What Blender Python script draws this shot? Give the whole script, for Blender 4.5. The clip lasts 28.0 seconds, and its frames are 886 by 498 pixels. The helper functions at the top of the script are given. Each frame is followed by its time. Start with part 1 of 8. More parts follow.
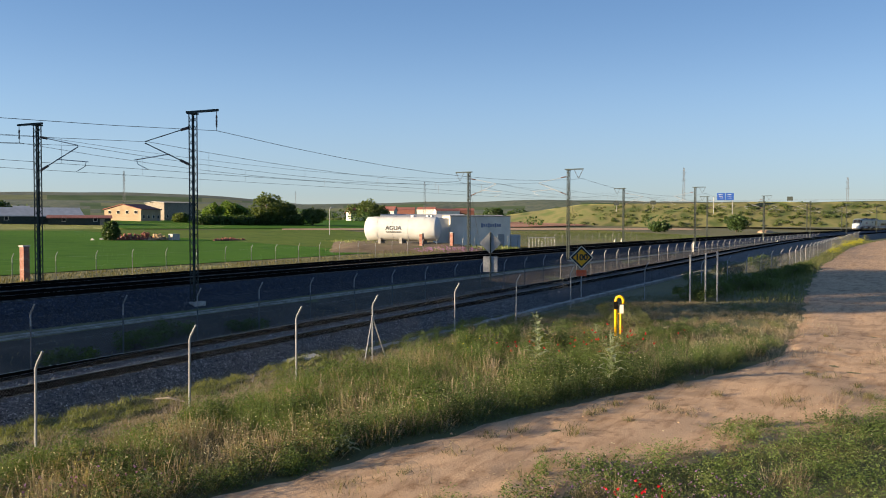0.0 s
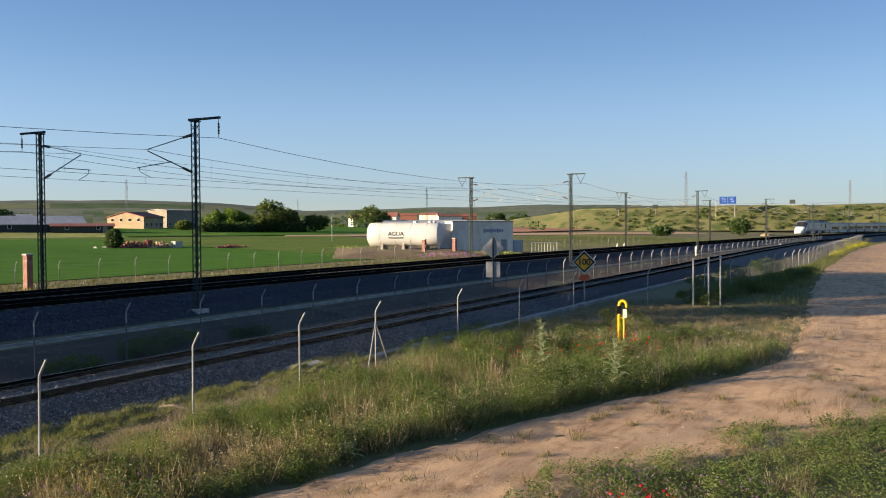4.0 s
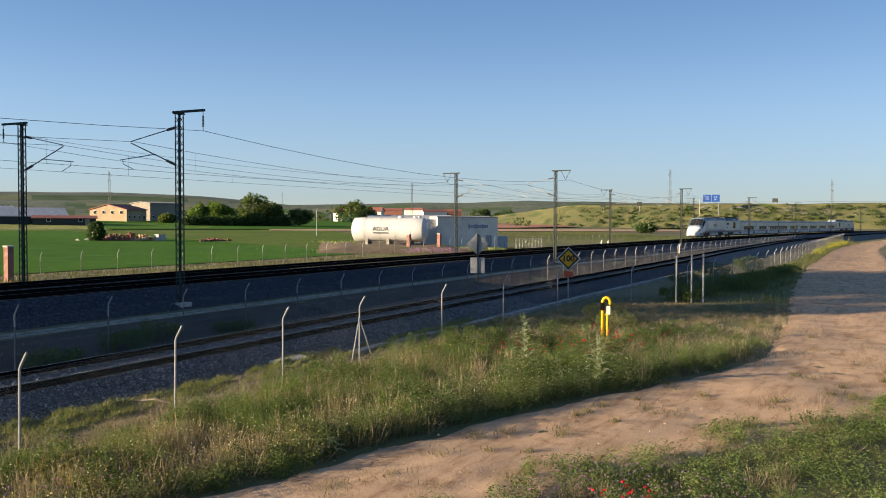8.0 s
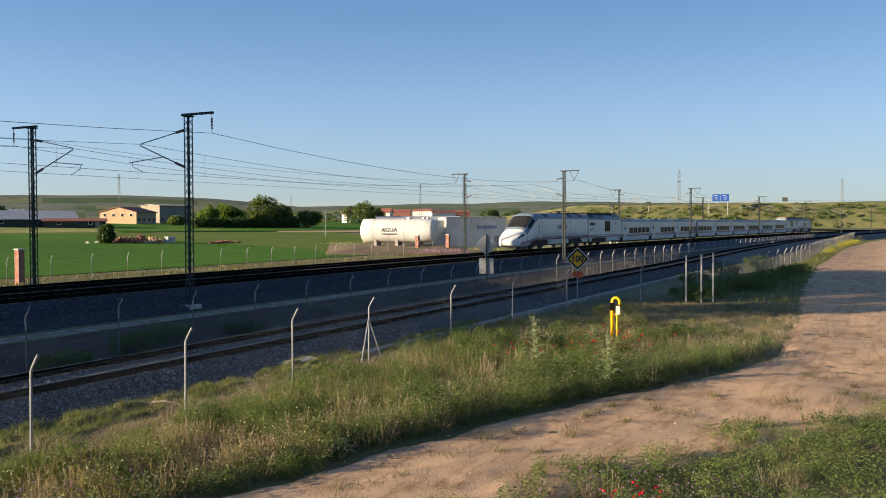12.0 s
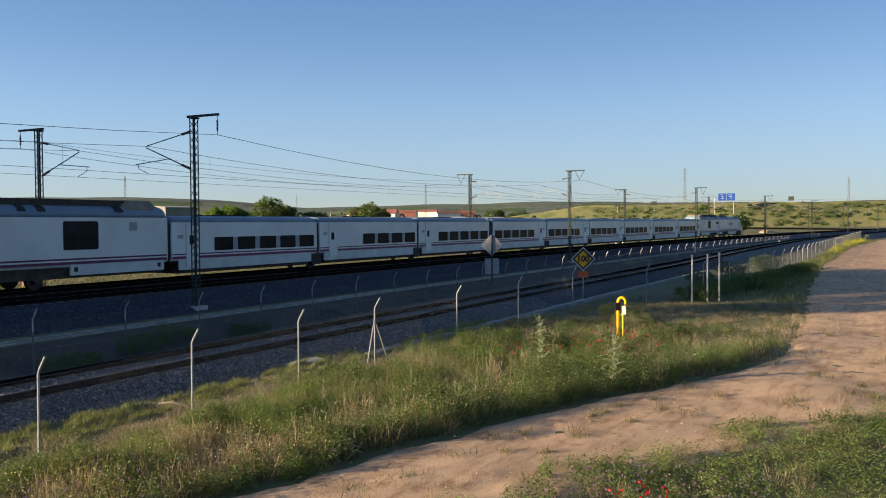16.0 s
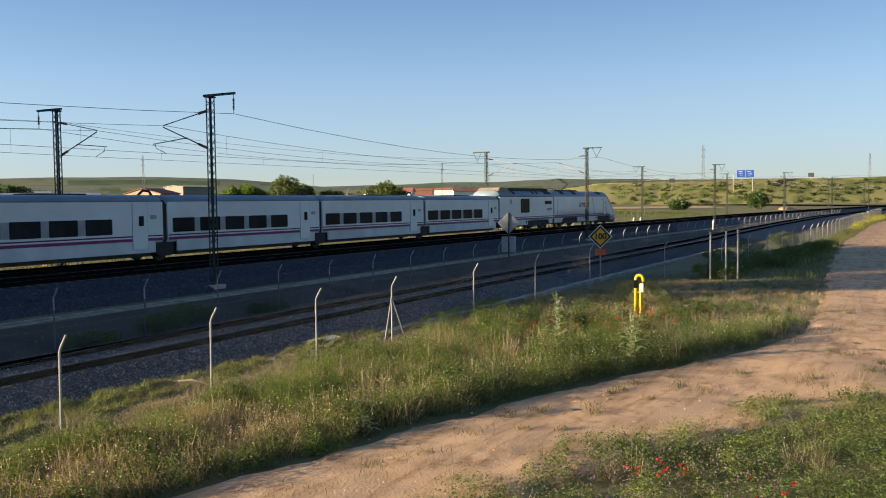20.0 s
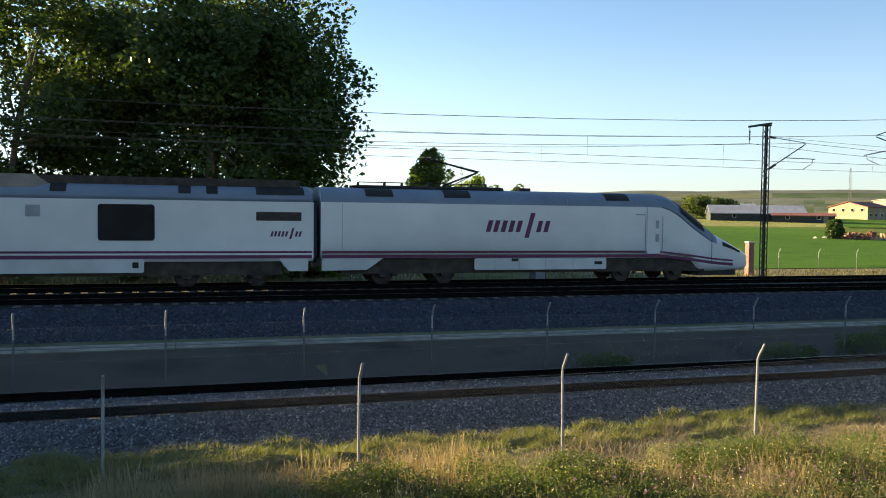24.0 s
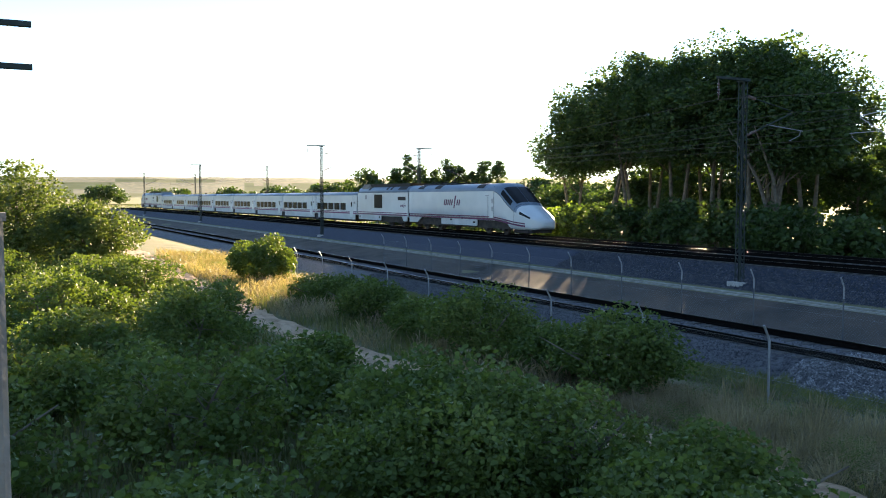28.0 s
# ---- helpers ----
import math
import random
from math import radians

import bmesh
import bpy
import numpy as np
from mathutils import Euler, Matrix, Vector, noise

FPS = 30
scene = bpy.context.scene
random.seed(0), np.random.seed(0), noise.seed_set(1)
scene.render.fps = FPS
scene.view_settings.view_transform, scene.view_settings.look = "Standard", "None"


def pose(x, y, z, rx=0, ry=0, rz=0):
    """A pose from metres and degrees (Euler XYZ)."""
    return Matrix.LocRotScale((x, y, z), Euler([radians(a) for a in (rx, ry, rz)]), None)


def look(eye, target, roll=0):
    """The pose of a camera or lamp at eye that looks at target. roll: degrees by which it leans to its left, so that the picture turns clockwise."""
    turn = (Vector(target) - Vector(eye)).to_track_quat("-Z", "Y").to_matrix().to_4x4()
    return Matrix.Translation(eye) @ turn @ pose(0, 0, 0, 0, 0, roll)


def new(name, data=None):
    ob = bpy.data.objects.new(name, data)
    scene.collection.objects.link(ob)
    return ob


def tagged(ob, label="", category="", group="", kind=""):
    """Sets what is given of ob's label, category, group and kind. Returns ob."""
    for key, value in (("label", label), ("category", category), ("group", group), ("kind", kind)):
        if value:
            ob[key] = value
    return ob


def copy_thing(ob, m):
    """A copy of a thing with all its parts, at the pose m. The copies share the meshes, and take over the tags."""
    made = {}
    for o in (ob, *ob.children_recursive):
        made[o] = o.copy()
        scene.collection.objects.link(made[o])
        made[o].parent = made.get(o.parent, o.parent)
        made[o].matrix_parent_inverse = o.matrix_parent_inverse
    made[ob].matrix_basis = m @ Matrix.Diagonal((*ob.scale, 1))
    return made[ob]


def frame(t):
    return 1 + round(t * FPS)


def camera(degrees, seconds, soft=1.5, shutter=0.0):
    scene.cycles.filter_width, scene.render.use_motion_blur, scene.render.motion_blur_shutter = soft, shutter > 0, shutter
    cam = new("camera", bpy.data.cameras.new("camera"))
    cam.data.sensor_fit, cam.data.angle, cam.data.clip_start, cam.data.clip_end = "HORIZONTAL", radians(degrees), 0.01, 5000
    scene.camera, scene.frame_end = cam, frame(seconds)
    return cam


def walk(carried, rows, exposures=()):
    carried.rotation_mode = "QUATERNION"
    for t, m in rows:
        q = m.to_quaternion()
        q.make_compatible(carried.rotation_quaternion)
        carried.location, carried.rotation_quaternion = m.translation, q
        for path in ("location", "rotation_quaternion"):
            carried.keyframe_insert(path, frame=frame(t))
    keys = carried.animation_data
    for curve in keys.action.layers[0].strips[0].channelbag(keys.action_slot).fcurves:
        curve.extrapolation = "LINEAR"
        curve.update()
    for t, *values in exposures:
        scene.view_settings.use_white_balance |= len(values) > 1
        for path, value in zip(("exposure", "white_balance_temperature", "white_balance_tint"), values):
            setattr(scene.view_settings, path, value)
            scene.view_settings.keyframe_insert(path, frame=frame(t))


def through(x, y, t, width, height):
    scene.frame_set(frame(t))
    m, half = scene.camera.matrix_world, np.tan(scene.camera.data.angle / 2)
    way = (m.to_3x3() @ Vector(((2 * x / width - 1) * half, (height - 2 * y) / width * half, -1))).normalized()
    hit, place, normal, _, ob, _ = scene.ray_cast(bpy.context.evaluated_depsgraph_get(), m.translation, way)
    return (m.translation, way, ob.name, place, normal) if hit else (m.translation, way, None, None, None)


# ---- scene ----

# camera: it stands on a low bank beside the line and turns to follow the train
cam = camera(54.248, 28.0, soft=1.0)
EYE = 2.9
PATH = [
    (0.0, -62.571, -1.847, 0.070, 0.012, 0.003, 0.006),
    (0.5, -63.085, -1.848, 0.100, 0.016, 0.006, 0.002),
    (1.0, -63.132, -1.904, -0.006, 0.020, 0.006, 0.010),
    (1.5, -63.152, -1.810, -0.097, 0.018, 0.008, 0.004),
    (2.0, -63.178, -1.643, -0.083, 0.004, 0.004, -0.000),
    (2.5, -63.119, -1.670, -0.172, 0.011, 0.007, -0.001),
    (3.0, -62.707, -1.623, -0.229, 0.008, 0.004, 0.001),
    (3.5, -62.397, -1.483, -0.338, 0.009, 0.005, 0.003),
    (5.5, -62.721, -1.437, -0.033, 0.013, -0.003, 0.013),
    (6.0, -63.288, -1.520, 0.063, 0.011, 0.001, 0.005),
    (6.5, -63.525, -1.664, 0.068, 0.011, -0.000, 0.007),
    (7.0, -63.531, -1.682, 0.140, 0.029, 0.016, 0.003),
    (7.5, -63.520, -1.725, 0.111, 0.014, 0.001, 0.007),
    (8.0, -63.420, -1.782, 0.189, 0.014, 0.007, 0.007),
    (8.5, -63.284, -1.819, 0.152, 0.030, 0.020, 0.002),
    (9.0, -63.141, -1.832, -0.014, 0.027, 0.014, 0.001),
    (9.5, -63.141, -1.838, -0.015, 0.033, 0.023, 0.006),
    (10.0, -63.117, -1.753, 0.033, 0.024, 0.018, -0.003),
    (10.5, -63.132, -1.718, -0.015, 0.025, 0.022, 0.001),
    (11.0, -63.097, -1.668, -0.169, 0.017, 0.013, -0.001),
    (11.5, -62.962, -1.730, -0.235, 0.028, 0.020, 0.006),
    (12.0, -62.841, -1.721, -0.118, 0.022, 0.015, 0.003),
    (12.5, -62.786, -1.711, -0.072, 0.024, 0.015, 0.004),
    (14.5, -62.720, -1.632, -0.253, 0.027, 0.019, 0.003),
    (15.0, -62.658, -1.606, -0.344, 0.028, 0.020, -0.000),
    (15.5, -62.532, -1.654, -0.386, 0.022, 0.013, 0.006),
    (16.0, -62.476, -1.682, -0.359, 0.014, 0.011, 0.002),
    (16.5, -62.495, -1.712, -0.537, 0.017, 0.007, 0.006),
    (17.0, -62.430, -1.999, -0.459, 0.017, 0.006, 0.015),
    (17.5, -62.270, -2.291, -0.305, 0.013, 0.003, 0.005),
    (18.0, -62.158, -2.689, -0.343, 0.026, 0.012, 0.001),
    (18.5, -61.895, -2.971, -0.547, 0.023, 0.008, 0.004),
    (19.0, -61.582, -3.113, -0.692, 0.024, 0.015, 0.003),
    (19.5, -61.410, -3.096, -0.639, 0.027, 0.017, 0.001),
    (20.0, -61.364, -3.114, -0.607, 0.034, 0.025, -0.005),
    (20.5, -60.843, -3.137, -0.737, 0.036, 0.025, -0.001),
    (22.5, -38.983, -2.285, -0.478, 0.007, 0.051, -0.003),
    (23.0, -31.082, -2.264, 0.065, 0.008, 0.048, -0.003),
    (23.5, -25.772, -2.206, 0.546, -0.010, 0.048, -0.004),
    (24.0, -17.240, -2.305, 0.692, -0.028, 0.040, -0.006),
    (24.5, -6.626, -2.730, 0.879, -0.042, 0.047, -0.009),
    (25.0, 4.361, -3.025, 0.916, -0.070, 0.036, -0.009),
    (25.5, 16.863, -3.399, 0.834, -0.095, -0.030, 0.014),
    (26.0, 28.870, -3.488, 0.835, -0.097, -0.071, 0.019),
    (26.5, 38.709, -3.113, 0.482, -0.140, -0.115, -0.027),
    (27.0, 46.607, -3.148, 0.020, -0.117, -0.110, -0.030),
    (27.5, 54.731, -3.221, 0.368, -0.082, -0.171, -0.025),
    (28.0, 62.497, -3.435, -0.040, -0.074, -0.158, -0.035),
]
walk(cam, [(t, pose(x, y, EYE + z, 90 + pitch, 0, yaw) @ pose(0, 0, 0, 0, 0, roll)) for t, yaw, pitch, roll, x, y, z in PATH],
     exposures=[(0, 1.44, 7000, 8), (16, 1.44, 7000, 8), (20, 1.57, 7400, 8), (22.5, 1.75, 7700, 8), (24, 2.1, 8300, 6), (25, 2.8, 8500, 4), (26, 4.0, 9300, 4), (27, 3.5, 8500, 4), (28, 2.75, 7700, 6)])

# ---- light: low evening sun behind the trees ----
SUN_AZ, SUN_EL = 44.9, 10.6
world = bpy.data.worlds.new("sky")
scene.world = world
world.use_nodes = True
wn = world.node_tree.nodes
sky = wn.new("ShaderNodeTexSky")
sky.sky_type = "NISHITA"
sky.sun_disc = False
sky.sun_elevation, sky.sun_rotation = radians(SUN_EL), radians(-SUN_AZ)
sky.air_density, sky.dust_density, sky.ozone_density = 0.8, 0.05, 4.0
wn["Background"].inputs[1].default_value = 0.072
way = wn.new("ShaderNodeTexCoord")
height = wn.new("ShaderNodeSeparateXYZ")
world.node_tree.links.new(way.outputs["Generated"], height.inputs[0])
pale = wn.new("ShaderNodeHueSaturation")        # paler towards the hazy horizon
clear = wn.new("ShaderNodeMapRange")
clear.interpolation_type = "SMOOTHSTEP"
clear.inputs[1].default_value, clear.inputs[2].default_value, clear.inputs[3].default_value, clear.inputs[4].default_value = 0.0, 0.28, 0.70, 0.92
world.node_tree.links.new(height.outputs["Z"], clear.inputs[0])
world.node_tree.links.new(clear.outputs[0], pale.inputs["Saturation"])
cool = wn.new("ShaderNodeMix")
cool.data_type, cool.blend_type = "RGBA", "MULTIPLY"
cool.inputs[0].default_value = 1.0
band = wn.new("ShaderNodeMapRange")              # greyer, dimmer haze low over the land
band.interpolation_type = "SMOOTHSTEP"
band.inputs[1].default_value, band.inputs[2].default_value = 0.0, 0.16
tint = wn.new("ShaderNodeMix")
tint.data_type = "RGBA"
tint.inputs[6].default_value, tint.inputs[7].default_value = (0.86, 0.84, 0.93, 1), (0.97, 1.02, 1.09, 1)
world.node_tree.links.new(height.outputs["Z"], band.inputs[0])
world.node_tree.links.new(band.outputs[0], tint.inputs[0])
world.node_tree.links.new(tint.outputs[2], cool.inputs[7])
world.node_tree.links.new(sky.outputs[0], pale.inputs["Color"])
world.node_tree.links.new(pale.outputs[0], cool.inputs[6])
# the sky opposite the sun is a little dimmer, in evening haze
facing_away = wn.new("ShaderNodeVectorMath")
facing_away.operation = "DOT_PRODUCT"
facing_away.inputs[1].default_value = (math.sin(radians(SUN_AZ)), -math.cos(radians(SUN_AZ)), -0.25)
dim = wn.new("ShaderNodeMapRange")
dim.interpolation_type = "SMOOTHSTEP"
dim.inputs[1].default_value, dim.inputs[2].default_value, dim.inputs[3].default_value, dim.inputs[4].default_value = -0.1, 0.95, 1.01, 0.70
world.node_tree.links.new(way.outputs["Generated"], facing_away.inputs[0])
world.node_tree.links.new(facing_away.outputs["Value"], dim.inputs[0])
haze = wn.new("ShaderNodeMix")
haze.data_type, haze.blend_type = "RGBA", "MULTIPLY"
haze.inputs[0].default_value = 1.0
world.node_tree.links.new(cool.outputs[2], haze.inputs[6])
world.node_tree.links.new(dim.outputs[0], haze.inputs[7])
world.node_tree.links.new(haze.outputs[2], wn["Background"].inputs[0])
sun_data = bpy.data.lights.new("sun", "SUN")
sun_data.energy, sun_data.angle, sun_data.color = 5.0, radians(0.53), (1.0, 0.80, 0.58)
sun = new("sun", sun_data)
_s = Vector((-math.sin(radians(SUN_AZ)) * math.cos(radians(SUN_EL)), math.cos(radians(SUN_AZ)) * math.cos(radians(SUN_EL)), math.sin(radians(SUN_EL))))
sun.matrix_world = look(_s * 200, (0, 0, 0))

# ---- materials ----
def nodes_of(name):
    m = bpy.data.materials.new(name)
    m.use_nodes = True
    return m, m.node_tree.nodes, m.node_tree.links, m.node_tree.nodes["Principled BSDF"]


def noise_ramp(n, l, vec, scale, stops, detail=5.0):
    t = n.new("ShaderNodeTexNoise")
    t.inputs["Scale"].default_value, t.inputs["Detail"].default_value = scale, detail
    l.new(vec, t.inputs["Vector"])
    r = n.new("ShaderNodeValToRGB")
    r.color_ramp.elements[0].position, r.color_ramp.elements[1].position = 0.32, 0.68
    for e, c in zip(r.color_ramp.elements, (stops[0], stops[-1])):
        e.color = (*c, 1)
    for k, c in enumerate(stops[1:-1]):
        r.color_ramp.elements.new(0.32 + 0.36 * (k + 1) / (len(stops) - 1)).color = (*c, 1)
    l.new(t.outputs[0], r.inputs[0])
    return t, r


def mix(n, l, kind, fac, a, b):
    m = n.new("ShaderNodeMix")
    m.data_type, m.blend_type = "RGBA", kind
    if isinstance(fac, float):
        m.inputs[0].default_value = fac
    else:
        l.new(fac, m.inputs[0])
    for v, s in ((a, m.inputs[6]), (b, m.inputs[7])):
        if isinstance(v, tuple):
            s.default_value = (*v, 1)
        else:
            l.new(v, s)
    return m.outputs[2]


def surf(name, stops, scale=3.0, rough=0.8, metal=0.0, bump=0.15, bscale=None, big=None, vary=0.0, island=False, spec=0.3, coat=0.0):
    """Two scales of noise in the colour, a fine bump, and a change from piece to piece."""
    m, n, l, p = nodes_of(name)
    tc = n.new("ShaderNodeTexCoord").outputs["Object"]
    _, r = noise_ramp(n, l, tc, scale, stops)
    col = r.outputs[0]
    g = n.new("ShaderNodeTexNoise")
    g.inputs["Scale"].default_value, g.inputs["Detail"].default_value = big or scale * 0.13, 3.0
    l.new(tc, g.inputs["Vector"])
    gr = n.new("ShaderNodeMapRange")
    gr.inputs[3].default_value, gr.inputs[4].default_value = 0.72, 1.22
    l.new(g.outputs[0], gr.inputs[0])
    col = mix(n, l, "MULTIPLY", 1.0, col, gr.outputs[0])
    if vary:
        src = n.new("ShaderNodeNewGeometry").outputs["Random Per Island"] if island else n.new("ShaderNodeObjectInfo").outputs["Random"]
        vr = n.new("ShaderNodeMapRange")
        vr.inputs[3].default_value, vr.inputs[4].default_value = 1 - vary, 1 + vary
        l.new(src, vr.inputs[0])
        col = mix(n, l, "MULTIPLY", 1.0, col, vr.outputs[0])
    l.new(col, p.inputs["Base Color"])
    p.inputs["Roughness"].default_value, p.inputs["Metallic"].default_value = rough, metal
    p.inputs["Specular IOR Level"].default_value, p.inputs["Coat Weight"].default_value = spec, coat
    rr = n.new("ShaderNodeMapRange")
    rr.inputs[3].default_value, rr.inputs[4].default_value = max(0.03, rough - 0.12), min(1, rough + 0.12)
    l.new(g.outputs[0], rr.inputs[0])
    l.new(rr.outputs[0], p.inputs["Roughness"])
    if bump:
        b = n.new("ShaderNodeTexNoise")
        b.inputs["Scale"].default_value, b.inputs["Detail"].default_value = bscale or scale * 4, 6.0
        l.new(tc, b.inputs["Vector"])
        bp = n.new("ShaderNodeBump")
        bp.inputs["Strength"].default_value, bp.inputs["Distance"].default_value = bump, 0.05
        l.new(b.outputs[0], bp.inputs["Height"])
        l.new(bp.outputs[0], p.inputs["Normal"])
    return m


def leafy(name, stops, through=0.35, rough=0.6, patch=0.25):
    """Leaves and blades: a colour for every leaf, patches over metres, and light that shines through."""
    m, n, l, p = nodes_of(name)
    geo_n = n.new("ShaderNodeNewGeometry")
    r = n.new("ShaderNodeValToRGB")
    els = r.color_ramp.elements
    els[0].color, els[1].color = (*stops[0], 1), (*stops[-1], 1)
    for k, c in enumerate(stops[1:-1]):
        els.new((k + 1) / (len(stops) - 1)).color = (*c, 1)
    t = n.new("ShaderNodeTexNoise")
    t.inputs["Scale"].default_value = patch
    l.new(geo_n.outputs["Position"], t.inputs["Vector"])
    a = n.new("ShaderNodeMath")
    a.operation = "MULTIPLY_ADD"
    l.new(geo_n.outputs["Random Per Island"], a.inputs[0])
    a.inputs[1].default_value = 0.45
    s = n.new("ShaderNodeMapRange")
    s.inputs[1].default_value, s.inputs[2].default_value, s.inputs[3].default_value, s.inputs[4].default_value = 0.3, 0.7, 0.0, 0.55
    l.new(t.outputs[0], s.inputs[0])
    l.new(s.outputs[0], a.inputs[2])
    l.new(a.outputs[0], r.inputs[0])
    l.new(r.outputs[0], p.inputs["Base Color"])
    p.inputs["Roughness"].default_value, p.inputs["Specular IOR Level"].default_value = rough, 0.25
    tr = n.new("ShaderNodeBsdfTranslucent")
    warm = mix(n, l, "MULTIPLY", 1.0, r.outputs[0], (1.5, 1.5, 0.6))
    l.new(warm, tr.inputs[0])
    ms = n.new("ShaderNodeMixShader")
    ms.inputs[0].default_value = through
    l.new(p.outputs[0], ms.inputs[1])
    l.new(tr.outputs[0], ms.inputs[2])
    l.new(ms.outputs[0], n["Material Output"].inputs[0])
    return m


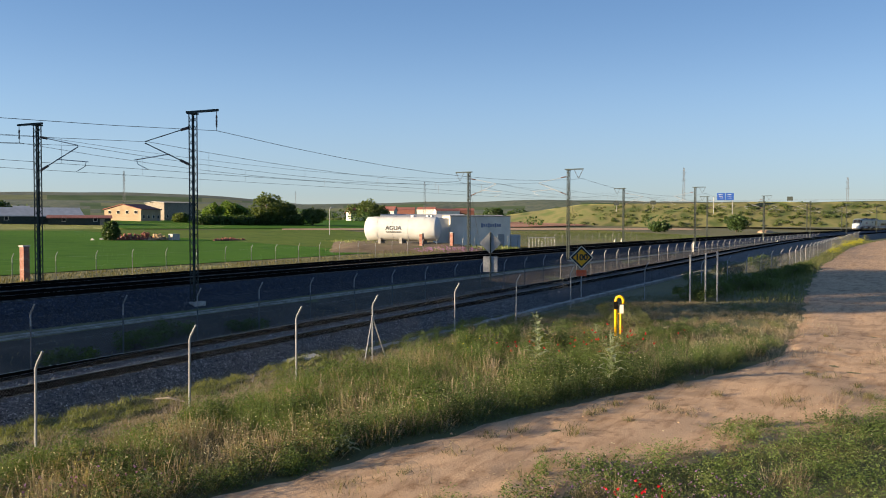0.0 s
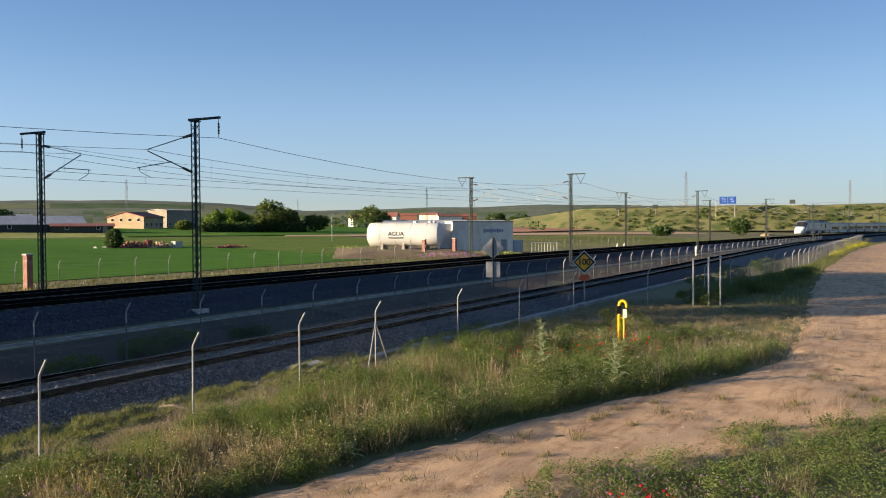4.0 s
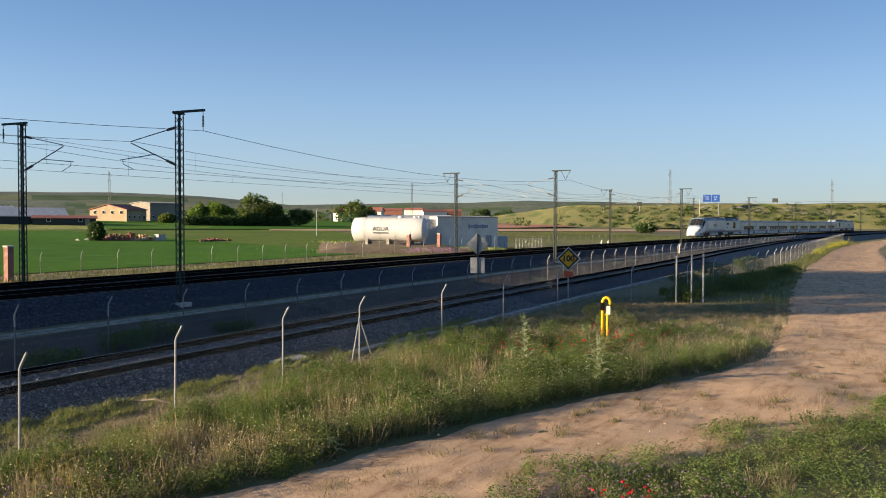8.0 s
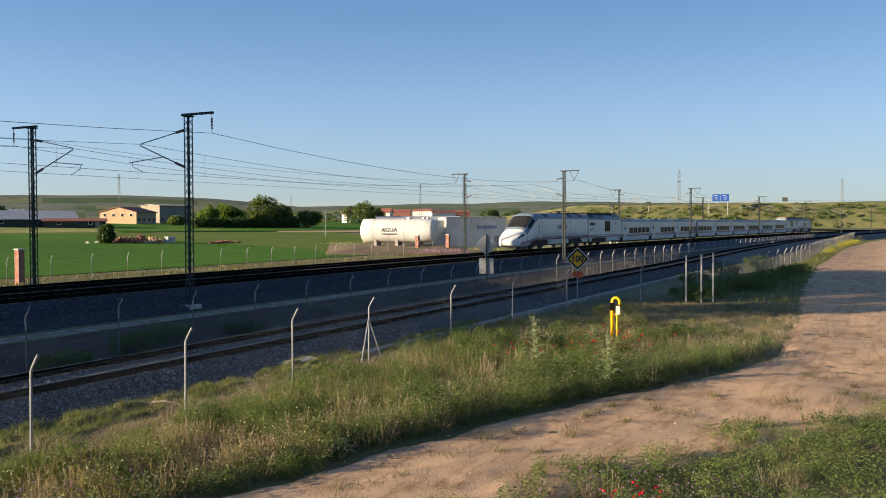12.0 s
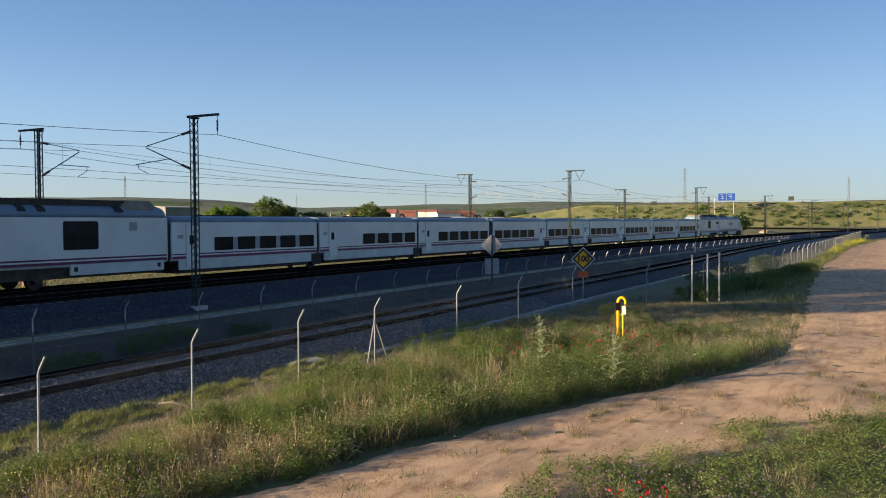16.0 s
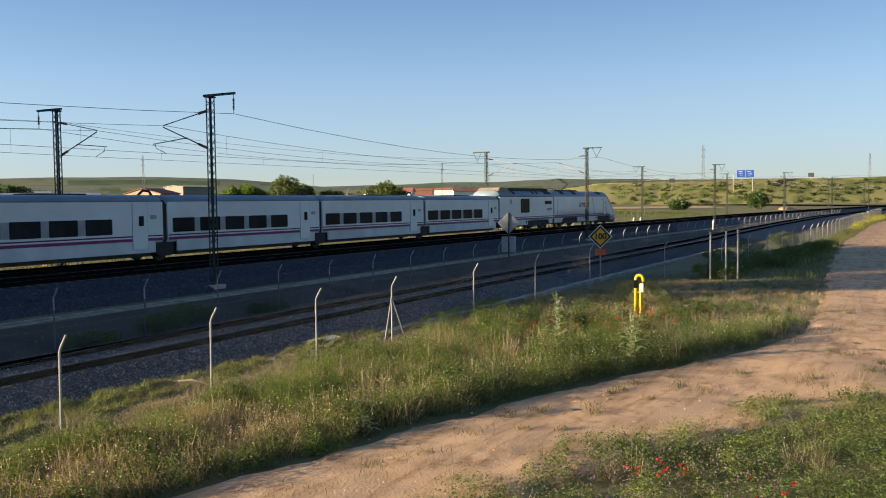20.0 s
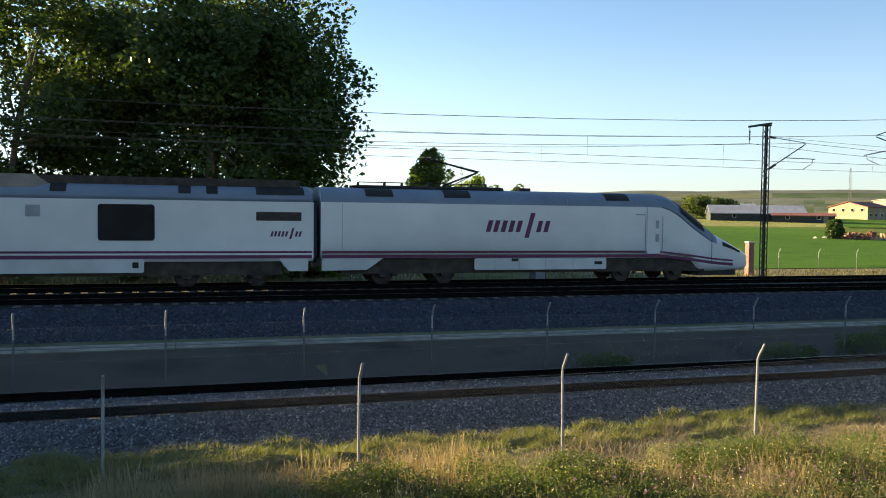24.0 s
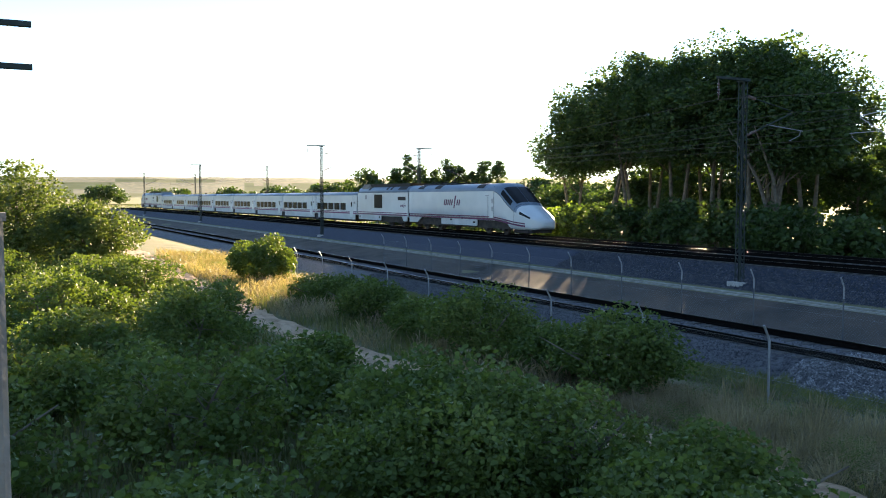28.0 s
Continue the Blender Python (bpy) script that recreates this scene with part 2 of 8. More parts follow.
M = dict(
    soil=surf("soil", [(0.07, 0.055, 0.036), (0.14, 0.10, 0.066), (0.10, 0.085, 0.045)], 0.8, 0.95, bump=0.5, bscale=9),
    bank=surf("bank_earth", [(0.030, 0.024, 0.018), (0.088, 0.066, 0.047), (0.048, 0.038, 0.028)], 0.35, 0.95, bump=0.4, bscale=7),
    dirt=surf("dirt", [(0.38, 0.248, 0.145), (0.56, 0.38, 0.235), (0.47, 0.31, 0.185)], 0.9, 0.95, bump=0.22, bscale=22, big=0.2),
    # main line ballast: the shade on its slope is put into this blue-black
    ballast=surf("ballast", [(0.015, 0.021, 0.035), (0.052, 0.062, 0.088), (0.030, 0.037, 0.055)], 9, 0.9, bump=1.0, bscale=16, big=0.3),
    # same ballast for the single track, lightened to carry the sun on it
    ballast_pale=surf("ballast_sunlit", [(0.040, 0.042, 0.046), (0.160, 0.162, 0.166), (0.090, 0.092, 0.096)], 9, 0.9, bump=1.0, bscale=16, big=0.3),
    stone=surf("ballast_stone", [(0.018, 0.021, 0.027), (0.085, 0.09, 0.10)], 6, 0.5, bump=0.3, vary=0.6, island=True),
    oily=surf("oily_ballast", [(0.020, 0.018, 0.018), (0.042, 0.037, 0.035)], 7, 0.9, bump=0.9, bscale=16, big=0.3),
    sleeper=surf("sleeper_concrete", [(0.075, 0.070, 0.064), (0.13, 0.122, 0.110)], 5, 0.85, bump=0.2, vary=0.15),
    # rust taken down to near-black: the sides' shade is in the colour
    rail=surf("rail_rust_shaded", [(0.006, 0.0055, 0.0055), (0.012, 0.0105, 0.0095)], 6, 0.95, 0.0, bump=0.1, spec=0.0),
    shine=surf("rail_head", [(0.13, 0.125, 0.12), (0.18, 0.175, 0.165)], 5, 0.24, 1.0, bump=0.0),
    concrete=surf("concrete", [(0.36, 0.34, 0.31), (0.50, 0.48, 0.44)], 2.5, 0.9, bump=0.2),
    galv=surf("galvanised", [(0.26, 0.27, 0.28), (0.38, 0.39, 0.40)], 6, 0.55, 0.4, bump=0.04),
    mast=surf("mast_steel", [(0.025, 0.034, 0.032), (0.05, 0.064, 0.06)], 3, 0.8, 0.0, bump=0.05),
    wire=surf("wire", [(0.06, 0.055, 0.05), (0.10, 0.09, 0.08)], 3, 0.6, 0.5, bump=0),
    insul=surf("insulator", [(0.12, 0.08, 0.07), (0.20, 0.13, 0.11)], 3, 0.35, bump=0),
    white=surf("train_white", [(0.60, 0.635, 0.625), (0.67, 0.70, 0.68)], 0.7, 0.32, bump=0.0, big=0.25, spec=0.5, coat=0.3),
    skirt=surf("train_skirt", [(0.50, 0.53, 0.51), (0.60, 0.62, 0.60)], 1.2, 0.5, bump=0.03),
    blue=surf("train_roof", [(0.15, 0.21, 0.27), (0.20, 0.26, 0.32)], 0.8, 0.45, bump=0.03, big=0.3),
    purple=surf("train_purple", [(0.11, 0.025, 0.075), (0.14, 0.03, 0.09)], 1, 0.4, bump=0),
    black=surf("train_black", [(0.018, 0.018, 0.02), (0.035, 0.033, 0.032)], 2, 0.7, bump=0.1),
    grime=surf("underframe_grime", [(0.035, 0.03, 0.026), (0.075, 0.062, 0.05)], 3, 0.85, bump=0.3),
    glass=surf("tinted_glass", [(0.016, 0.017, 0.019), (0.028, 0.030, 0.033)], 1, 0.14, bump=0, spec=0.06),
    grey=surf("grey_panel", [(0.27, 0.28, 0.28), (0.36, 0.37, 0.37)], 2, 0.55, bump=0.03),
    yellow=surf("yellow_paint", [(0.75, 0.42, 0.01), (0.85, 0.5, 0.02)], 3, 0.45, bump=0.05),
    orange=surf("sign_amber", [(0.78, 0.36, 0.01), (0.84, 0.4, 0.015)], 2, 0.5, bump=0),
    red=surf("sign_red", [(0.62, 0.09, 0.03), (0.7, 0.12, 0.04)], 2, 0.5, bump=0),
    ink=surf("sign_black", [(0.02, 0.02, 0.02), (0.03, 0.03, 0.03)], 2, 0.6, bump=0),
    signblue=surf("sign_blue", [(0.012, 0.06, 0.27), (0.018, 0.08, 0.33)], 1, 0.5, bump=0),
    faded=surf("faded_blue_paint", [(0.16, 0.20, 0.30), (0.26, 0.30, 0.40)], 3, 0.8, bump=0.05),
    block=surf("bare_block", [(0.20, 0.175, 0.145), (0.30, 0.265, 0.22)], 1.5, 0.9, bump=0.15),
    tank=surf("tank_white", [(0.52, 0.53, 0.52), (0.62, 0.63, 0.61)], 0.7, 0.5, bump=0.05, big=0.2),
    plaster=surf("plaster", [(0.62, 0.58, 0.50), (0.74, 0.70, 0.62)], 0.6, 0.9, bump=0.1),
    farm_wall=surf("farm_wall", [(0.34, 0.25, 0.16), (0.42, 0.32, 0.21)], 0.4, 0.9, bump=0.1),
    tan=surf("tan_render", [(0.40, 0.28, 0.16), (0.48, 0.34, 0.20)], 0.4, 0.9, bump=0.1),
    brick=surf("brick_red", [(0.19, 0.075, 0.055), (0.28, 0.125, 0.09)], 4, 0.9, bump=0.2, vary=0.2),
    roof_tile=surf("roof_tile", [(0.22, 0.085, 0.07), (0.32, 0.13, 0.105)], 1.5, 0.9, bump=0.3),
    metal_roof=surf("metal_roof", [(0.34, 0.36, 0.38), (0.44, 0.46, 0.48)], 0.8, 0.6, bump=0.05),
    crop=surf("crop_field", [(0.046, 0.130, 0.014), (0.072, 0.170, 0.021), (0.058, 0.150, 0.017)], 0.25, 1.0, bump=0.35, bscale=6, big=0.03, spec=0.05),
    stubble=surf("stubble_field", [(0.17, 0.20, 0.055), (0.26, 0.26, 0.09), (0.15, 0.19, 0.05)], 0.05, 0.95, bump=0.5, bscale=3, big=0.01),
    plough=surf("ploughed_field", [(0.36, 0.16, 0.09), (0.46, 0.24, 0.14)], 0.2, 0.95, bump=0.5, bscale=3, big=0.02),
    rough=surf("rough_grassland", [(0.065, 0.13, 0.022), (0.14, 0.19, 0.04), (0.10, 0.16, 0.03)], 0.3, 1.0, bump=0.2, bscale=2, big=0.05, spec=0.05),
    bare=surf("bare_red_earth", [(0.13, 0.095, 0.055), (0.20, 0.145, 0.09), (0.095, 0.10, 0.04)], 0.35, 0.95, bump=0.5, bscale=3, big=0.08),
    pale_field=surf("pale_hill_field", [(0.13, 0.155, 0.085), (0.20, 0.215, 0.12)], 0.01, 1.0, bump=0.0, big=0.004, spec=0.05),
    green_field=surf("green_hill_field", [(0.07, 0.11, 0.055), (0.11, 0.15, 0.075)], 0.01, 1.0, bump=0.0, big=0.004, spec=0.05),
    net=surf("net_wire", [(0.17, 0.18, 0.19), (0.26, 0.27, 0.28)], 6, 0.7, 0.2, bump=0, spec=0.15),
    plain=surf("plain_grass", [(0.09, 0.13, 0.035), (0.17, 0.17, 0.07), (0.11, 0.15, 0.04)], 0.06, 0.95, bump=0.5, bscale=2, big=0.008),
    hill_scrub=surf("hill_scrub", [(0.05, 0.07, 0.06), (0.11, 0.13, 0.09), (0.07, 0.09, 0.07)], 0.01, 0.95, bump=0.3, bscale=0.3, big=0.003),
    hill=surf("hill_grass", [(0.05, 0.075, 0.055), (0.12, 0.14, 0.09), (0.065, 0.095, 0.06), (0.13, 0.145, 0.095), (0.055, 0.085, 0.055)], 0.02, 0.95, bump=0.3, bscale=0.3, big=0.003),
    bark=surf("bark", [(0.10, 0.08, 0.06), (0.20, 0.17, 0.13)], 4, 0.9, bump=0.5),
    wood=surf("weathered_post", [(0.20, 0.17, 0.14), (0.32, 0.28, 0.24)], 5, 0.9, bump=0.3),
    leaf=leafy("leaf_poplar", [(0.03, 0.055, 0.02), (0.05, 0.088, 0.03), (0.08, 0.125, 0.04)], 0.33, 0.45),
    leaf_pale=leafy("leaf_pale", [(0.07, 0.12, 0.03), (0.12, 0.19, 0.045), (0.18, 0.25, 0.07)], 0.48),
    leaf_weed=leafy("leaf_weed", [(0.042, 0.066, 0.024), (0.12, 0.15, 0.064), (0.27, 0.26, 0.15)], 0.4, patch=1.2),
    leaf_bush=leafy("leaf_bush", [(0.04, 0.066, 0.022), (0.085, 0.12, 0.038), (0.15, 0.18, 0.065)], 0.34, patch=0.5),
    green=leafy("grass_green", [(0.07, 0.095, 0.036), (0.135, 0.15, 0.065), (0.25, 0.225, 0.125)], 0.36, patch=1.3),
    leaf_young=leafy("leaf_young", [(0.075, 0.125, 0.04), (0.12, 0.185, 0.058), (0.17, 0.235, 0.08)], 0.48),
    dull=surf("weathered_steel", [(0.10, 0.105, 0.11), (0.16, 0.165, 0.17)], 5, 0.7, 0.3, bump=0.05),
    fairing=surf("dusty_fairing", [(0.20, 0.17, 0.13), (0.30, 0.25, 0.19)], 1.5, 0.8, bump=0.1),
    drain=surf("drain_concrete", [(0.22, 0.21, 0.19), (0.42, 0.40, 0.36)], 2.0, 0.9, bump=0.2),
    # pale stones; the brightest ones stand in for faces glinting in the sun
    stone_pale=surf("pale_ballast_stone", [(0.07, 0.07, 0.072), (0.34, 0.335, 0.325)], 6, 0.45, bump=0.3, vary=0.85, island=True),
    sage=leafy("leaf_sage", [(0.10, 0.13, 0.07), (0.19, 0.22, 0.13), (0.32, 0.34, 0.22)], 0.35, patch=1.5),
    worn=surf("worn_rail_head", [(0.10, 0.095, 0.09), (0.16, 0.15, 0.14)], 5, 0.5, 0.6, bump=0.0),
    berm=surf("embankment_grass", [(0.05, 0.075, 0.022), (0.15, 0.145, 0.062), (0.085, 0.115, 0.036)], 0.09, 0.95, bump=0.5, bscale=1.5, big=0.02),
    meadow=surf("dry_meadow_ground", [(0.075, 0.095, 0.032), (0.165, 0.15, 0.072), (0.105, 0.13, 0.044)], 0.25, 0.95, bump=0.5, bscale=6, big=0.02),
    magenta=surf("train_magenta", [(0.17, 0.02, 0.085), (0.21, 0.028, 0.11)], 1, 0.4, bump=0),
    herb=leafy("herb_green", [(0.055, 0.085, 0.033), (0.155, 0.185, 0.085), (0.31, 0.30, 0.18)], 0.4, patch=1.6),
    undergrowth=leafy("undergrowth", [(0.05, 0.055, 0.022), (0.11, 0.105, 0.045), (0.22, 0.18, 0.09)], 0.3, patch=0.6),
    straw=leafy("grass_straw", [(0.15, 0.12, 0.08), (0.28, 0.22, 0.155), (0.42, 0.35, 0.27)], 0.34, patch=1.1),
    moss=leafy("grass_moss", [(0.065, 0.085, 0.028), (0.14, 0.16, 0.048), (0.22, 0.22, 0.08)], 0.32, patch=2.2),
    wheat=leafy("young_wheat", [(0.038, 0.105, 0.012), (0.048, 0.125, 0.015), (0.058, 0.14, 0.018)], 0.10, patch=0.05),
    hay=leafy("dry_meadow", [(0.12, 0.165, 0.045), (0.19, 0.22, 0.075), (0.25, 0.26, 0.11)], 0.2, patch=0.03),
    prairie=leafy("plain_meadow", [(0.035, 0.06, 0.018), (0.07, 0.095, 0.028), (0.15, 0.14, 0.06)], 0.35, patch=0.02),
    hummock=surf("mossy_earth", [(0.05, 0.06, 0.022), (0.13, 0.14, 0.045), (0.085, 0.085, 0.035)], 5.0, 0.95, bump=0.6, bscale=30, big=0.6),
    bramble=leafy("leaf_bramble", [(0.05, 0.085, 0.022), (0.095, 0.14, 0.036), (0.16, 0.195, 0.058)], 0.30, patch=0.5),
    fennel=leafy("herb_feathery", [(0.05, 0.085, 0.022), (0.105, 0.155, 0.045), (0.18, 0.23, 0.075)], 0.34, patch=1.8),
    brush=leafy("dead_brush", [(0.12, 0.095, 0.08), (0.23, 0.19, 0.16), (0.35, 0.30, 0.26)], 0.3, patch=0.8),
    thistle=leafy("leaf_thistle", [(0.24, 0.28, 0.17), (0.34, 0.38, 0.25)], 0.3),
    poppy=leafy("petal_red", [(0.42, 0.005, 0.018), (0.55, 0.012, 0.03)], 0.4),
    mallow=leafy("petal_violet", [(0.24, 0.12, 0.30), (0.36, 0.20, 0.42)], 0.4),
    daisy=leafy("petal_cream", [(0.55, 0.52, 0.38), (0.7, 0.68, 0.55)], 0.4),
    mustard=leafy("petal_yellow", [(0.42, 0.42, 0.04), (0.6, 0.55, 0.06)], 0.4),
)


def weather_dirt(m):
    """Crumbled darker patches, drag marks along the road and a fine speckle."""
    n, l = m.node_tree.nodes, m.node_tree.links
    p = n["Principled BSDF"]
    col = p.inputs["Base Color"].links[0].from_socket
    tc = n.new("ShaderNodeTexCoord").outputs["Object"]
    mp = n.new("ShaderNodeMapping")
    mp.inputs["Scale"].default_value, mp.inputs["Rotation"].default_value = (0.7, 4.5, 1.0), (0, 0, radians(24))
    l.new(tc, mp.inputs["Vector"])
    for vec, scale, lo, hi, dark in ((mp.outputs[0], 0.9, 0.50, 0.62, (0.74, 0.70, 0.66)), (tc, 1.7, 0.56, 0.66, (0.62, 0.58, 0.54)), (tc, 42.0, 0.52, 0.70, (0.70, 0.68, 0.66))):
        t = n.new("ShaderNodeTexNoise")
        t.inputs["Scale"].default_value, t.inputs["Detail"].default_value, t.inputs["Roughness"].default_value = scale, 9.0, 0.68
        l.new(vec, t.inputs["Vector"])
        r = n.new("ShaderNodeMapRange")
        r.inputs[1].default_value, r.inputs[2].default_value = lo, hi
        l.new(t.outputs[0], r.inputs[0])
        col = mix(n, l, "MULTIPLY", r.outputs[0], col, dark)
    l.new(col, p.inputs["Base Color"])


weather_dirt(M["dirt"])


# ---- mesh helpers ----
class Geo:
    def __init__(self):
        self.v, self.f = [], []

    def add(self, verts, faces):
        b = len(self.v)
        self.v += [tuple(p) for p in verts]
        self.f += [tuple(i + b for i in q) for q in faces]
        return self

    def box(self, c, s, m=None):
        """A box with slightly cut long edges would cost more; plain here, rounded where it shows."""
        x, y, z = (a / 2 for a in s)
        p = [Vector((i * x, j * y, k * z)) for i in (-1, 1) for j in (-1, 1) for k in (-1, 1)]
        if m is not None:
            p = [m @ q for q in p]
        return self.add([q + Vector(c) for q in p], [(0, 1, 3, 2), (4, 6, 7, 5), (0, 4, 5, 1), (2, 3, 7, 6), (0, 2, 6, 4), (1, 5, 7, 3)])

    def rbox(self, c, s, r=0.02, axis=2):
        """A box whose edges along one axis are cut off."""
        a, b = [k for k in range(3) if k != axis]
        ha, hb, hc = s[a] / 2, s[b] / 2, s[axis] / 2
        ring = [(-ha + r, -hb), (ha - r, -hb), (ha, -hb + r), (ha, hb - r), (ha - r, hb), (-ha + r, hb), (-ha, hb - r), (-ha, -hb + r)]
        v = []
        for e in (-hc, hc):
            for p, q in ring:
                w = [0, 0, 0]
                w[a], w[b], w[axis] = c[a] + p, c[b] + q, c[axis] + e
                v.append(w)
        n = 8
        return self.add(v, [tuple(range(n - 1, -1, -1)), tuple(range(n, 2 * n))] + [(i, (i + 1) % n, n + (i + 1) % n, n + i) for i in range(n)])

    def tube(self, pts, r, n=6, caps=True):
        pts = [Vector(p) for p in pts]
        rs = r if isinstance(r, (list, tuple)) else [r] * len(pts)
        v, f = [], []
        for i, p in enumerate(pts):
            d = (pts[min(i + 1, len(pts) - 1)] - pts[max(i - 1, 0)]).normalized()
            a = d.orthogonal().normalized() if i == 0 else (a - d * a.dot(d)).normalized()
            b = d.cross(a)
            v += [p + (a * math.cos(2 * math.pi * k / n) + b * math.sin(2 * math.pi * k / n)) * rs[i] for k in range(n)]
            if i:
                o = (i - 1) * n
                f += [(o + k, o + (k + 1) % n, o + n + (k + 1) % n, o + n + k) for k in range(n)]
        if caps:
            f += [tuple(range(n - 1, -1, -1)), tuple(range(len(v) - n, len(v)))]
        return self.add(v, f)

    def cyl(self, c, r, h, n=16, axis=2):
        d = Vector((0, 0, 0))
        d[axis] = h / 2
        return self.tube([Vector(c) - d, Vector(c) + d], r, n)

    def loft(self, rings, close=True, caps=True):
        n = len(rings[0])
        v = [p for q in rings for p in q]
        f = []
        for i in range(len(rings) - 1):
            for k in range(n if close else n - 1):
                f.append((i * n + k, i * n + (k + 1) % n, (i + 1) * n + (k + 1) % n, (i + 1) * n + k))
        if caps and close:
            f += [tuple(range(n - 1, -1, -1)), tuple(range(len(v) - n, len(v)))]
        return self.add(v, f)

    def plate(self, pts, d):
        """A flat outline with thickness d (a vector)."""
        n = len(pts)
        v = [Vector(p) for p in pts] + [Vector(p) + Vector(d) for p in pts]
        return self.add(v, [tuple(range(n - 1, -1, -1)), tuple(range(n, 2 * n))] + [(i, (i + 1) % n, n + (i + 1) % n, n + i) for i in range(n)])

    def mesh(self, name, material, smooth=False):
        me = bpy.data.meshes.new(name)
        me.from_pydata([tuple(p) for p in self.v], [], self.f)
        me.materials.append(material)
        if smooth:
            me.polygons.foreach_set("use_smooth", [True] * len(me.polygons))
        me.update()
        return me


def part(name, g, material, parent=None, label="", smooth=False):
    """Links g as ONE mesh object, under a thing or a part."""
    ob = new(name, g.mesh(name, material, smooth) if isinstance(g, Geo) else g)
    if parent is not None:
        ob.parent = parent
    return tagged(ob, label)


def thing(name, label, category, m=None, group="", kind=""):
    """An Empty at the thing's base, which carries its parts."""
    ob = new(name)
    ob.empty_display_size = 0.2
    if m is not None:
        ob.matrix_basis = m
    return tagged(ob, label, category, group, kind)


def solid(name, g, material, label, category="", group="", kind="", m=None, smooth=False):
    """A thing of a single mesh."""
    ob = part(name, g, material, None, label, smooth)
    if m is not None:
        ob.matrix_basis = m
    return tagged(ob, "", category, group, kind)


def big_mesh(name, v, f, material, smooth=False):
    """Fast mesh from numpy arrays: v (n,3), f (m,k)."""
    me = bpy.data.meshes.new(name)
    v, f = np.asarray(v, np.float32), np.asarray(f, np.int32)
    me.vertices.add(len(v))
    me.vertices.foreach_set("co", v.ravel())
    m, k = f.shape
    me.loops.add(m * k)
    me.loops.foreach_set("vertex_index", f.ravel())
    me.polygons.add(m)
    me.polygons.foreach_set("loop_start", np.arange(0, m * k, k, dtype=np.int32))
    if smooth:
        me.polygons.foreach_set("use_smooth", np.ones(m, bool))
    me.materials.append(material)
    me.update(calc_edges=True)
    return me


# ---- the line's plan: straight, then a slow bend towards the camera's side ----
def bend(x):
    return -max(0.0, x - 20.0) ** 2 / 3900.0


def heading(x):
    return math.degrees(math.atan(-2 * max(0.0, x - 20.0) / 3900.0))


def on_line(x, u, z):
    return Vector((x, u + bend(x), z))


def climb(x):
    """How far the single track has risen towards the level of the main line."""
    return float(np.interp(x, [60, 81, 107, 152, 260], [0.0, 0.09, 0.39, 0.77, 0.80]))


def level(x):
    return 0.0


def bend_np(x):
    return -np.maximum(0.0, x - 20.0) ** 2 / 3900.0


# profile of the ground across the line (u from the camera, z)
PROFILE = [(-400, -1.0), (-30, -1.0), (-8, -0.9), (9.5, -1.0), (12.0, -1.1), (13.5, -1.2), (14.6, -1.32), (15.6, -1.36), (20.6, -1.40), (22.0, -1.62),
           (23.6, -1.62), (26.3, -1.12), (27.0, -1.10), (28.6, -0.95), (39.6, -1.0), (42.5, -1.35), (46, -1.35), (75, -0.9), (110, -0.3), (150, 0.3), (200, 1.5), (260, 2.9), (400, 4.2), (700, 6.0), (4200, 9.0)]
PU, PZ = np.array([p[0] for p in PROFILE], float), np.array([p[1] for p in PROFILE], float)


def ground_np(x, y):
    u = y - bend_np(np.clip(x, -1e9, 420))
    z = np.interp(u, PU, PZ)
    near = np.exp(-(((x - 0.5) / 4.0) ** 2 + ((y + 1.0) / 4.0) ** 2))      # the bank on which the camera stands
    return z + 2.3 * near


def ground_z(x, y):
    return float(ground_np(np.array([x], float), np.array([y], float))[0])

# ---- ground ----
def sheet(xs, us, follow=True, lift=0.0, rough=0.0):
    """A grid over the ground function; us count from the line's bend if follow."""
    X, U = np.meshgrid(np.array(xs, float), np.array(us, float), indexing="ij")
    Y = U + (bend_np(np.minimum(X, 420)) if follow else 0)
    Z = ground_np(X, Y) + lift
    if rough:
        Z += np.array([[noise.noise((x * 0.35, y * 0.35, 3.0)) + 0.5 * noise.noise((x * 1.1, y * 1.1, 7.0)) for x, y in zip(a, b)] for a, b in zip(X, Y)]) * rough
    v = np.stack([X, Y, Z], -1).reshape(-1, 3)
    n = len(us)
    i = (np.arange(len(xs) - 1)[:, None] * n + np.arange(n - 1)[None]).ravel()
    return v, np.stack([i, i + n, i + n + 1, i + 1], -1)


gx = sorted({*[-3500, -2500, -1500, -900, -600, -420, -300, 500, 620, 800, 1200, 2000, 3500], *range(-240, 440, 12), *range(-60, 100, 3)})
gu = sorted({*[-3000, -1500, -700, -400, -200, -100, -60, -40], *[float(a) for a in range(-30, 46)], *[p[0] for p in PROFILE[1:]], 14, 52, 60, 75, 90, 130, 160, 260, 350, 700, 1100, 1700, 2600})
gv, gf = sheet(gx, gu)
tagged(new("ground", big_mesh("ground", gv, gf, M["meadow"], True)), "dry earth and grass plain beside the railway", kind="structure")

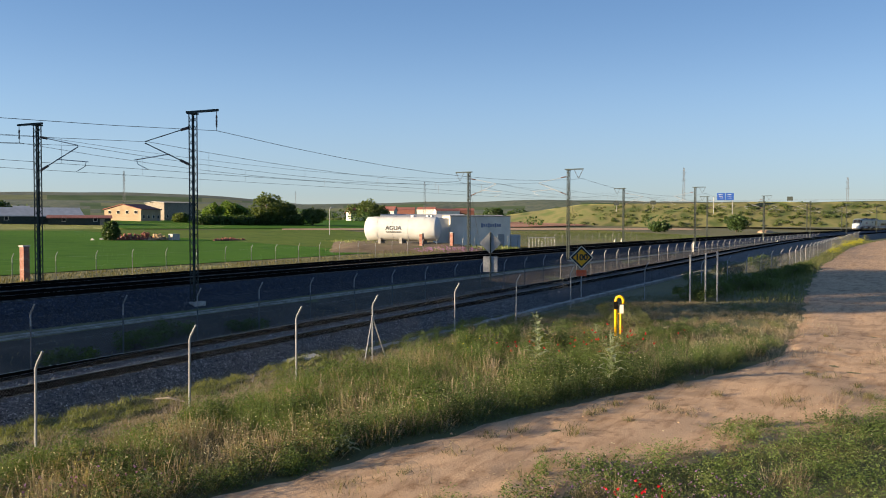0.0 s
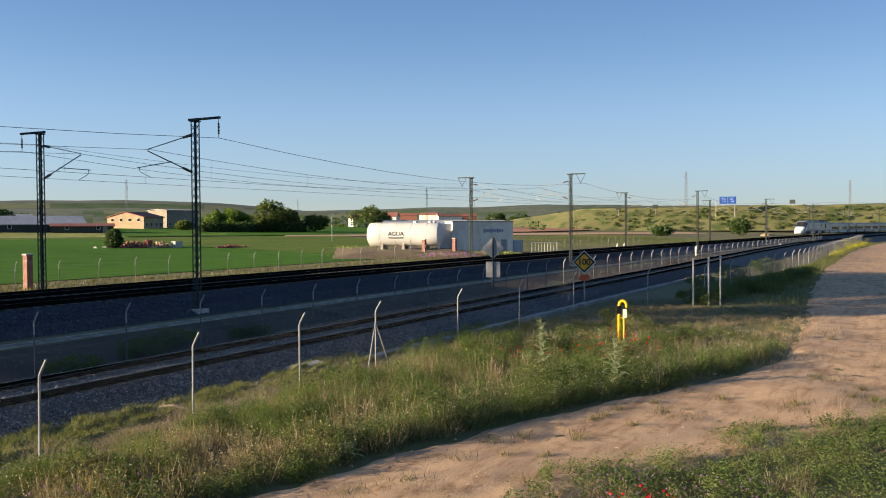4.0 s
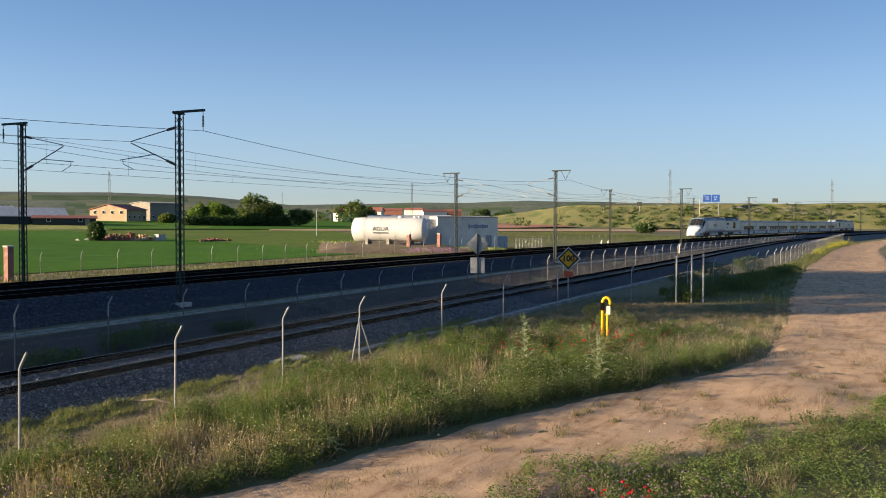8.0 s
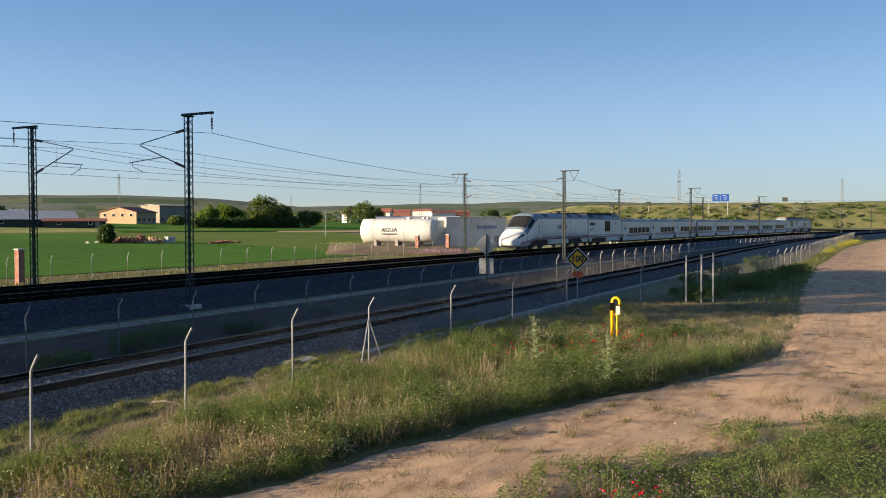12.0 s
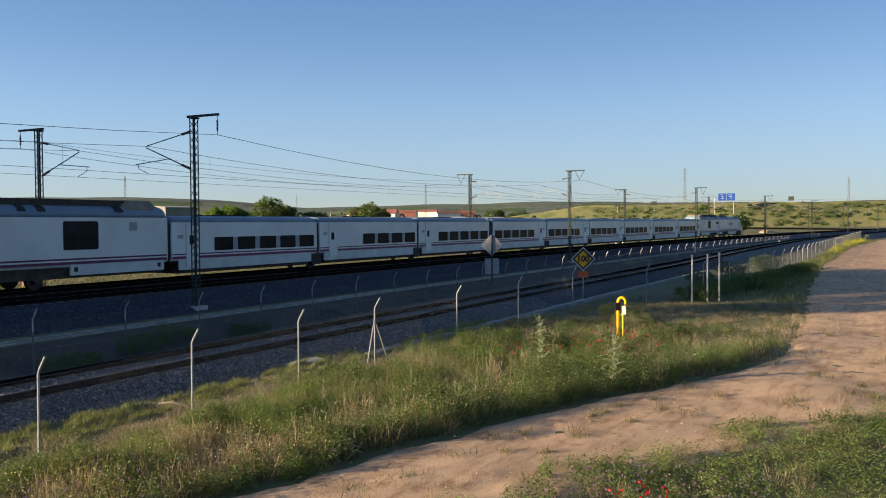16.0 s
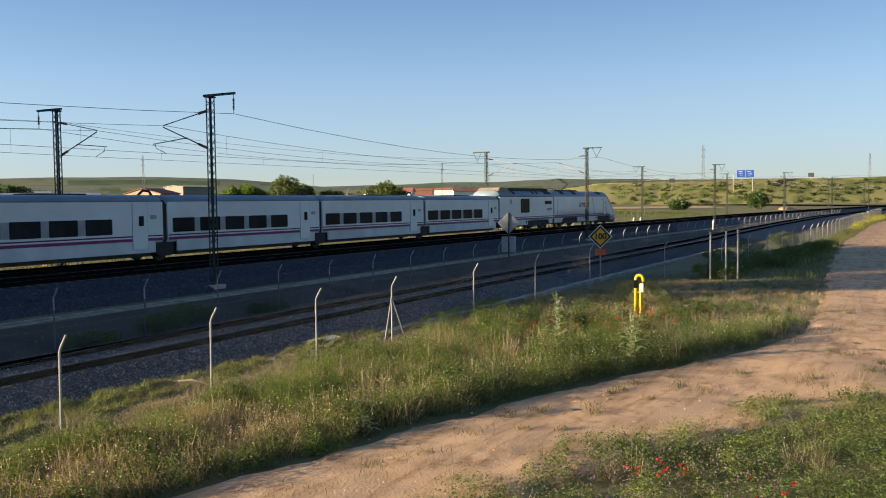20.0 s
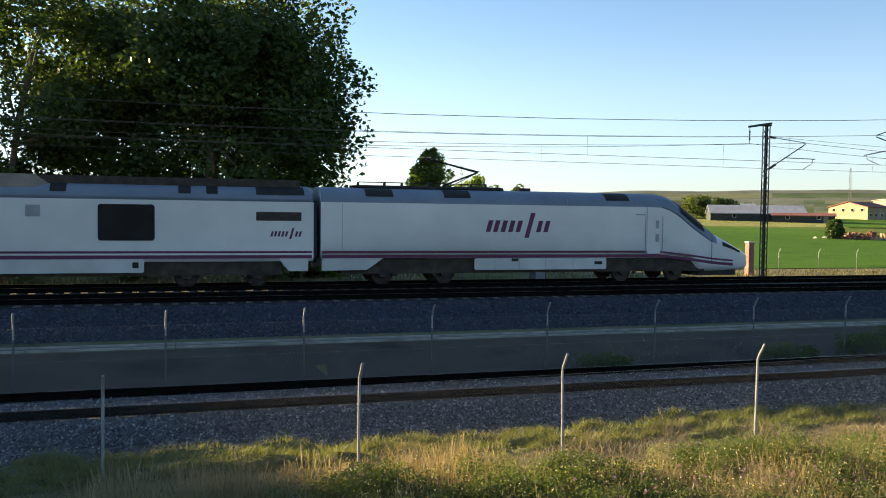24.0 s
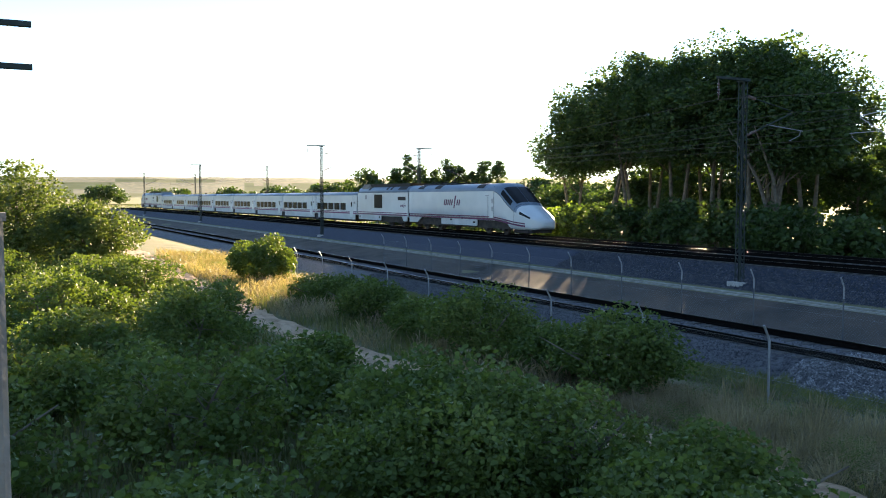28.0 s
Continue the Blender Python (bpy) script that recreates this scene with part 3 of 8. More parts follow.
# dirt road beside the fence, wide open towards the far end
ROAD = [(-120, 8.6, 1.0), (-60, 8.3, 1.0), (-32, 7.2, 0.7), (-23, 7.3, 0.6), (-15, 7.9, 0.8), (-8.5, 9.0, 0.7), (-3, 9.2, 0.8), (4, 8.7, 0.9), (9.5, 7.5, 1.0), (13, 6.3, 1.3),
        (16, 4.9, 1.7), (20, 2.8, 2.2), (25, 0.4, 2.8), (32, -0.2, 3.1), (44, 0.3, 3.5), (60, 1.2, 3.6), (80, 2.0, 3.6), (110, 2.2, 3.4), (140, 2.5, 3.2), (170, 1.2, 3.0), (200, -1.0, 3.0), (280, -12, 3.0)]
rx = [p[0] for p in ROAD]


def road_edges(x):
    return np.interp(x, rx, [p[1] - p[2] for p in ROAD]), np.interp(x, rx, [p[1] + p[2] for p in ROAD])


rv, rf = [], []
xs = [-120 + 0.5 * k for k in range(252)] + [6 + 0.14 * k for k in range(200)] + [34 + 0.5 * k for k in range(490)]
NR = 36
for k, x in enumerate(xs):
    lo, hi = road_edges(x)
    lo -= float(np.interp(x, [4, 9, 30, 40], [0, 1.6, 1.6, 0]))
    wob = 0.30 * noise.noise((x * 0.5, 1.7, 0)) + 0.18 * noise.noise((x * 1.7, 4.2, 0))
    for j in range(NR):
        a = j / (NR - 1)
        y = lo + wob + (hi - lo) * a
        edge = min(a, 1 - a)
        rough = max(0.0, noise.noise((x * 0.45, y * 0.45, 21)) - 0.05)
        z = ground_z(x, y) + 0.055 + 0.05 * noise.noise((x * 0.3, y * 0.5, 2)) + 0.008 * noise.noise((x * 1.6, y * 1.6, 5)) + 0.004 * noise.noise((x * 6, y * 6, 6))
        z += rough * (0.13 * noise.noise((x * 1.6 + 0.8 * y, y * 2.6, 11)) + 0.09 * noise.noise((x * 5, y * 5, 3))) - 0.018 * (math.exp(-((a - 0.3) / 0.07) ** 2) + math.exp(-((a - 0.7) / 0.07) ** 2)) - 0.12 * max(0.0, 1 - edge / 0.09) ** 2
        rv.append((x, y, z))
    if k:
        o = (k - 1) * NR
        rf += [(o + j, o + NR + j, o + NR + j + 1, o + j + 1) for j in range(NR - 1)]
tagged(new("dirt_road", big_mesh("dirt_road", rv, rf, M["dirt"], True)), "rutted reddish dirt track beside the fence", kind="structure")

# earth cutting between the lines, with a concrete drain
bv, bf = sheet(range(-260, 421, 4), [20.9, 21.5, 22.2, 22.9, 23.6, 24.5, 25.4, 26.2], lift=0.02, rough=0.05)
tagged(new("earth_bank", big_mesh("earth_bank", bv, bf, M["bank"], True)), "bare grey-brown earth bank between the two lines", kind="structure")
g = Geo()
for k, x in enumerate(range(-260, 420, 4)):
    a, b = on_line(x, 0, 0).y, on_line(x + 3.97, 0, 0).y
    for u0, u1, z0, z1 in ((26.35, 26.5, -1.22, -1.06), (26.5, 26.9, -1.22, -1.14), (26.9, 27.05, -1.22, -1.05)):
        g.add([(x, u0 + a, z0), (x + 3.97, u0 + b, z0), (x + 3.97, u1 + b, z0), (x, u1 + a, z0), (x, u0 + a, z1), (x + 3.97, u0 + b, z1), (x + 3.97, u1 + b, z1), (x, u1 + a, z1)],
              [(3, 2, 1, 0), (4, 5, 6, 7), (0, 1, 5, 4), (2, 3, 7, 6), (1, 2, 6, 5), (3, 0, 4, 7)])
solid("drain_channel", g, M["drain"], "pale concrete drainage channel along the ballast foot", kind="structure")


def bed(name, prof, label, material="ballast", rise=level):
    """A ballast bed: its cross-section swept along the line, with uneven stones on the surface."""
    xs = list(range(-260, 421, 4))
    us, zs = [], []
    for (u0, z0), (u1, z1) in zip(prof, prof[1:]):
        for k in range(4):
            us.append(u0 + (u1 - u0) * k / 4)
            zs.append(z0 + (z1 - z0) * k / 4)
    us.append(prof[-1][0]); zs.append(prof[-1][1])
    v, f = [], []
    for i, x in enumerate(xs):
        for u, z in zip(us, zs):
            top = min(1.0, (u - prof[0][0]) / (prof[1][0] - prof[0][0]), (prof[-1][0] - u) / (prof[-1][0] - prof[-2][0]))
            v.append((x, u + bend(x), z + rise(x) * top + 0.02 * noise.noise((x, u * 2, 1))))
        if i:
            o = (i - 1) * len(us)
            f += [(o + j, o + len(us) + j, o + len(us) + j + 1, o + j + 1) for j in range(len(us) - 1)]
    return tagged(new(name, big_mesh(name, v, f, M[material], True)), label, kind="structure")


NEAR_U, MAIN_U, TRAIN_U = 18.1, 31.2, 35.5
# the two beds differ in tone by sun and shade put into colour
bed("ballast_near", [(15.5, -1.42), (16.6, -0.99), (19.6, -0.99), (20.8, -1.46)], "grey crushed-stone ballast of the single track", "ballast_pale", climb)
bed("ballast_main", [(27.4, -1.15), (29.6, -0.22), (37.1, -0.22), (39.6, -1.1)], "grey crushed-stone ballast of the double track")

for u, w in ((MAIN_U, 1.45), (TRAIN_U, 1.45)):
    v, f = [], []
    for i, x in enumerate(range(-260, 421, 4)):
        v += [(x, u - w + bend(x), -0.205), (x, u + w + bend(x), -0.205)]
        if i:
            f.append((2 * i - 2, 2 * i, 2 * i + 1, 2 * i - 1))
    tagged(new("track_bed", big_mesh("track_bed", v, f, M["oily"])), "dark oily ballast between the rails", kind="structure")

# concrete cable trough between the fence and the single track
g = Geo()
for k in range(52):
    x = 23 + k
    a, b = on_line(x, 14.5, 0).y, on_line(x + 0.985, 14.5, 0).y
    z0, z1 = -1.45, -1.16 + 0.012 * math.sin(k * 2.3)
    g.add([(x, a, z0), (x + 0.985, b, z0), (x + 0.985, b + 0.34, z0), (x, a + 0.34, z0), (x, a, z1), (x + 0.985, b, z1), (x + 0.985, b + 0.34, z1), (x, a + 0.34, z1)],
          [(3, 2, 1, 0), (4, 5, 6, 7), (0, 1, 5, 4), (2, 3, 7, 6), (1, 2, 6, 5), (3, 0, 4, 7)])
solid("cable_trough", g, M["drain"], "row of concrete cable trough covers beside the single track", kind="structure")

# loose stones on the slopes that face the camera
def stones(name, x0, x1, lines, count, size, label, material="stone"):
    rng = np.random.default_rng(5)
    x = x0 + (x1 - x0) * rng.random(count) ** 1.3
    a = rng.random(count)
    u, z = np.interp(a, lines[0], lines[1]), np.interp(a, lines[0], lines[2])
    c = np.stack([x, u + bend_np(x), z + 0.01 + (np.interp(x, [60, 81, 107], [0.0, 0.09, 0.39]) * np.clip((u - 15.5) / 1.1, 0, 1) if lines[1][0] < 20 else 0)], -1)
    base = np.array([(1, 0, -0.3), (-0.5, 0.9, -0.3), (-0.5, -0.9, -0.3), (0.2, 0.1, 0.8)], float)
    s = size * (0.6 + 0.8 * rng.random((count, 1, 1)))
    th = rng.random(count) * 6.28
    R = np.stack([np.cos(th), -np.sin(th), 0 * th, np.sin(th), np.cos(th), 0 * th, 0 * th, 0 * th, 0 * th + 1], -1).reshape(-1, 3, 3)
    v = np.einsum("nij,kj->nki", R, base) * s * (0.7 + 0.6 * rng.random((count, 4, 3))) + c[:, None]
    o = np.arange(count)[:, None] * 4
    f = np.concatenate([o + np.array([q]) for q in ((0, 1, 3), (1, 2, 3), (2, 0, 3))])
    return tagged(new(name, big_mesh(name, v.reshape(-1, 3), f, M[material])), label, "ballast", kind="stuff")


stones("ballast_stones", -40, 90, ([0, .45, 0.55, 1], [15.5, 16.6, 16.7, 19.6], [-1.40, -0.99, -0.99, -0.99]), 60000, 0.030, "loose grey ballast stones of the single track")
stones("ballast_stones", -14, 42, ([0, .6, 0.65, 1], [15.5, 16.6, 16.7, 19.4], [-1.38, -0.97, -0.97, -0.97]), 36000, 0.024, "coarse pale ballast stones on the single track's shoulder, with sun glints in their colour", "stone_pale")
stones("ballast_stones", -40, 110, ([0, 1], [27.4, 29.6], [-1.13, -0.22]), 45000, 0.045, "loose grey ballast stones on the double track's shoulder")

# crops and soils on the far side
def field(name, corners, material, label, lift=0.03, n=10):
    (a, b, c, d) = [Vector((*q, 0)) for q in corners]
    v, f = [], []
    for i in range(n + 1):
        for j in range(n + 1):
            p = a.lerp(b, i / n).lerp(d.lerp(c, i / n), j / n)
            v.append((p.x, p.y, ground_z(p.x, p.y) + lift))
    for i in range(n):
        for j in range(n):
            o = i * (n + 1) + j
            f.append((o, o + n + 1, o + n + 2, o + 1))
    return tagged(new(name, big_mesh(name, v, f, material)), label, kind="structure")


field("crop_field", [(-60, 58), (96, 58), (134, 160), (-20, 190)], M["crop"], "bright green young cereal field behind the line", 0.05, 24)
field("stubble_field", [(-160, 110), (-25, 192), (60, 330), (-120, 330)], M["stubble"], "pale yellow dry grass field in evening sun", 0.05, 16)
field("green_strip", [(60, 268), (240, 208), (330, 220), (180, 330)], M["crop"], "green field before the farm", 0.25, 14)
field("stubble_field_far", [(-40, 196), (182, 163), (238, 206), (-40, 268)], M["stubble"], "pale yellow strip of dry meadow", 0.06, 16)
field("meadow_strip", [(-60, 186), (134, 160), (182, 163), (-60, 199)], M["rough"], "rough green meadow strip behind the cereal field", 0.045, 14)
field("rough_meadow", [(134, 160), (99, 66), (160, 92), (215, 150)], M["rough"], "rough green meadow beside the cereal field", 0.07, 14)


def yard_pad(cx, cy, rx_, ry_, top, turn):
    """Low spread of bare earth that lifts the tank yard above the fields."""
    v, f, n = [], [], 28
    a = radians(turn)
    for i in range(n + 1):
        for j in range(n + 1):
            p, q = 2 * i / n - 1, 2 * j / n - 1
            x, y = cx + rx_ * p * math.cos(a) - ry_ * q * math.sin(a), cy + rx_ * p * math.sin(a) + ry_ * q * math.cos(a)
            e = min(1.0, 2.2 * (1 - max(abs(p), abs(q))))
            e = e * e * (3 - 2 * e)
            g = ground_z(x, y)
            v.append((x, y, g - 0.1 + (top - g + 0.1) * e + 0.14 * e * noise.noise((x * 0.25, y * 0.25, 7))))
    for i in range(n):
        for j in range(n):
            o = i * (n + 1) + j
            f.append((o, o + n + 1, o + n + 2, o + 1))
    tagged(new("yard_earth", big_mesh("yard_earth", v, f, M["bare"], True)), "bare reddish earth of the tank yard", kind="structure")


yard_pad(113, 66, 24, 12, -0.35, 35)
field("ploughed_field", [(255, 130), (390, 125), (470, 170), (330, 190)], M["plough"], "ploughed red-brown field before the embankment", 0.5, 12)
field("dry_strip", [(187, 146), (350, 65), (385, 80), (225, 175)], M["dirt"], "pale bare strip between the fields", 0.15, 14)
field("far_pasture", [(-500, 44), (-420, 330), (-3000, 900), (-3000, -300)], M["plain"], "green and straw pasture on the far plain", 0.3, 14)
field("green_field_far", [(150, 165), (320, 125), (560, 420), (330, 430)], M["crop"], "green field beyond the water tank", 0.2, 16)


def berm():
    """Motorway embankment, with its own uneven slope."""
    line = [(520, -260), (475, -60), (455, 25), (445, 70), (440, 140), (452, 200), (470, 252)]
    v, f, n = [], [], 9
    pts = []
    for (x0, y0), (x1, y1) in zip(line, line[1:]):
        for k in range(14):
            pts.append((x0 + (x1 - x0) * k / 14, y0 + (y1 - y0) * k / 14))
    for i, (x, y) in enumerate(pts):
        top = 12.4 + 0.6 * noise.noise((i * 0.15, 0, 0)) - 2.2 * max(0, (y - 60) / 300)
        top *= min(1.0, max(0.0, (252 - y) / 105))
        for j in range(n):
            a = j / (n - 1)
            px = x - 24 + 24 * min(1, a * 1.25)
            z = min(0.4, top) + max(0, top - 0.4) * min(1, a * 1.25)
            v.append((px + 1.5 * noise.noise((i * 0.3, j * 0.6, 1)), y, z + 0.5 * noise.noise((i * 0.5, j, 2)) * (a < 0.85)))
        v.append((x + 60, y, 0.0))
        if i:
            o = (i - 1) * (n + 1)
            f += [(o + j, o + n + 1 + j, o + n + 2 + j, o + 1 + j) for j in range(n)]
    tagged(new("embankment", big_mesh("embankment", v, f, M["berm"], True)), "grassy motorway embankment", kind="structure")


berm()


def hills(name, dist, az0, az1, el, label, seed, step=0.6, hump=0.0, material="hill"):
    """A far ridge: heights in degrees above the eye, with a long slope of fields towards the camera."""
    rows = ((0.72, 0.0), (0.78, 0.17), (0.83, 0.34), (0.88, 0.52), (0.92, 0.68), (0.96, 0.86), (1.0, 1.0), (1.25, -0.04))
    v, f, kinds = [], [], []
    n = int((az1 - az0) / step)
    for i in range(n + 1):
        az = radians(az0 + (az1 - az0) * i / n)
        h = EYE + dist * math.tan(radians(max(0.05, el + hump * math.sin(math.pi * i / n) ** 0.6 + 0.35 * noise.noise((i * step * 0.06, seed, 0)) + 0.10 * noise.noise((i * step * 0.25, seed, 4)))))
        for j, (d, a) in enumerate(rows):
            d *= dist * (1 + 0.01 * noise.noise((i * step * 0.2, j * 3.0, seed)))
            v.append((-math.sin(az) * d, math.cos(az) * d, 1.5 + (h - 1.5) * a))
        if i:
            o = (i - 1) * 8
            f += [(o + j, o + 8 + j, o + 9 + j, o + 1 + j) for j in range(7)]
            for j in range(7):
                c = noise.noise((i * step * 0.11, j * 1.7, seed + 20)) + 0.1 * noise.noise((i * step * 0.8, j * 2.3, seed))
                kinds.append(0 if j > 4 or c < -0.05 else 1 if c > 0.2 else 2)
    me = big_mesh(name, v, f, M[material], True)
    me.materials.append(M["pale_field"])
    me.materials.append(M["green_field"])
    me.polygons.foreach_set("material_index", kinds)
    tagged(new(name, me), label, kind="structure")


hills("hill_far", 2300, -95, 100, 1.25, "low green hills on the horizon", 2)
hills("hill_ridge", 3600, -56, -16, 0.5, "dark scrubby ridge behind the farm hills", 5, 0.5, 1.25, "hill_scrub")
hills("hill_back", 2600, 100, 270, 1.0, "low hills on the horizon behind", 9, 3)

# ---- tracks ----
def rail_bar(u, z, rise, x0=-260, x1=420, step=4):
    prof = [(-0.07, -0.17), (0.07, -0.17), (0.07, -0.15), (0.012, -0.13), (0.012, -0.05), (0.036, -0.035), (0.036, -0.002), (-0.036, -0.002), (-0.036, -0.035), (-0.012, -0.05), (-0.012, -0.13), (-0.07, -0.15)]
    return Geo().loft([[on_line(x, u + a, z + b + rise(x)) for a, b in prof] for x in range(x0, x1 + 1, step)])


def rail_top(u, z, rise, x0=-260, x1=420, step=4):
    return Geo().loft([[on_line(x, u + a, z + b + rise(x)) for a, b in ((-0.013, -0.0015), (0.013, -0.0015), (0.013, 0.002), (-0.013, 0.002))] for x in range(x0, x1 + 1, step)])


def sleeper_geo():
    return Geo().loft([[(s * a, y, z) for a, z in ((-0.15, -0.2), (0.15, -0.2), (0.11, h), (-0.11, h))] for s, y, h in ((1, -1.3, -0.02), (1, -0.9, 0.0), (1, -0.5, 0.0), (0.8, -0.35, -0.045), (0.8, 0.35, -0.045), (1, 0.5, 0.0), (1, 0.9, 0.0), (1, 1.3, -0.02))])


SLEEPER = sleeper_geo()
SLEEPER_ME = SLEEPER.mesh("sleeper", M["sleeper"])


def track(u, z, x_near, label, head="worn", rise=level):
    t = thing("railway_track", label, "railway track", group="tracks", kind="structure")
    for s in (-0.87, 0.87):
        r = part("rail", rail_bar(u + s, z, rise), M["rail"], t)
        part("rail_head", rail_top(u + s, z, rise), M[head], r, "worn running surface")
    far = Geo()
    for k in range(-430, 700):
        x = 0.6 * k
        m = Matrix.Translation(on_line(x, u, z - 0.172 + rise(x))) @ pose(0, 0, 0, 0, 0, heading(x))
        if x_near <= x < x_near + 150:
            SLEEPERS.append((t, m))
        elif x < 300:
            far.add([m @ Vector(p) for p in SLEEPER.v], SLEEPER.f)
    tagged(part("sleepers", far, M["sleeper"], t), kind="stuff")
    return t


SLEEPERS = []
track(NEAR_U, -0.79, -55, "single railway track with rusty rails on concrete sleepers", "shine", climb)
track(MAIN_U, 0.0, -55, "main line track with rusty rails on concrete sleepers")
track(TRAIN_U, 0.0, -55, "main line track that carries the train")

# ---- overhead line ----
def mast(x, u, side, label):
    """Lattice mast; side is +1 where its bracket reaches to larger u."""
    base = -0.95 if side > 0 else -0.9
    t = thing("catenary_mast", label, "catenary mast", Matrix.Translation(on_line(x, u, base)) @ pose(0, 0, 0, 0, 0, heading(x)), "masts along the main line")
    top = 7.8 - base
    part("foundation", Geo().rbox((0, 0, 0.0), (0.75, 0.75, 0.35), 0.03), M["concrete"], t, "concrete footing")
    w, b = 0.15, 0.12
    for s in (-1, 1):
        for r in (-1, 1):
            part("leg", Geo().box((s * w, r * (b - 0.024), top / 2), (0.010, 0.058, top)).box((s * (w - 0.024), r * b, top / 2), (0.058, 0.010, top)), M["mast"], t)
    g, n = Geo(), 24
    for k in range(n):
        z0, z1, s = 0.25 + (top - 0.4) * k / n, 0.25 + (top - 0.4) * (k + 1) / n, 1 if k % 2 else -1
        for r in (-1, 1):
            g.tube([(-s * w, r * b, z0), (s * w, r * b, z1)], 0.014, 4, False)
            g.tube([(r * w, -s * b, z0), (r * w, s * b, z1)], 0.013, 4, False)
    part("lacing", g, M["mast"], t)
    e = -side
    part("crossarm", Geo().box((0, e * 0.55, top + 0.03), (0.12, 1.85, 0.10)).box((0, 0, top - 0.05), (0.44, 0.30, 0.06)), M["mast"], t)
    if x > 60:
        for a in (0.55, 1.45):
            part("feeder_insulator", Geo().tube([Vector((0, e * a, top)).lerp(Vector((0, e * 1.0, top - 0.85)), k / 14) for k in range(15)], [0.012 + 0.02 * (k % 2) for k in range(15)], 6), M["wire"], t)
        part("guy", Geo().tube([(0.1, 0, top - 1.1), (3.0, 0, 0.1)], 0.014, 4), M["wire"], t, "slanting guy wire")
    else:
        part("feeder_insulator", Geo().tube([(0, e * 1.4, top), (0, e * 1.4, top - 0.25)], 0.015, 5).tube([(0, e * 1.4, top - 0.2 - 0.5 * k / 16) for k in range(17)], [0.02 + 0.035 * (k % 2) for k in range(17)], 8).tube([(0, e * 1.4, top - 0.7), (0, e * 1.4, top - 0.88)], 0.015, 5), M["insul"], t)
    # bracket: stay, strut, registration tube, steady arm
    f = side
    z = lambda v: v - base
    pale = M["galv"] if side < 0 or x > 60 else M["mast"]
    reach = 3.0
    part("stay", Geo().tube([(0, f * 0.2, z(7.15)), (0, f * reach, z(6.62))], 0.022, 6), pale, t)
    part("strut", Geo().tube([(0, f * 0.2, z(5.45)), (0, f * reach, z(6.55))], 0.028, 6), pale, t)
    part("registration_tube", Geo().tube([(0, f * 1.45, z(5.98)), (0, f * 3.7, z(5.78))], 0.022, 6), M["galv"], t)
    part("steady_arm", Geo().tube([(0, f * 3.55, z(5.78)), (0, f * 3.5, z(5.58)), (0, f * 2.85, z(5.32))], 0.016, 5), M["galv"], t)
    for a, b, c, d in ((0.25, 7.14, 0.75, 7.05), (0.25, 5.47, 0.8, 5.68)):
        p0, p1 = Vector((0, f * a, z(b))), Vector((0, f * c, z(d)))
        part("insulator", Geo().tube([p0.lerp(p1, k / 14) for k in range(15)], [0.035 + 0.035 * (k % 2) for k in range(15)], 8), M["insul"], t)
    return t


MAST_X = [-190, -135, -80, -27.0, 29.7, 78.5, 127.5, 176, 225, 274, 323]
for x in MAST_X:
    mast(x, 28.2, 1, "dark lattice catenary mast on the camera's side of the main line")
    mast(x, 38.7, -1, "dark lattice catenary mast on the field side of the main line")


def catenary(u, label, zig):
    """Contact wire, carrier and droppers, span by span."""
    t = thing("overhead_wire", label, "overhead wire", group="overhead wires")
    con, car = [], []
    for i, (x0, x1) in enumerate(zip(MAST_X, MAST_X[1:])):
        s = zig * (1 if i % 2 else -1) * 0.2
        con += [on_line(x0, u + s, 5.3), on_line((x0 + x1) / 2, u, 5.3)]
        n = 12
        pts = []
        for k in range(n + 1):
            a = k / n
            z = 6.6 - 0.75 * 4 * a * (1 - a)
            pts.append(on_line(x0 + (x1 - x0) * a, u + s * (1 - 2 * a), z))
            if 0 < k < n and k % 2:
                p = pts[-1]
                part("dropper", Geo().tube([p, (p.x, p.y, 5.3)], 0.006, 3, False), M["wire"], t)
        car += pts if not car else pts[1:]
    part("contact_wire", Geo().tube(con, 0.011, 4, False), M["wire"], t)
    part("carrier_wire", Geo().tube(car, 0.012, 4, False), M["wire"], t)


catenary(MAIN_U, "contact wire and carrier over the nearer main track", 1)
catenary(TRAIN_U, "contact wire and carrier over the train's track", -1)
for u in (26.8, 40.1):
    pts = []
    for x0, x1 in zip(MAST_X, MAST_X[1:]):
        pts += [on_line(x0 + (x1 - x0) * k / 10, u, 6.92 - 0.9 * 4 * (k / 10) * (1 - k / 10)) for k in range(10)]
    solid("feeder_wire", Geo().tube(pts, 0.013, 4, False), M["wire"], "dark feeder wire hung from the mast arms", "overhead wire")
for u, z in ((38.7, 7.2),):
    pts = []
    for x0, x1 in zip(MAST_X, MAST_X[1:]):
        pts += [on_line(x0 + (x1 - x0) * k / 10, u, z - 0.6 * 4 * (k / 10) * (1 - k / 10)) for k in range(10)]
    solid("earth_wire", Geo().tube(pts, 0.010, 4, False), M["wire"], "thin earth wire from mast to mast", "overhead wire")

# ---- fences ----
def post_geo(h):
    return Geo().tube([(0, 0, -0.25), (0, 0, h - 0.30), (0, -0.03, h - 0.22), (0.012, -0.17, h + 0.02)], 0.023, 8)


def arm_geo(h):
    """The paler angled top that carries the upper wires."""
    return Geo().tube([(0, 0, h - 0.62), (0, 0, h - 0.30), (0, -0.03, h - 0.22), (0.012, -0.171, h + 0.022)], 0.025, 8)


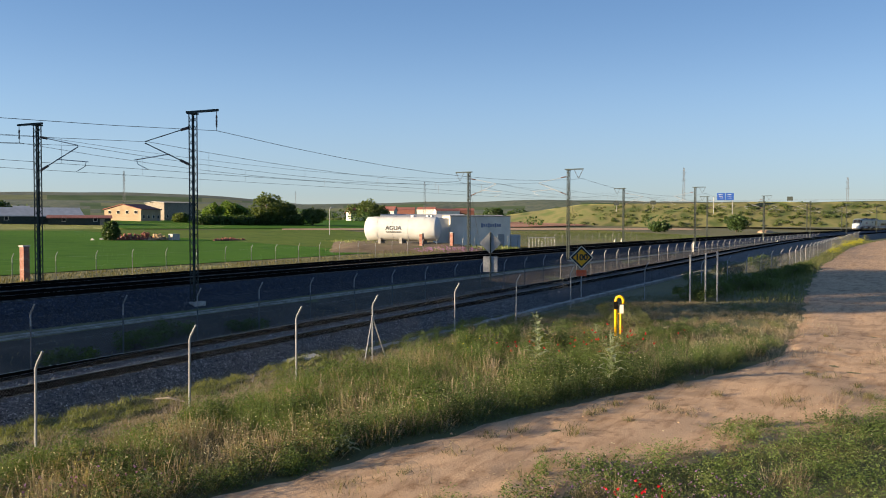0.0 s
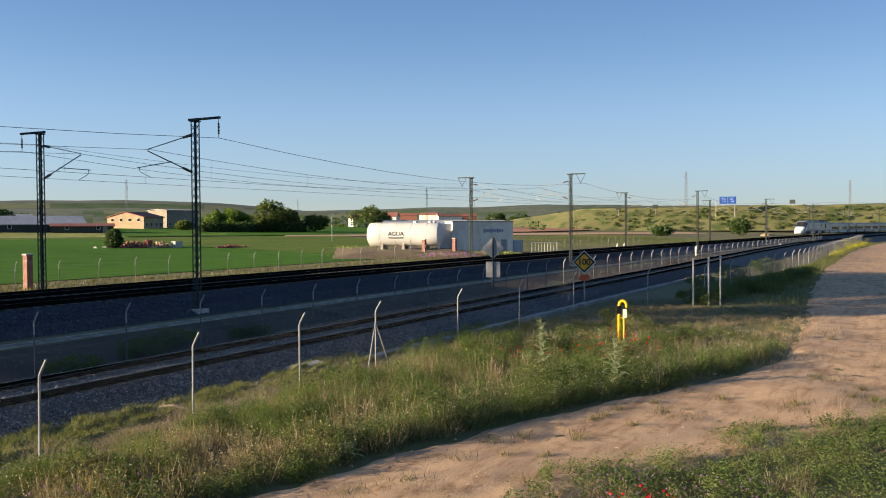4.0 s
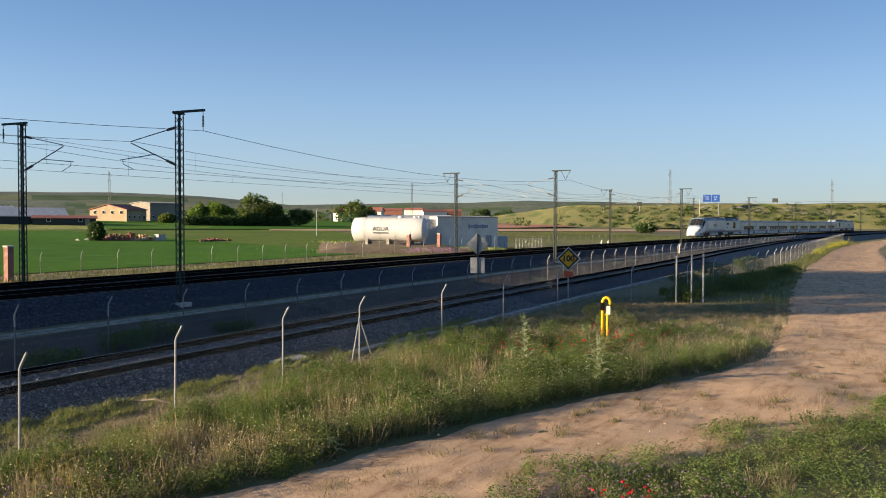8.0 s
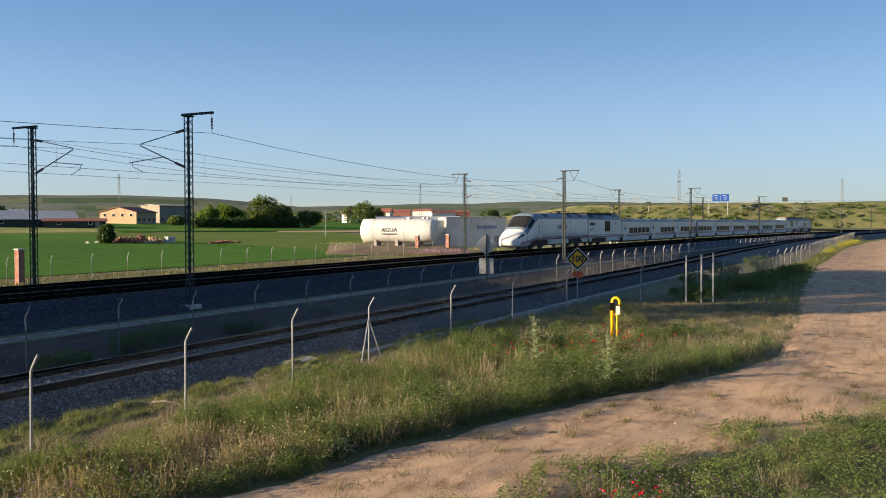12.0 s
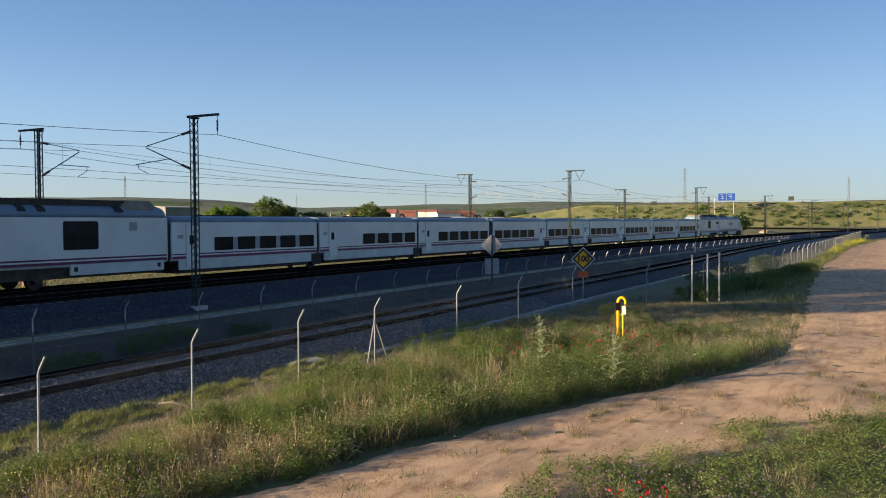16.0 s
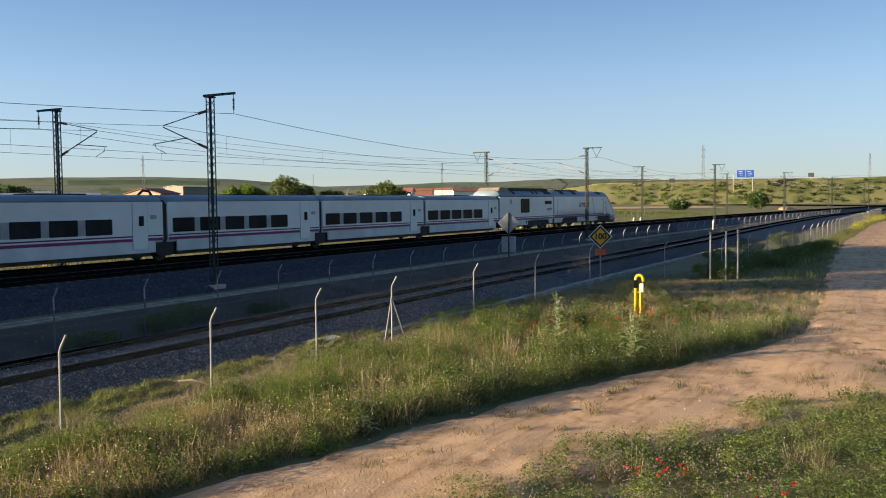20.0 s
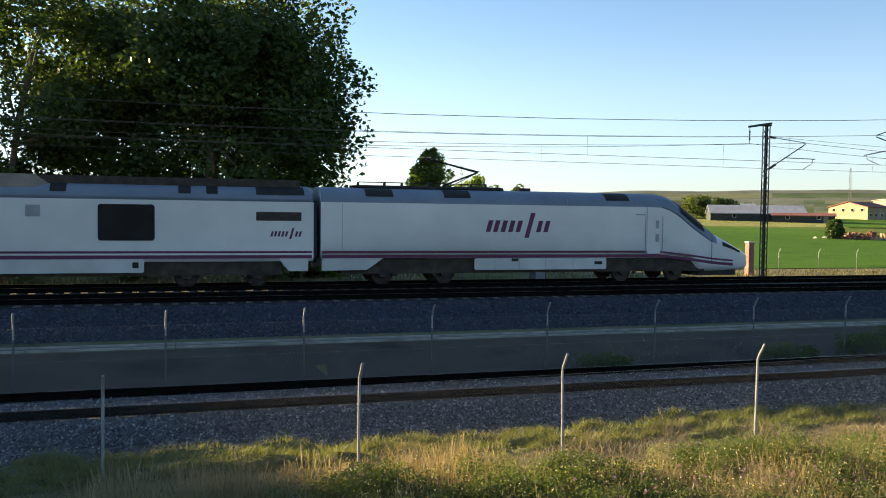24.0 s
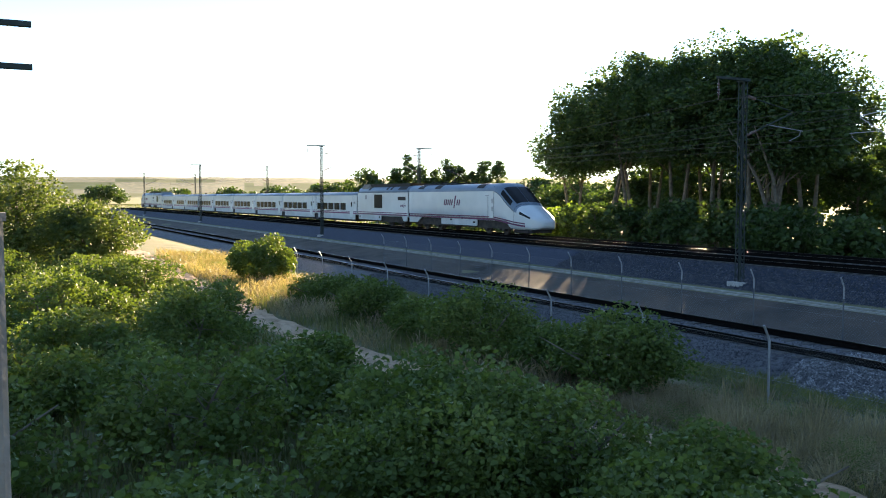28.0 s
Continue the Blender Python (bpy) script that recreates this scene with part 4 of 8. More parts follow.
def net_mesh(name, length, h, pitch, r):
    """Woven wire: two sets of slanting wires, clipped to the panel."""
    g = Geo()
    for s in (1, -1):
        k = -h
        while k < length:
            a0, a1 = (k, k + h) if s > 0 else (k + h, k)
            p, q = Vector((a0, 0, 0)), Vector((a1, 0, h))
            d = q - p
            t0, t1 = 0.0, 1.0
            for lim in (0.0, length):
                if abs(d.x) > 1e-6:
                    t = (lim - p.x) / d.x
                    if (lim == 0.0) == (d.x > 0):
                        t0 = max(t0, t)
                    else:
                        t1 = min(t1, t)
            if t1 > t0 + 0.01:
                g.tube([p + d * t0 + Vector((0, s * r * 0.7, 0)), p + d * t1 + Vector((0, s * r * 0.7, 0))], r, 3, False)
            k += pitch
    return g.mesh(name, M["net"])


def fence(label, u, xs, h, zf, group, net=True, pitch=0.10, r=0.0014):
    t = thing("chain_link_fence", label, "fence", group=group)
    # dark post, with a paler tube over its upper end
    me, arm = post_geo(h).mesh("post", M["dull"]), arm_geo(h).mesh("post_top", M["galv"])
    step = xs[1] - xs[0]
    nm = net_mesh("wire_net", step, h - 0.42, pitch, r) if net else None
    for i, x in enumerate(xs):
        o = part("post", me, None, t)
        o.matrix_basis = Matrix.Translation(on_line(x, u, zf(x))) @ pose(0, 0, 0, random.uniform(-0.8, 0.8), random.uniform(-0.8, 0.8), heading(x))
        part("post_top", arm, None, o, "paler top of the post")
        if net and i + 1 < len(xs):
            p0, p1 = on_line(x, u, zf(x) + 0.06), on_line(xs[i + 1], u, zf(xs[i + 1]) + 0.06)
            d = p1 - p0
            n = part("wire_net", nm, None, t)
            n.matrix_basis = Matrix(((d.x / step, -d.y / step, 0, p0.x), (d.y / step, d.x / step, 0, p0.y), (d.z / step, 0, 1, p0.z), (0, 0, 0, 1)))
    g = Geo()
    for hh in (0.1, h * 0.45, h - 0.36):
        g.tube([on_line(x, u, zf(x) + hh) for x in xs], 0.0016, 3, False)
    part("strand", g, M["galv"], t, "taut galvanised wires")
    return t


near_x = [-12.05, -8.27, -4.65, -1.03, 2.73, 6.25, 10.1, 13.85, 17.6, 21.2, 26.5, 31.9, 38.4]
zt = lambda x: float(np.interp(x, [-12, -8, -4, 0, 6, 10, 14, 18, 22, 38, 50, 60], [-1.6, -1.5, -1.45, -1.42, -1.38, -1.34, -1.28, -1.2, -1.2, -1.15, -1.15, -1.15]))


def fence_near():
    """The nearer fence: measured bays, then an even rhythm round the bend."""
    t = thing("chain_link_fence", "galvanised chain-link fence with bent post tops beside the single track", "fence", group="fences")
    h = 1.95
    me = post_geo(h).mesh("post", M["galv"])
    xs = [-41.7, -38, -34.3, -30.6, -27, -23.2, -19.5, -15.8] + near_x + [43.6, 48.4, 53.6, 58.0, 62.2] + [66.4 + 4.2 * k for k in range(34)]

    def at(x, dz):
        """The fence follows the line, then swings over to the road's edge."""
        q = float(np.interp(x, [38.4, 48.4], [0, 1]))
        y = (1 - q) * (13.3 + bend(x)) + q * float(np.interp(x, [48.4, 60, 75, 100, 210], [9.2, 8.0, 7.3, 7.0, 6.2]))
        return Vector((x, y, zt(x) + dz))

    nets = {}
    for i, x in enumerate(xs):
        o = part("post", me, None, t)
        lean = 14 if abs(x + 4.65) < 0.01 else random.uniform(-0.8, 0.8)
        o.matrix_basis = Matrix.Translation(at(x, 0)) @ pose(0, 0, 0, random.uniform(-0.8, 0.8), lean, heading(x))
        if i + 1 < len(xs):
            p0, p1 = at(x, 0.06), at(xs[i + 1], 0.06)
            d = p1 - p0
            step = round(d.xy.length, 1)
            fine = x > 20
            if (step, fine) not in nets:
                nets[step, fine] = net_mesh("wire_net", step, h - 0.42, 0.085 if fine else 0.065, 0.0024 if x > 45 else 0.0013 if fine else 0.0012)
            n = part("wire_net", nets[step, fine], None, t)
            n.matrix_basis = Matrix(((d.x / step, -d.y / step, 0, p0.x), (d.y / step, d.x / step, 0, p0.y), (d.z / step, 0, 1, p0.z), (0, 0, 0, 1)))
    g = Geo()
    for hh in (0.1, h * 0.45, h - 0.36):
        g.tube([at(x, hh) for x in xs], 0.0022, 3, False)
    part("strand", g, M["galv"], t, "taut galvanised wires")
    # braced post
    for dx, dz in ((-0.55, 0), (0.75, 0)):
        part("brace", Geo().tube([on_line(21.2 + dx, 13.25, zt(21) - 0.1), on_line(21.2, 13.3, zt(21) + 1.35)], 0.02, 6), M["galv"], t)


fence_near()
fence("galvanised chain-link fence between the single track and the main line", 22.0, [-50.80 + 3.37 * k for k in range(75)], 2.1, lambda x: -1.62, "fences")
fence("plain wire fence at the field's edge behind the line", 52.0, [-20 + 3.4 * k for k in range(58)], 2.0, lambda x: -1.3, "fences", net=False)

# ---- the train ----
HEAD_L, TECH_L, COACH_L = 21.0, 12.65, 13.17
HW = 1.47


def head_shape(d):
    """Half width, bottom, shoulder and top at d metres behind the nose tip."""
    w = np.interp(d, [0, 0.05, 0.12, 0.35, 0.8, 1.5, 2.4, 3.6, 5.2, 20], [0.34, 0.50, 0.62, 0.84, 1.05, 1.22, 1.34, 1.43, HW, HW])
    top = np.interp(d, [0, 0.05, 0.12, 0.35, 0.8, 1.33, 2.4, 3.3, 4.26, 4.75, 5.1, 5.5, 20], [1.02, 1.12, 1.20, 1.33, 1.50, 1.75, 2.26, 2.84, 3.47, 3.74, 3.88, 3.95, 3.95])
    bot = np.interp(d, [0, 0.12, 0.4, 0.8, 3.4, 3.9, 20], [0.78, 0.60, 0.50, 0.46, 0.46, 1.02, 1.08])
    sh = np.interp(d, [0, 0.12, 0.35, 0.8, 1.5, 2.3, 2.7, 3.8, 4.65, 5.2, 5.7, 20], [0.92, 1.02, 1.10, 1.24, 1.46, 1.66, 1.78, 2.38, 2.96, 3.22, 3.32, 3.32])
    return float(w), float(bot), float(sh), float(top)


def head_point(d, a):
    """A point of the side's outline: a from 0 (bottom) to 1 (shoulder) to 2 (roof middle)."""
    w, b, s, t = head_shape(d)
    if a <= 1:
        low = 1 - 0.16 * max(0, 1 - a / 0.22) ** 2
        return w * low * (1 - 0.02 * max(0, a - 0.5)), b + (s - b) * a
    q = (a - 1) * math.pi / 2
    return w * 0.99 * max(0.0, math.cos(q)) ** 0.62, s + (t - s) * math.sin(q) ** 0.9


def along(d):
    """How far behind the car's front end the nose's own measure d lies."""
    return 0.38 + d * 5.32 / 5.7 if d < 5.7 else d


def skin(ds, al, flip, lift=0.0):
    g = Geo()
    rings = []
    for d in ds:
        r = []
        for a in al:
            y, z = head_point(d, a)
            r.append((HEAD_L / 2 - along(d), flip * (y + lift), z + (lift if a > 1 else 0)))
        rings.append(r)
    g.loft(rings, close=False, caps=False)
    return g


def strip(parent, name, d0, d1, z0, z1, material, length, side, n=24, head=True, label=""):
    """A thin raised band that follows the body's side."""
    rings = []
    for k in range(n + 1):
        d = d0 + (d1 - d0) * k / n
        if head:
            w, b, s, t = head_shape(d)
            dip = float(np.interp(d, [0, 1.3, 2.7, 4.0, 5.7], [-0.46, -0.44, -0.33, -0.17, 0]))
            y = w * 1.0
        else:
            y, dip = HW, 0.0
        x = length / 2 - (along(d) if head else d)
        rings.append([(x, side * (y - 0.02), z0 + dip), (x, side * (y + 0.007), z0 + dip), (x, side * (y + 0.007), z1 + dip), (x, side * (y - 0.02), z1 + dip)])
    part(name, Geo().loft(rings), material, parent, label)


def wheel(parent, x, r=0.45):
    for s in (-1, 1):
        w = part("wheel", Geo().tube([(x, s * 0.80, r), (x, s * 0.835, r), (x, s * 0.84, r), (x, s * 0.94, r)], [r + 0.03, r + 0.03, r, r], 28), M["grime"], parent)
        part("hub", Geo().tube([(x, s * 0.94, r), (x, s * 0.98, r), (x, s * 1.0, r)], [0.2, 0.17, 0.1], 14), M["grime"], w)


def bogie(parent, x, half=1.33):
    g = Geo()
    for s in (-1, 1):
        g.rbox((x, s * 1.08, 0.62), (2 * half + 1.2, 0.16, 0.26), 0.05, 1)
        g.rbox((x, s * 1.08, 0.86), (1.1, 0.22, 0.34), 0.06, 1)
        for e in (-half, half):
            g.rbox((x + e, s * 1.12, 0.48), (0.42, 0.2, 0.36), 0.08, 1)
            g.tube([(x + e * 0.62, s * 1.14, 0.35), (x + e * 0.62, s * 1.14, 0.95)], 0.09, 8)
    g.box((x, 0, 0.7), (1.6, 1.9, 0.5))
    b = part("bogie", g, M["grime"], parent)
    for e in (-half, half):
        wheel(parent, x + e)


def panel(parent, name, x, z, w, h, material, side, r=0.08, y=HW, t=0.012, label=""):
    """A rounded flush panel on the car's side."""
    pts = []
    for cx, cz, a0 in ((w / 2 - r, h / 2 - r, 0), (-w / 2 + r, h / 2 - r, 90), (-w / 2 + r, -h / 2 + r, 180), (w / 2 - r, -h / 2 + r, 270)):
        for k in range(4):
            a = radians(a0 + 30 * k)
            pts.append((x + cx + r * math.cos(a), side * (y - 0.02), z + cz + r * math.sin(a)))
    return part(name, Geo().plate(pts, (0, side * (0.02 + t), 0)), material, parent, label)


def emblem(parent, x, z, s, side):
    """The maker's mark as plain slanting bars."""
    for off, h, dz in ((0, .46, 0), (.3, .46, 0), (.62, .46, 0), (.94, .46, 0), (1.26, .46, 0), (1.72, 1.0, .04), (2.14, .46, 0), (2.46, .46, 0)):
        x0 = x + side * s * (1.25 - off)
        w, sl = 0.19 * s, 0.14 * s
        pts = [(x0 + e * w / 2 + f * side * -sl * h, side * (HW - 0.01), z + s * (dz + f * h / 2)) for e, f in ((-1, -1), (1, -1), (1, 1), (-1, 1))]
        part("mark_bar", Geo().plate(pts, (0, side * 0.018, 0)), M["purple"], parent)


def pantograph(parent, x, up):
    p = part("pantograph", Geo().box((x, 0, 4.02), (1.9, 1.2, 0.06)).box((x - 0.8, 0.5, 3.97), (0.12, 0.12, 0.2)).box((x + 0.8, 0.5, 3.97), (0.12, 0.12, 0.2)).box((x - 0.8, -0.5, 3.97), (0.12, 0.12, 0.2)).box((x + 0.8, -0.5, 3.97), (0.12, 0.12, 0.2)), M["black"], parent)
    k = Vector((x + 1.1, 0, 4.72 if up else 4.2))
    e = Vector((x - 1.35, 0, 5.28 if up else 4.28))
    part("lower_arm", Geo().tube([(x - 0.5, 0, 4.1), k], 0.04, 6).tube([(x - 0.2, 0.1, 4.05), k], 0.02, 5), M["black"], p)
    part("upper_arm", Geo().tube([k, e], 0.03, 6).tube([k + Vector((0, 0.3, 0)), e + Vector((0, 0.1, 0))], 0.015, 5).tube([k + Vector((0, -0.3, 0)), e + Vector((0, -0.1, 0))], 0.015, 5), M["black"], p)
    part("collector_head", Geo().tube([e + Vector((-0.12, -0.8, -0.15)), e + Vector((-0.12, -0.5, 0)), e + Vector((-0.12, 0.5, 0)), e + Vector((-0.12, 0.8, -0.15))], 0.022, 5).tube([e + Vector((0.12, -0.8, -0.15)), e + Vector((0.12, -0.5, 0)), e + Vector((0.12, 0.5, 0)), e + Vector((0.12, 0.8, -0.15))], 0.022, 5), M["black"], p)


def power_car(up):
    t = thing("power_car", "white train power car with sloping nose, blue-grey roof, purple stripes", "train car", group="cars of the train")
    ds = [0, 0.03, 0.07, 0.12, 0.22, 0.35, 0.55, 0.8, 1.05, 1.33, 1.7, 2.05, 2.4, 2.7, 3.0, 3.3, 3.5, 3.7, 4.0, 4.26, 4.5, 4.75, 5.0, 5.25, 5.6, 6.2, 8, 12, 16, HEAD_L - 0.15]
    al = [0, 0.1, 0.22, 0.45, 0.7, 0.85, 1.0]
    ar = [1.0, 1.06, 1.15, 1.3, 1.5, 1.75, 2.0]
    body, roof = Geo(), Geo()
    L = HEAD_L / 2
    for s in (-1, 1):
        q = skin(ds, al, s)
        body.add(q.v, q.f)
        q = skin([d for d in ds if d <= 2.4], ar, s)
        body.add(q.v, q.f)
        q = skin([d for d in ds if d >= 2.4], ar, s)
        roof.add(q.v, q.f)
    # rear wall, nose cap, floor
    for d in (ds[-1], 0):
        ring = [(L - along(d), -head_point(d, a)[0], head_point(d, a)[1]) for a in al + ar[1:]] + [(L - along(d), head_point(d, a)[0], head_point(d, a)[1]) for a in (al + ar[1:])[::-1][1:]]
        body.add(ring, [tuple(range(len(ring)))])
    fl = [(L - along(d), s * head_point(d, 0)[0], head_point(d, 0)[1]) for d in ds for s in (-1, 1)]
    body.add(fl, [(2 * i, 2 * i + 1, 2 * i + 3, 2 * i + 2) for i in range(len(ds) - 1)])
    part("body", body, M["white"], t, "glossy white body shell", True)
    part("roof", roof, M["blue"], t, "blue-grey roof", True)
    # windscreen over the sloping front, side cab windows, lamp clusters
    ws = Geo()
    for s in (-1, 1):
        q = skin([2.75, 3.1, 3.5, 3.9, 4.3, 4.6], [1.55, 1.66, 1.8, 2.0], s, 0.018)
        ws.add(q.v, q.f)
    part("windscreen", ws, M["glass"], t, "dark raked windscreen")
    for s in (-1, 1):
        part("cab_window", skin([3.15, 3.4, 3.7, 4.0, 4.3, 4.55], [1.13, 1.24, 1.36, 1.46], s, 0.018), M["glass"], t, "dark side cab window")
        part("headlight", skin([0.85, 1.1, 1.4, 1.75, 2.05], [1.0, 1.1, 1.22], s, 0.015), M["glass"], t, "dark headlight lens")
        part("seam", skin([2.68, 2.72], [0.05, 0.3, 0.5, 0.7, 0.9, 1.0], s, 0.004), M["black"], t)
        part("hood_seam", Geo().tube([(L - along(2.7 - 0.17 * (a - 1)), s * (head_point(2.7 - 0.17 * (a - 1), a)[0] + 0.004), head_point(2.7 - 0.17 * (a - 1), a)[1] + 0.004) for a in (1.0, 1.1, 1.25, 1.45, 1.7, 1.98)], 0.014, 4), M["black"], t)
        line = Geo().tube([(L - along(d), s * (head_point(d, 1.0)[0] + 0.004), head_point(d, 1.0)[1]) for d in (2.7, 3.1, 3.6, 4.1, 4.65, 5.2, 5.5)] + [(L - 5.75, s * (head_point(5.75, 1.35)[0] + 0.004), head_point(5.75, 1.35)[1])], 0.02, 4)
        part("edge_line", line, M["black"], t)
        strip(t, "stripe", 1.35, HEAD_L - 0.2, 1.10, 1.23, M["purple"], HEAD_L, s, 40)
        strip(t, "stripe", 1.35, HEAD_L - 0.2, 1.30, 1.385, M["purple"], HEAD_L, s, 40)
        # cab door with rails
        d = panel(t, "cab_door", L - 6.0, 2.28, 0.66, 2.05, M["white"], s, 0.06, t=0.02)
        panel(d, "door_window", L - 5.83, 2.55, 0.16, 0.36, M["grey"], s, 0.05, t=0.03)
        panel(d, "door_window", L - 5.83, 1.95, 0.16, 0.36, M["grey"], s, 0.05, t=0.03)
        for e in (-0.43, 0.43):
            part("handrail", Geo().tube([(L - 6.0 + e, s * (HW + 0.05), 1.25), (L - 6.0 + e, s * (HW + 0.05), 2.9)], 0.017, 5), M["grey"], t)
        panel(t, "nameplate", L - 6.65, 2.98, 0.5, 0.06, M["grey"], s, 0.02)
        # skirts between the bogies
        part("skirt", Geo().rbox((L - 11.35, s * 1.40, 0.83), (6.1, 0.1, 0.5), 0.05, 1), M["skirt"], t)
        part("skirt", Geo().plate([(L - 18.3, s * 1.36, 1.1), (L - 19.0, s * 1.36, 0.62), (L - 20.8, s * 1.36, 0.6), (L - 20.8, s * 1.36, 1.1)], (0, s * 0.09, 0)), M["skirt"], t)
        for x, w in ((L - 8.7, 0.36), (L - 12.6, 0.3)):
            panel(t, "skirt_vent", x, 0.86 if w > 0.33 else 1.0, w, 0.13, M["black"], s, 0.02, 1.46)
        for x in (L - 9.9, L - 11.2, L - 12.4, L - 13.5):
            part("skirt_seam", Geo().box((x, s * 1.452, 0.83), (0.015, 0.006, 0.46)), M["grey"], t)
        emblem(t, L - 12.45, 2.42, 1.06, s)
        for d in (7.2, 14.6, 17.9):
            part("roof_grille", skin([d, d + 1.15], [1.22, 1.35, 1.5, 1.68], s, 0.014), M["black"], t, "dark roof louvre")
        for x in (L - 6.8, L - 10.2, L - 13.0, L - 16):
            part("roof_seam", Geo().tube([(x, s * head_point(8, a)[0] * 1.002, head_point(8, a)[1] + 0.003) for a in (1.02, 1.1, 1.25, 1.5, 1.8)], 0.012, 4), M["grey"], t)
        part("side_seam", Geo().box((-L + 1.0, s * (HW + 0.002), 2.2), (0.02, 0.008, 2.1)), M["grey"], t)
    part("plough", Geo().rbox((L - 2.4, 0, 0.36), (2.4, 2.1, 0.26), 0.25, 2), M["black"], t)
    part("underframe", Geo().box((L - 11.6, 0, 0.75), (16.8, 2.5, 0.6)), M["grime"], t)
    bogie(t, L - 5.95)
    bogie(t, L - 16.9)
    c = L - 16.1
    g = Geo().rbox((c, 0, 3.98), (6.4, 1.5, 0.14), 0.1, 0)
    for k in range(7):
        g.tube([(c - 2.9 + k * 0.95, 0.4 * (-1) ** k, 4.0), (c - 2.9 + k * 0.95, 0.4 * (-1) ** k, 4.2)], [0.07, 0.05], 8)
    g.tube([(c - 2.9, 0.2, 4.2), (c + 2.8, 0.2, 4.2)], 0.02, 5)
    g.rbox((L - 11.6, 0.2, 4.0), (0.5, 0.5, 0.16), 0.05, 0)
    part("roof_gear", g, M["black"], t, "dark roof equipment")
    pantograph(t, L - 14.9, up)
    return t


def box_car(length, top, shoulder, t, ends=0.14):
    """A car's shell: sides, and a rounded roof above the shoulder."""
    n = 6
    a = length / 2 - ends
    body = Geo()
    ring = lambda x: [(x, -HW * 0.93, 0.98), (x, -HW, 1.1), (x, -HW, shoulder), (x, HW, shoulder), (x, HW, 1.1), (x, HW * 0.93, 0.98)]
    body.loft([ring(-a), ring(a)])
    part("body", body, M["white"], t, "glossy white body shell")
    roof = Geo()
    rr = lambda x, k: [(x, -HW * k * math.cos(math.pi * j / 12) ** 0.6 if j <= 6 else HW * k * abs(math.cos(math.pi * j / 12)) ** 0.6, shoulder + 0.002 + (top - shoulder) * k * math.sin(math.pi * j / 12) ** 0.9) for j in range(13)]
    roof.loft([rr(-a, 0.92), rr(-a + 0.25, 1), rr(a - 0.25, 1), rr(a, 0.92)])
    part("roof", roof, M["blue"], t, "blue-grey roof", True)
    for e in (-1, 1):
        part("gangway", Geo().rbox((e * (length / 2 - ends / 2), 0, 0.5 + shoulder / 2), (ends, 2.74, shoulder - 0.85), 0.2, 0), M["black"], t, "black folded gangway")


def roof_patch(x0, x1, top, shoulder, s):
    """A thin panel laid on the rounded edge of a car's roof."""
    ring = lambda x: [(x, s * (HW * math.cos(a) ** 0.6 + 0.014), shoulder + 0.014 + (top - shoulder) * math.sin(a) ** 0.9) for a in (0.35, 0.55, 0.8, 1.05)]
    return Geo().loft([ring(x0), ring(x1)], close=False, caps=False)


def coach(windows=5):
    t = thing("passenger_coach", "white passenger coach with tinted windows and two purple stripes", "train car", group="cars of the train")
    box_car(COACH_L, 3.42, 3.06, t, 0.17)
    L = COACH_L / 2
    for s in (-1, 1):
        part("window_band", Geo().box((L - 8.02 - 0.968 * (5 - windows), s * (HW + 0.001), 1.85), (9.35 - 1.935 * (5 - windows), 0.012, 0.73)), M["grey"], t, "grey band behind the windows")
        for k in range(windows):
            panel(t, "window", L - 11.89 + 1.935 * k, 1.85, 1.51, 0.75, M["glass"], s, 0.06, t=0.02, label="dark tinted window")
        d = panel(t, "door", L - 1.67, 1.84, 0.93, 2.27, M["white"], s, 0.1, t=0.025)
        panel(d, "door_window", L - 1.6, 2.1, 0.32, 0.5, M["glass"], s, 0.05, t=0.035)
        part("door_seam", Geo().box((L - 2.15, s * (HW + 0.004), 1.84), (0.02, 0.02, 2.3)).box((L - 1.19, s * (HW + 0.004), 1.84), (0.02, 0.02, 2.3)), M["grey"], t)
        panel(t, "display", L - 0.8, 2.28, 0.42, 0.2, M["grey"], s, 0.03)
        strip(t, "stripe", 0.2, COACH_L - 0.2, 1.09, 1.23, M["magenta"], COACH_L, s, 1, False)
        strip(t, "stripe", 0.2, COACH_L - 0.2, 1.30, 1.37, M["purple"], COACH_L, s, 1, False)
        part("skirt", Geo().rbox((0.05, s * 1.42, 0.78), (11.7, 0.09, 0.58), 0.05, 1), M["skirt"], t)
    part("underframe", Geo().box((0, 0, 0.62), (11.4, 2.6, 0.66)), M["grime"], t)
    part("axle_frame", Geo().rbox((-L + 0.05, 0, 0.70), (1.2, 2.66, 0.86), 0.2, 1), M["black"], t)
    wheel(t, -L + 0.1, 0.42)
    part("roof_cable", Geo().tube([(-L + 0.5, 0.0, 3.36), (-L + 0.3, 0, 3.62), (-L - 0.1, 0, 3.66), (-L - 0.45, 0, 3.4)], 0.07, 6), M["black"], t, "black roof cable")
    part("roof_unit", Geo().rbox((1.0, 0, 3.42), (3.0, 1.2, 0.12), 0.1, 0), M["black"], t)
    return t


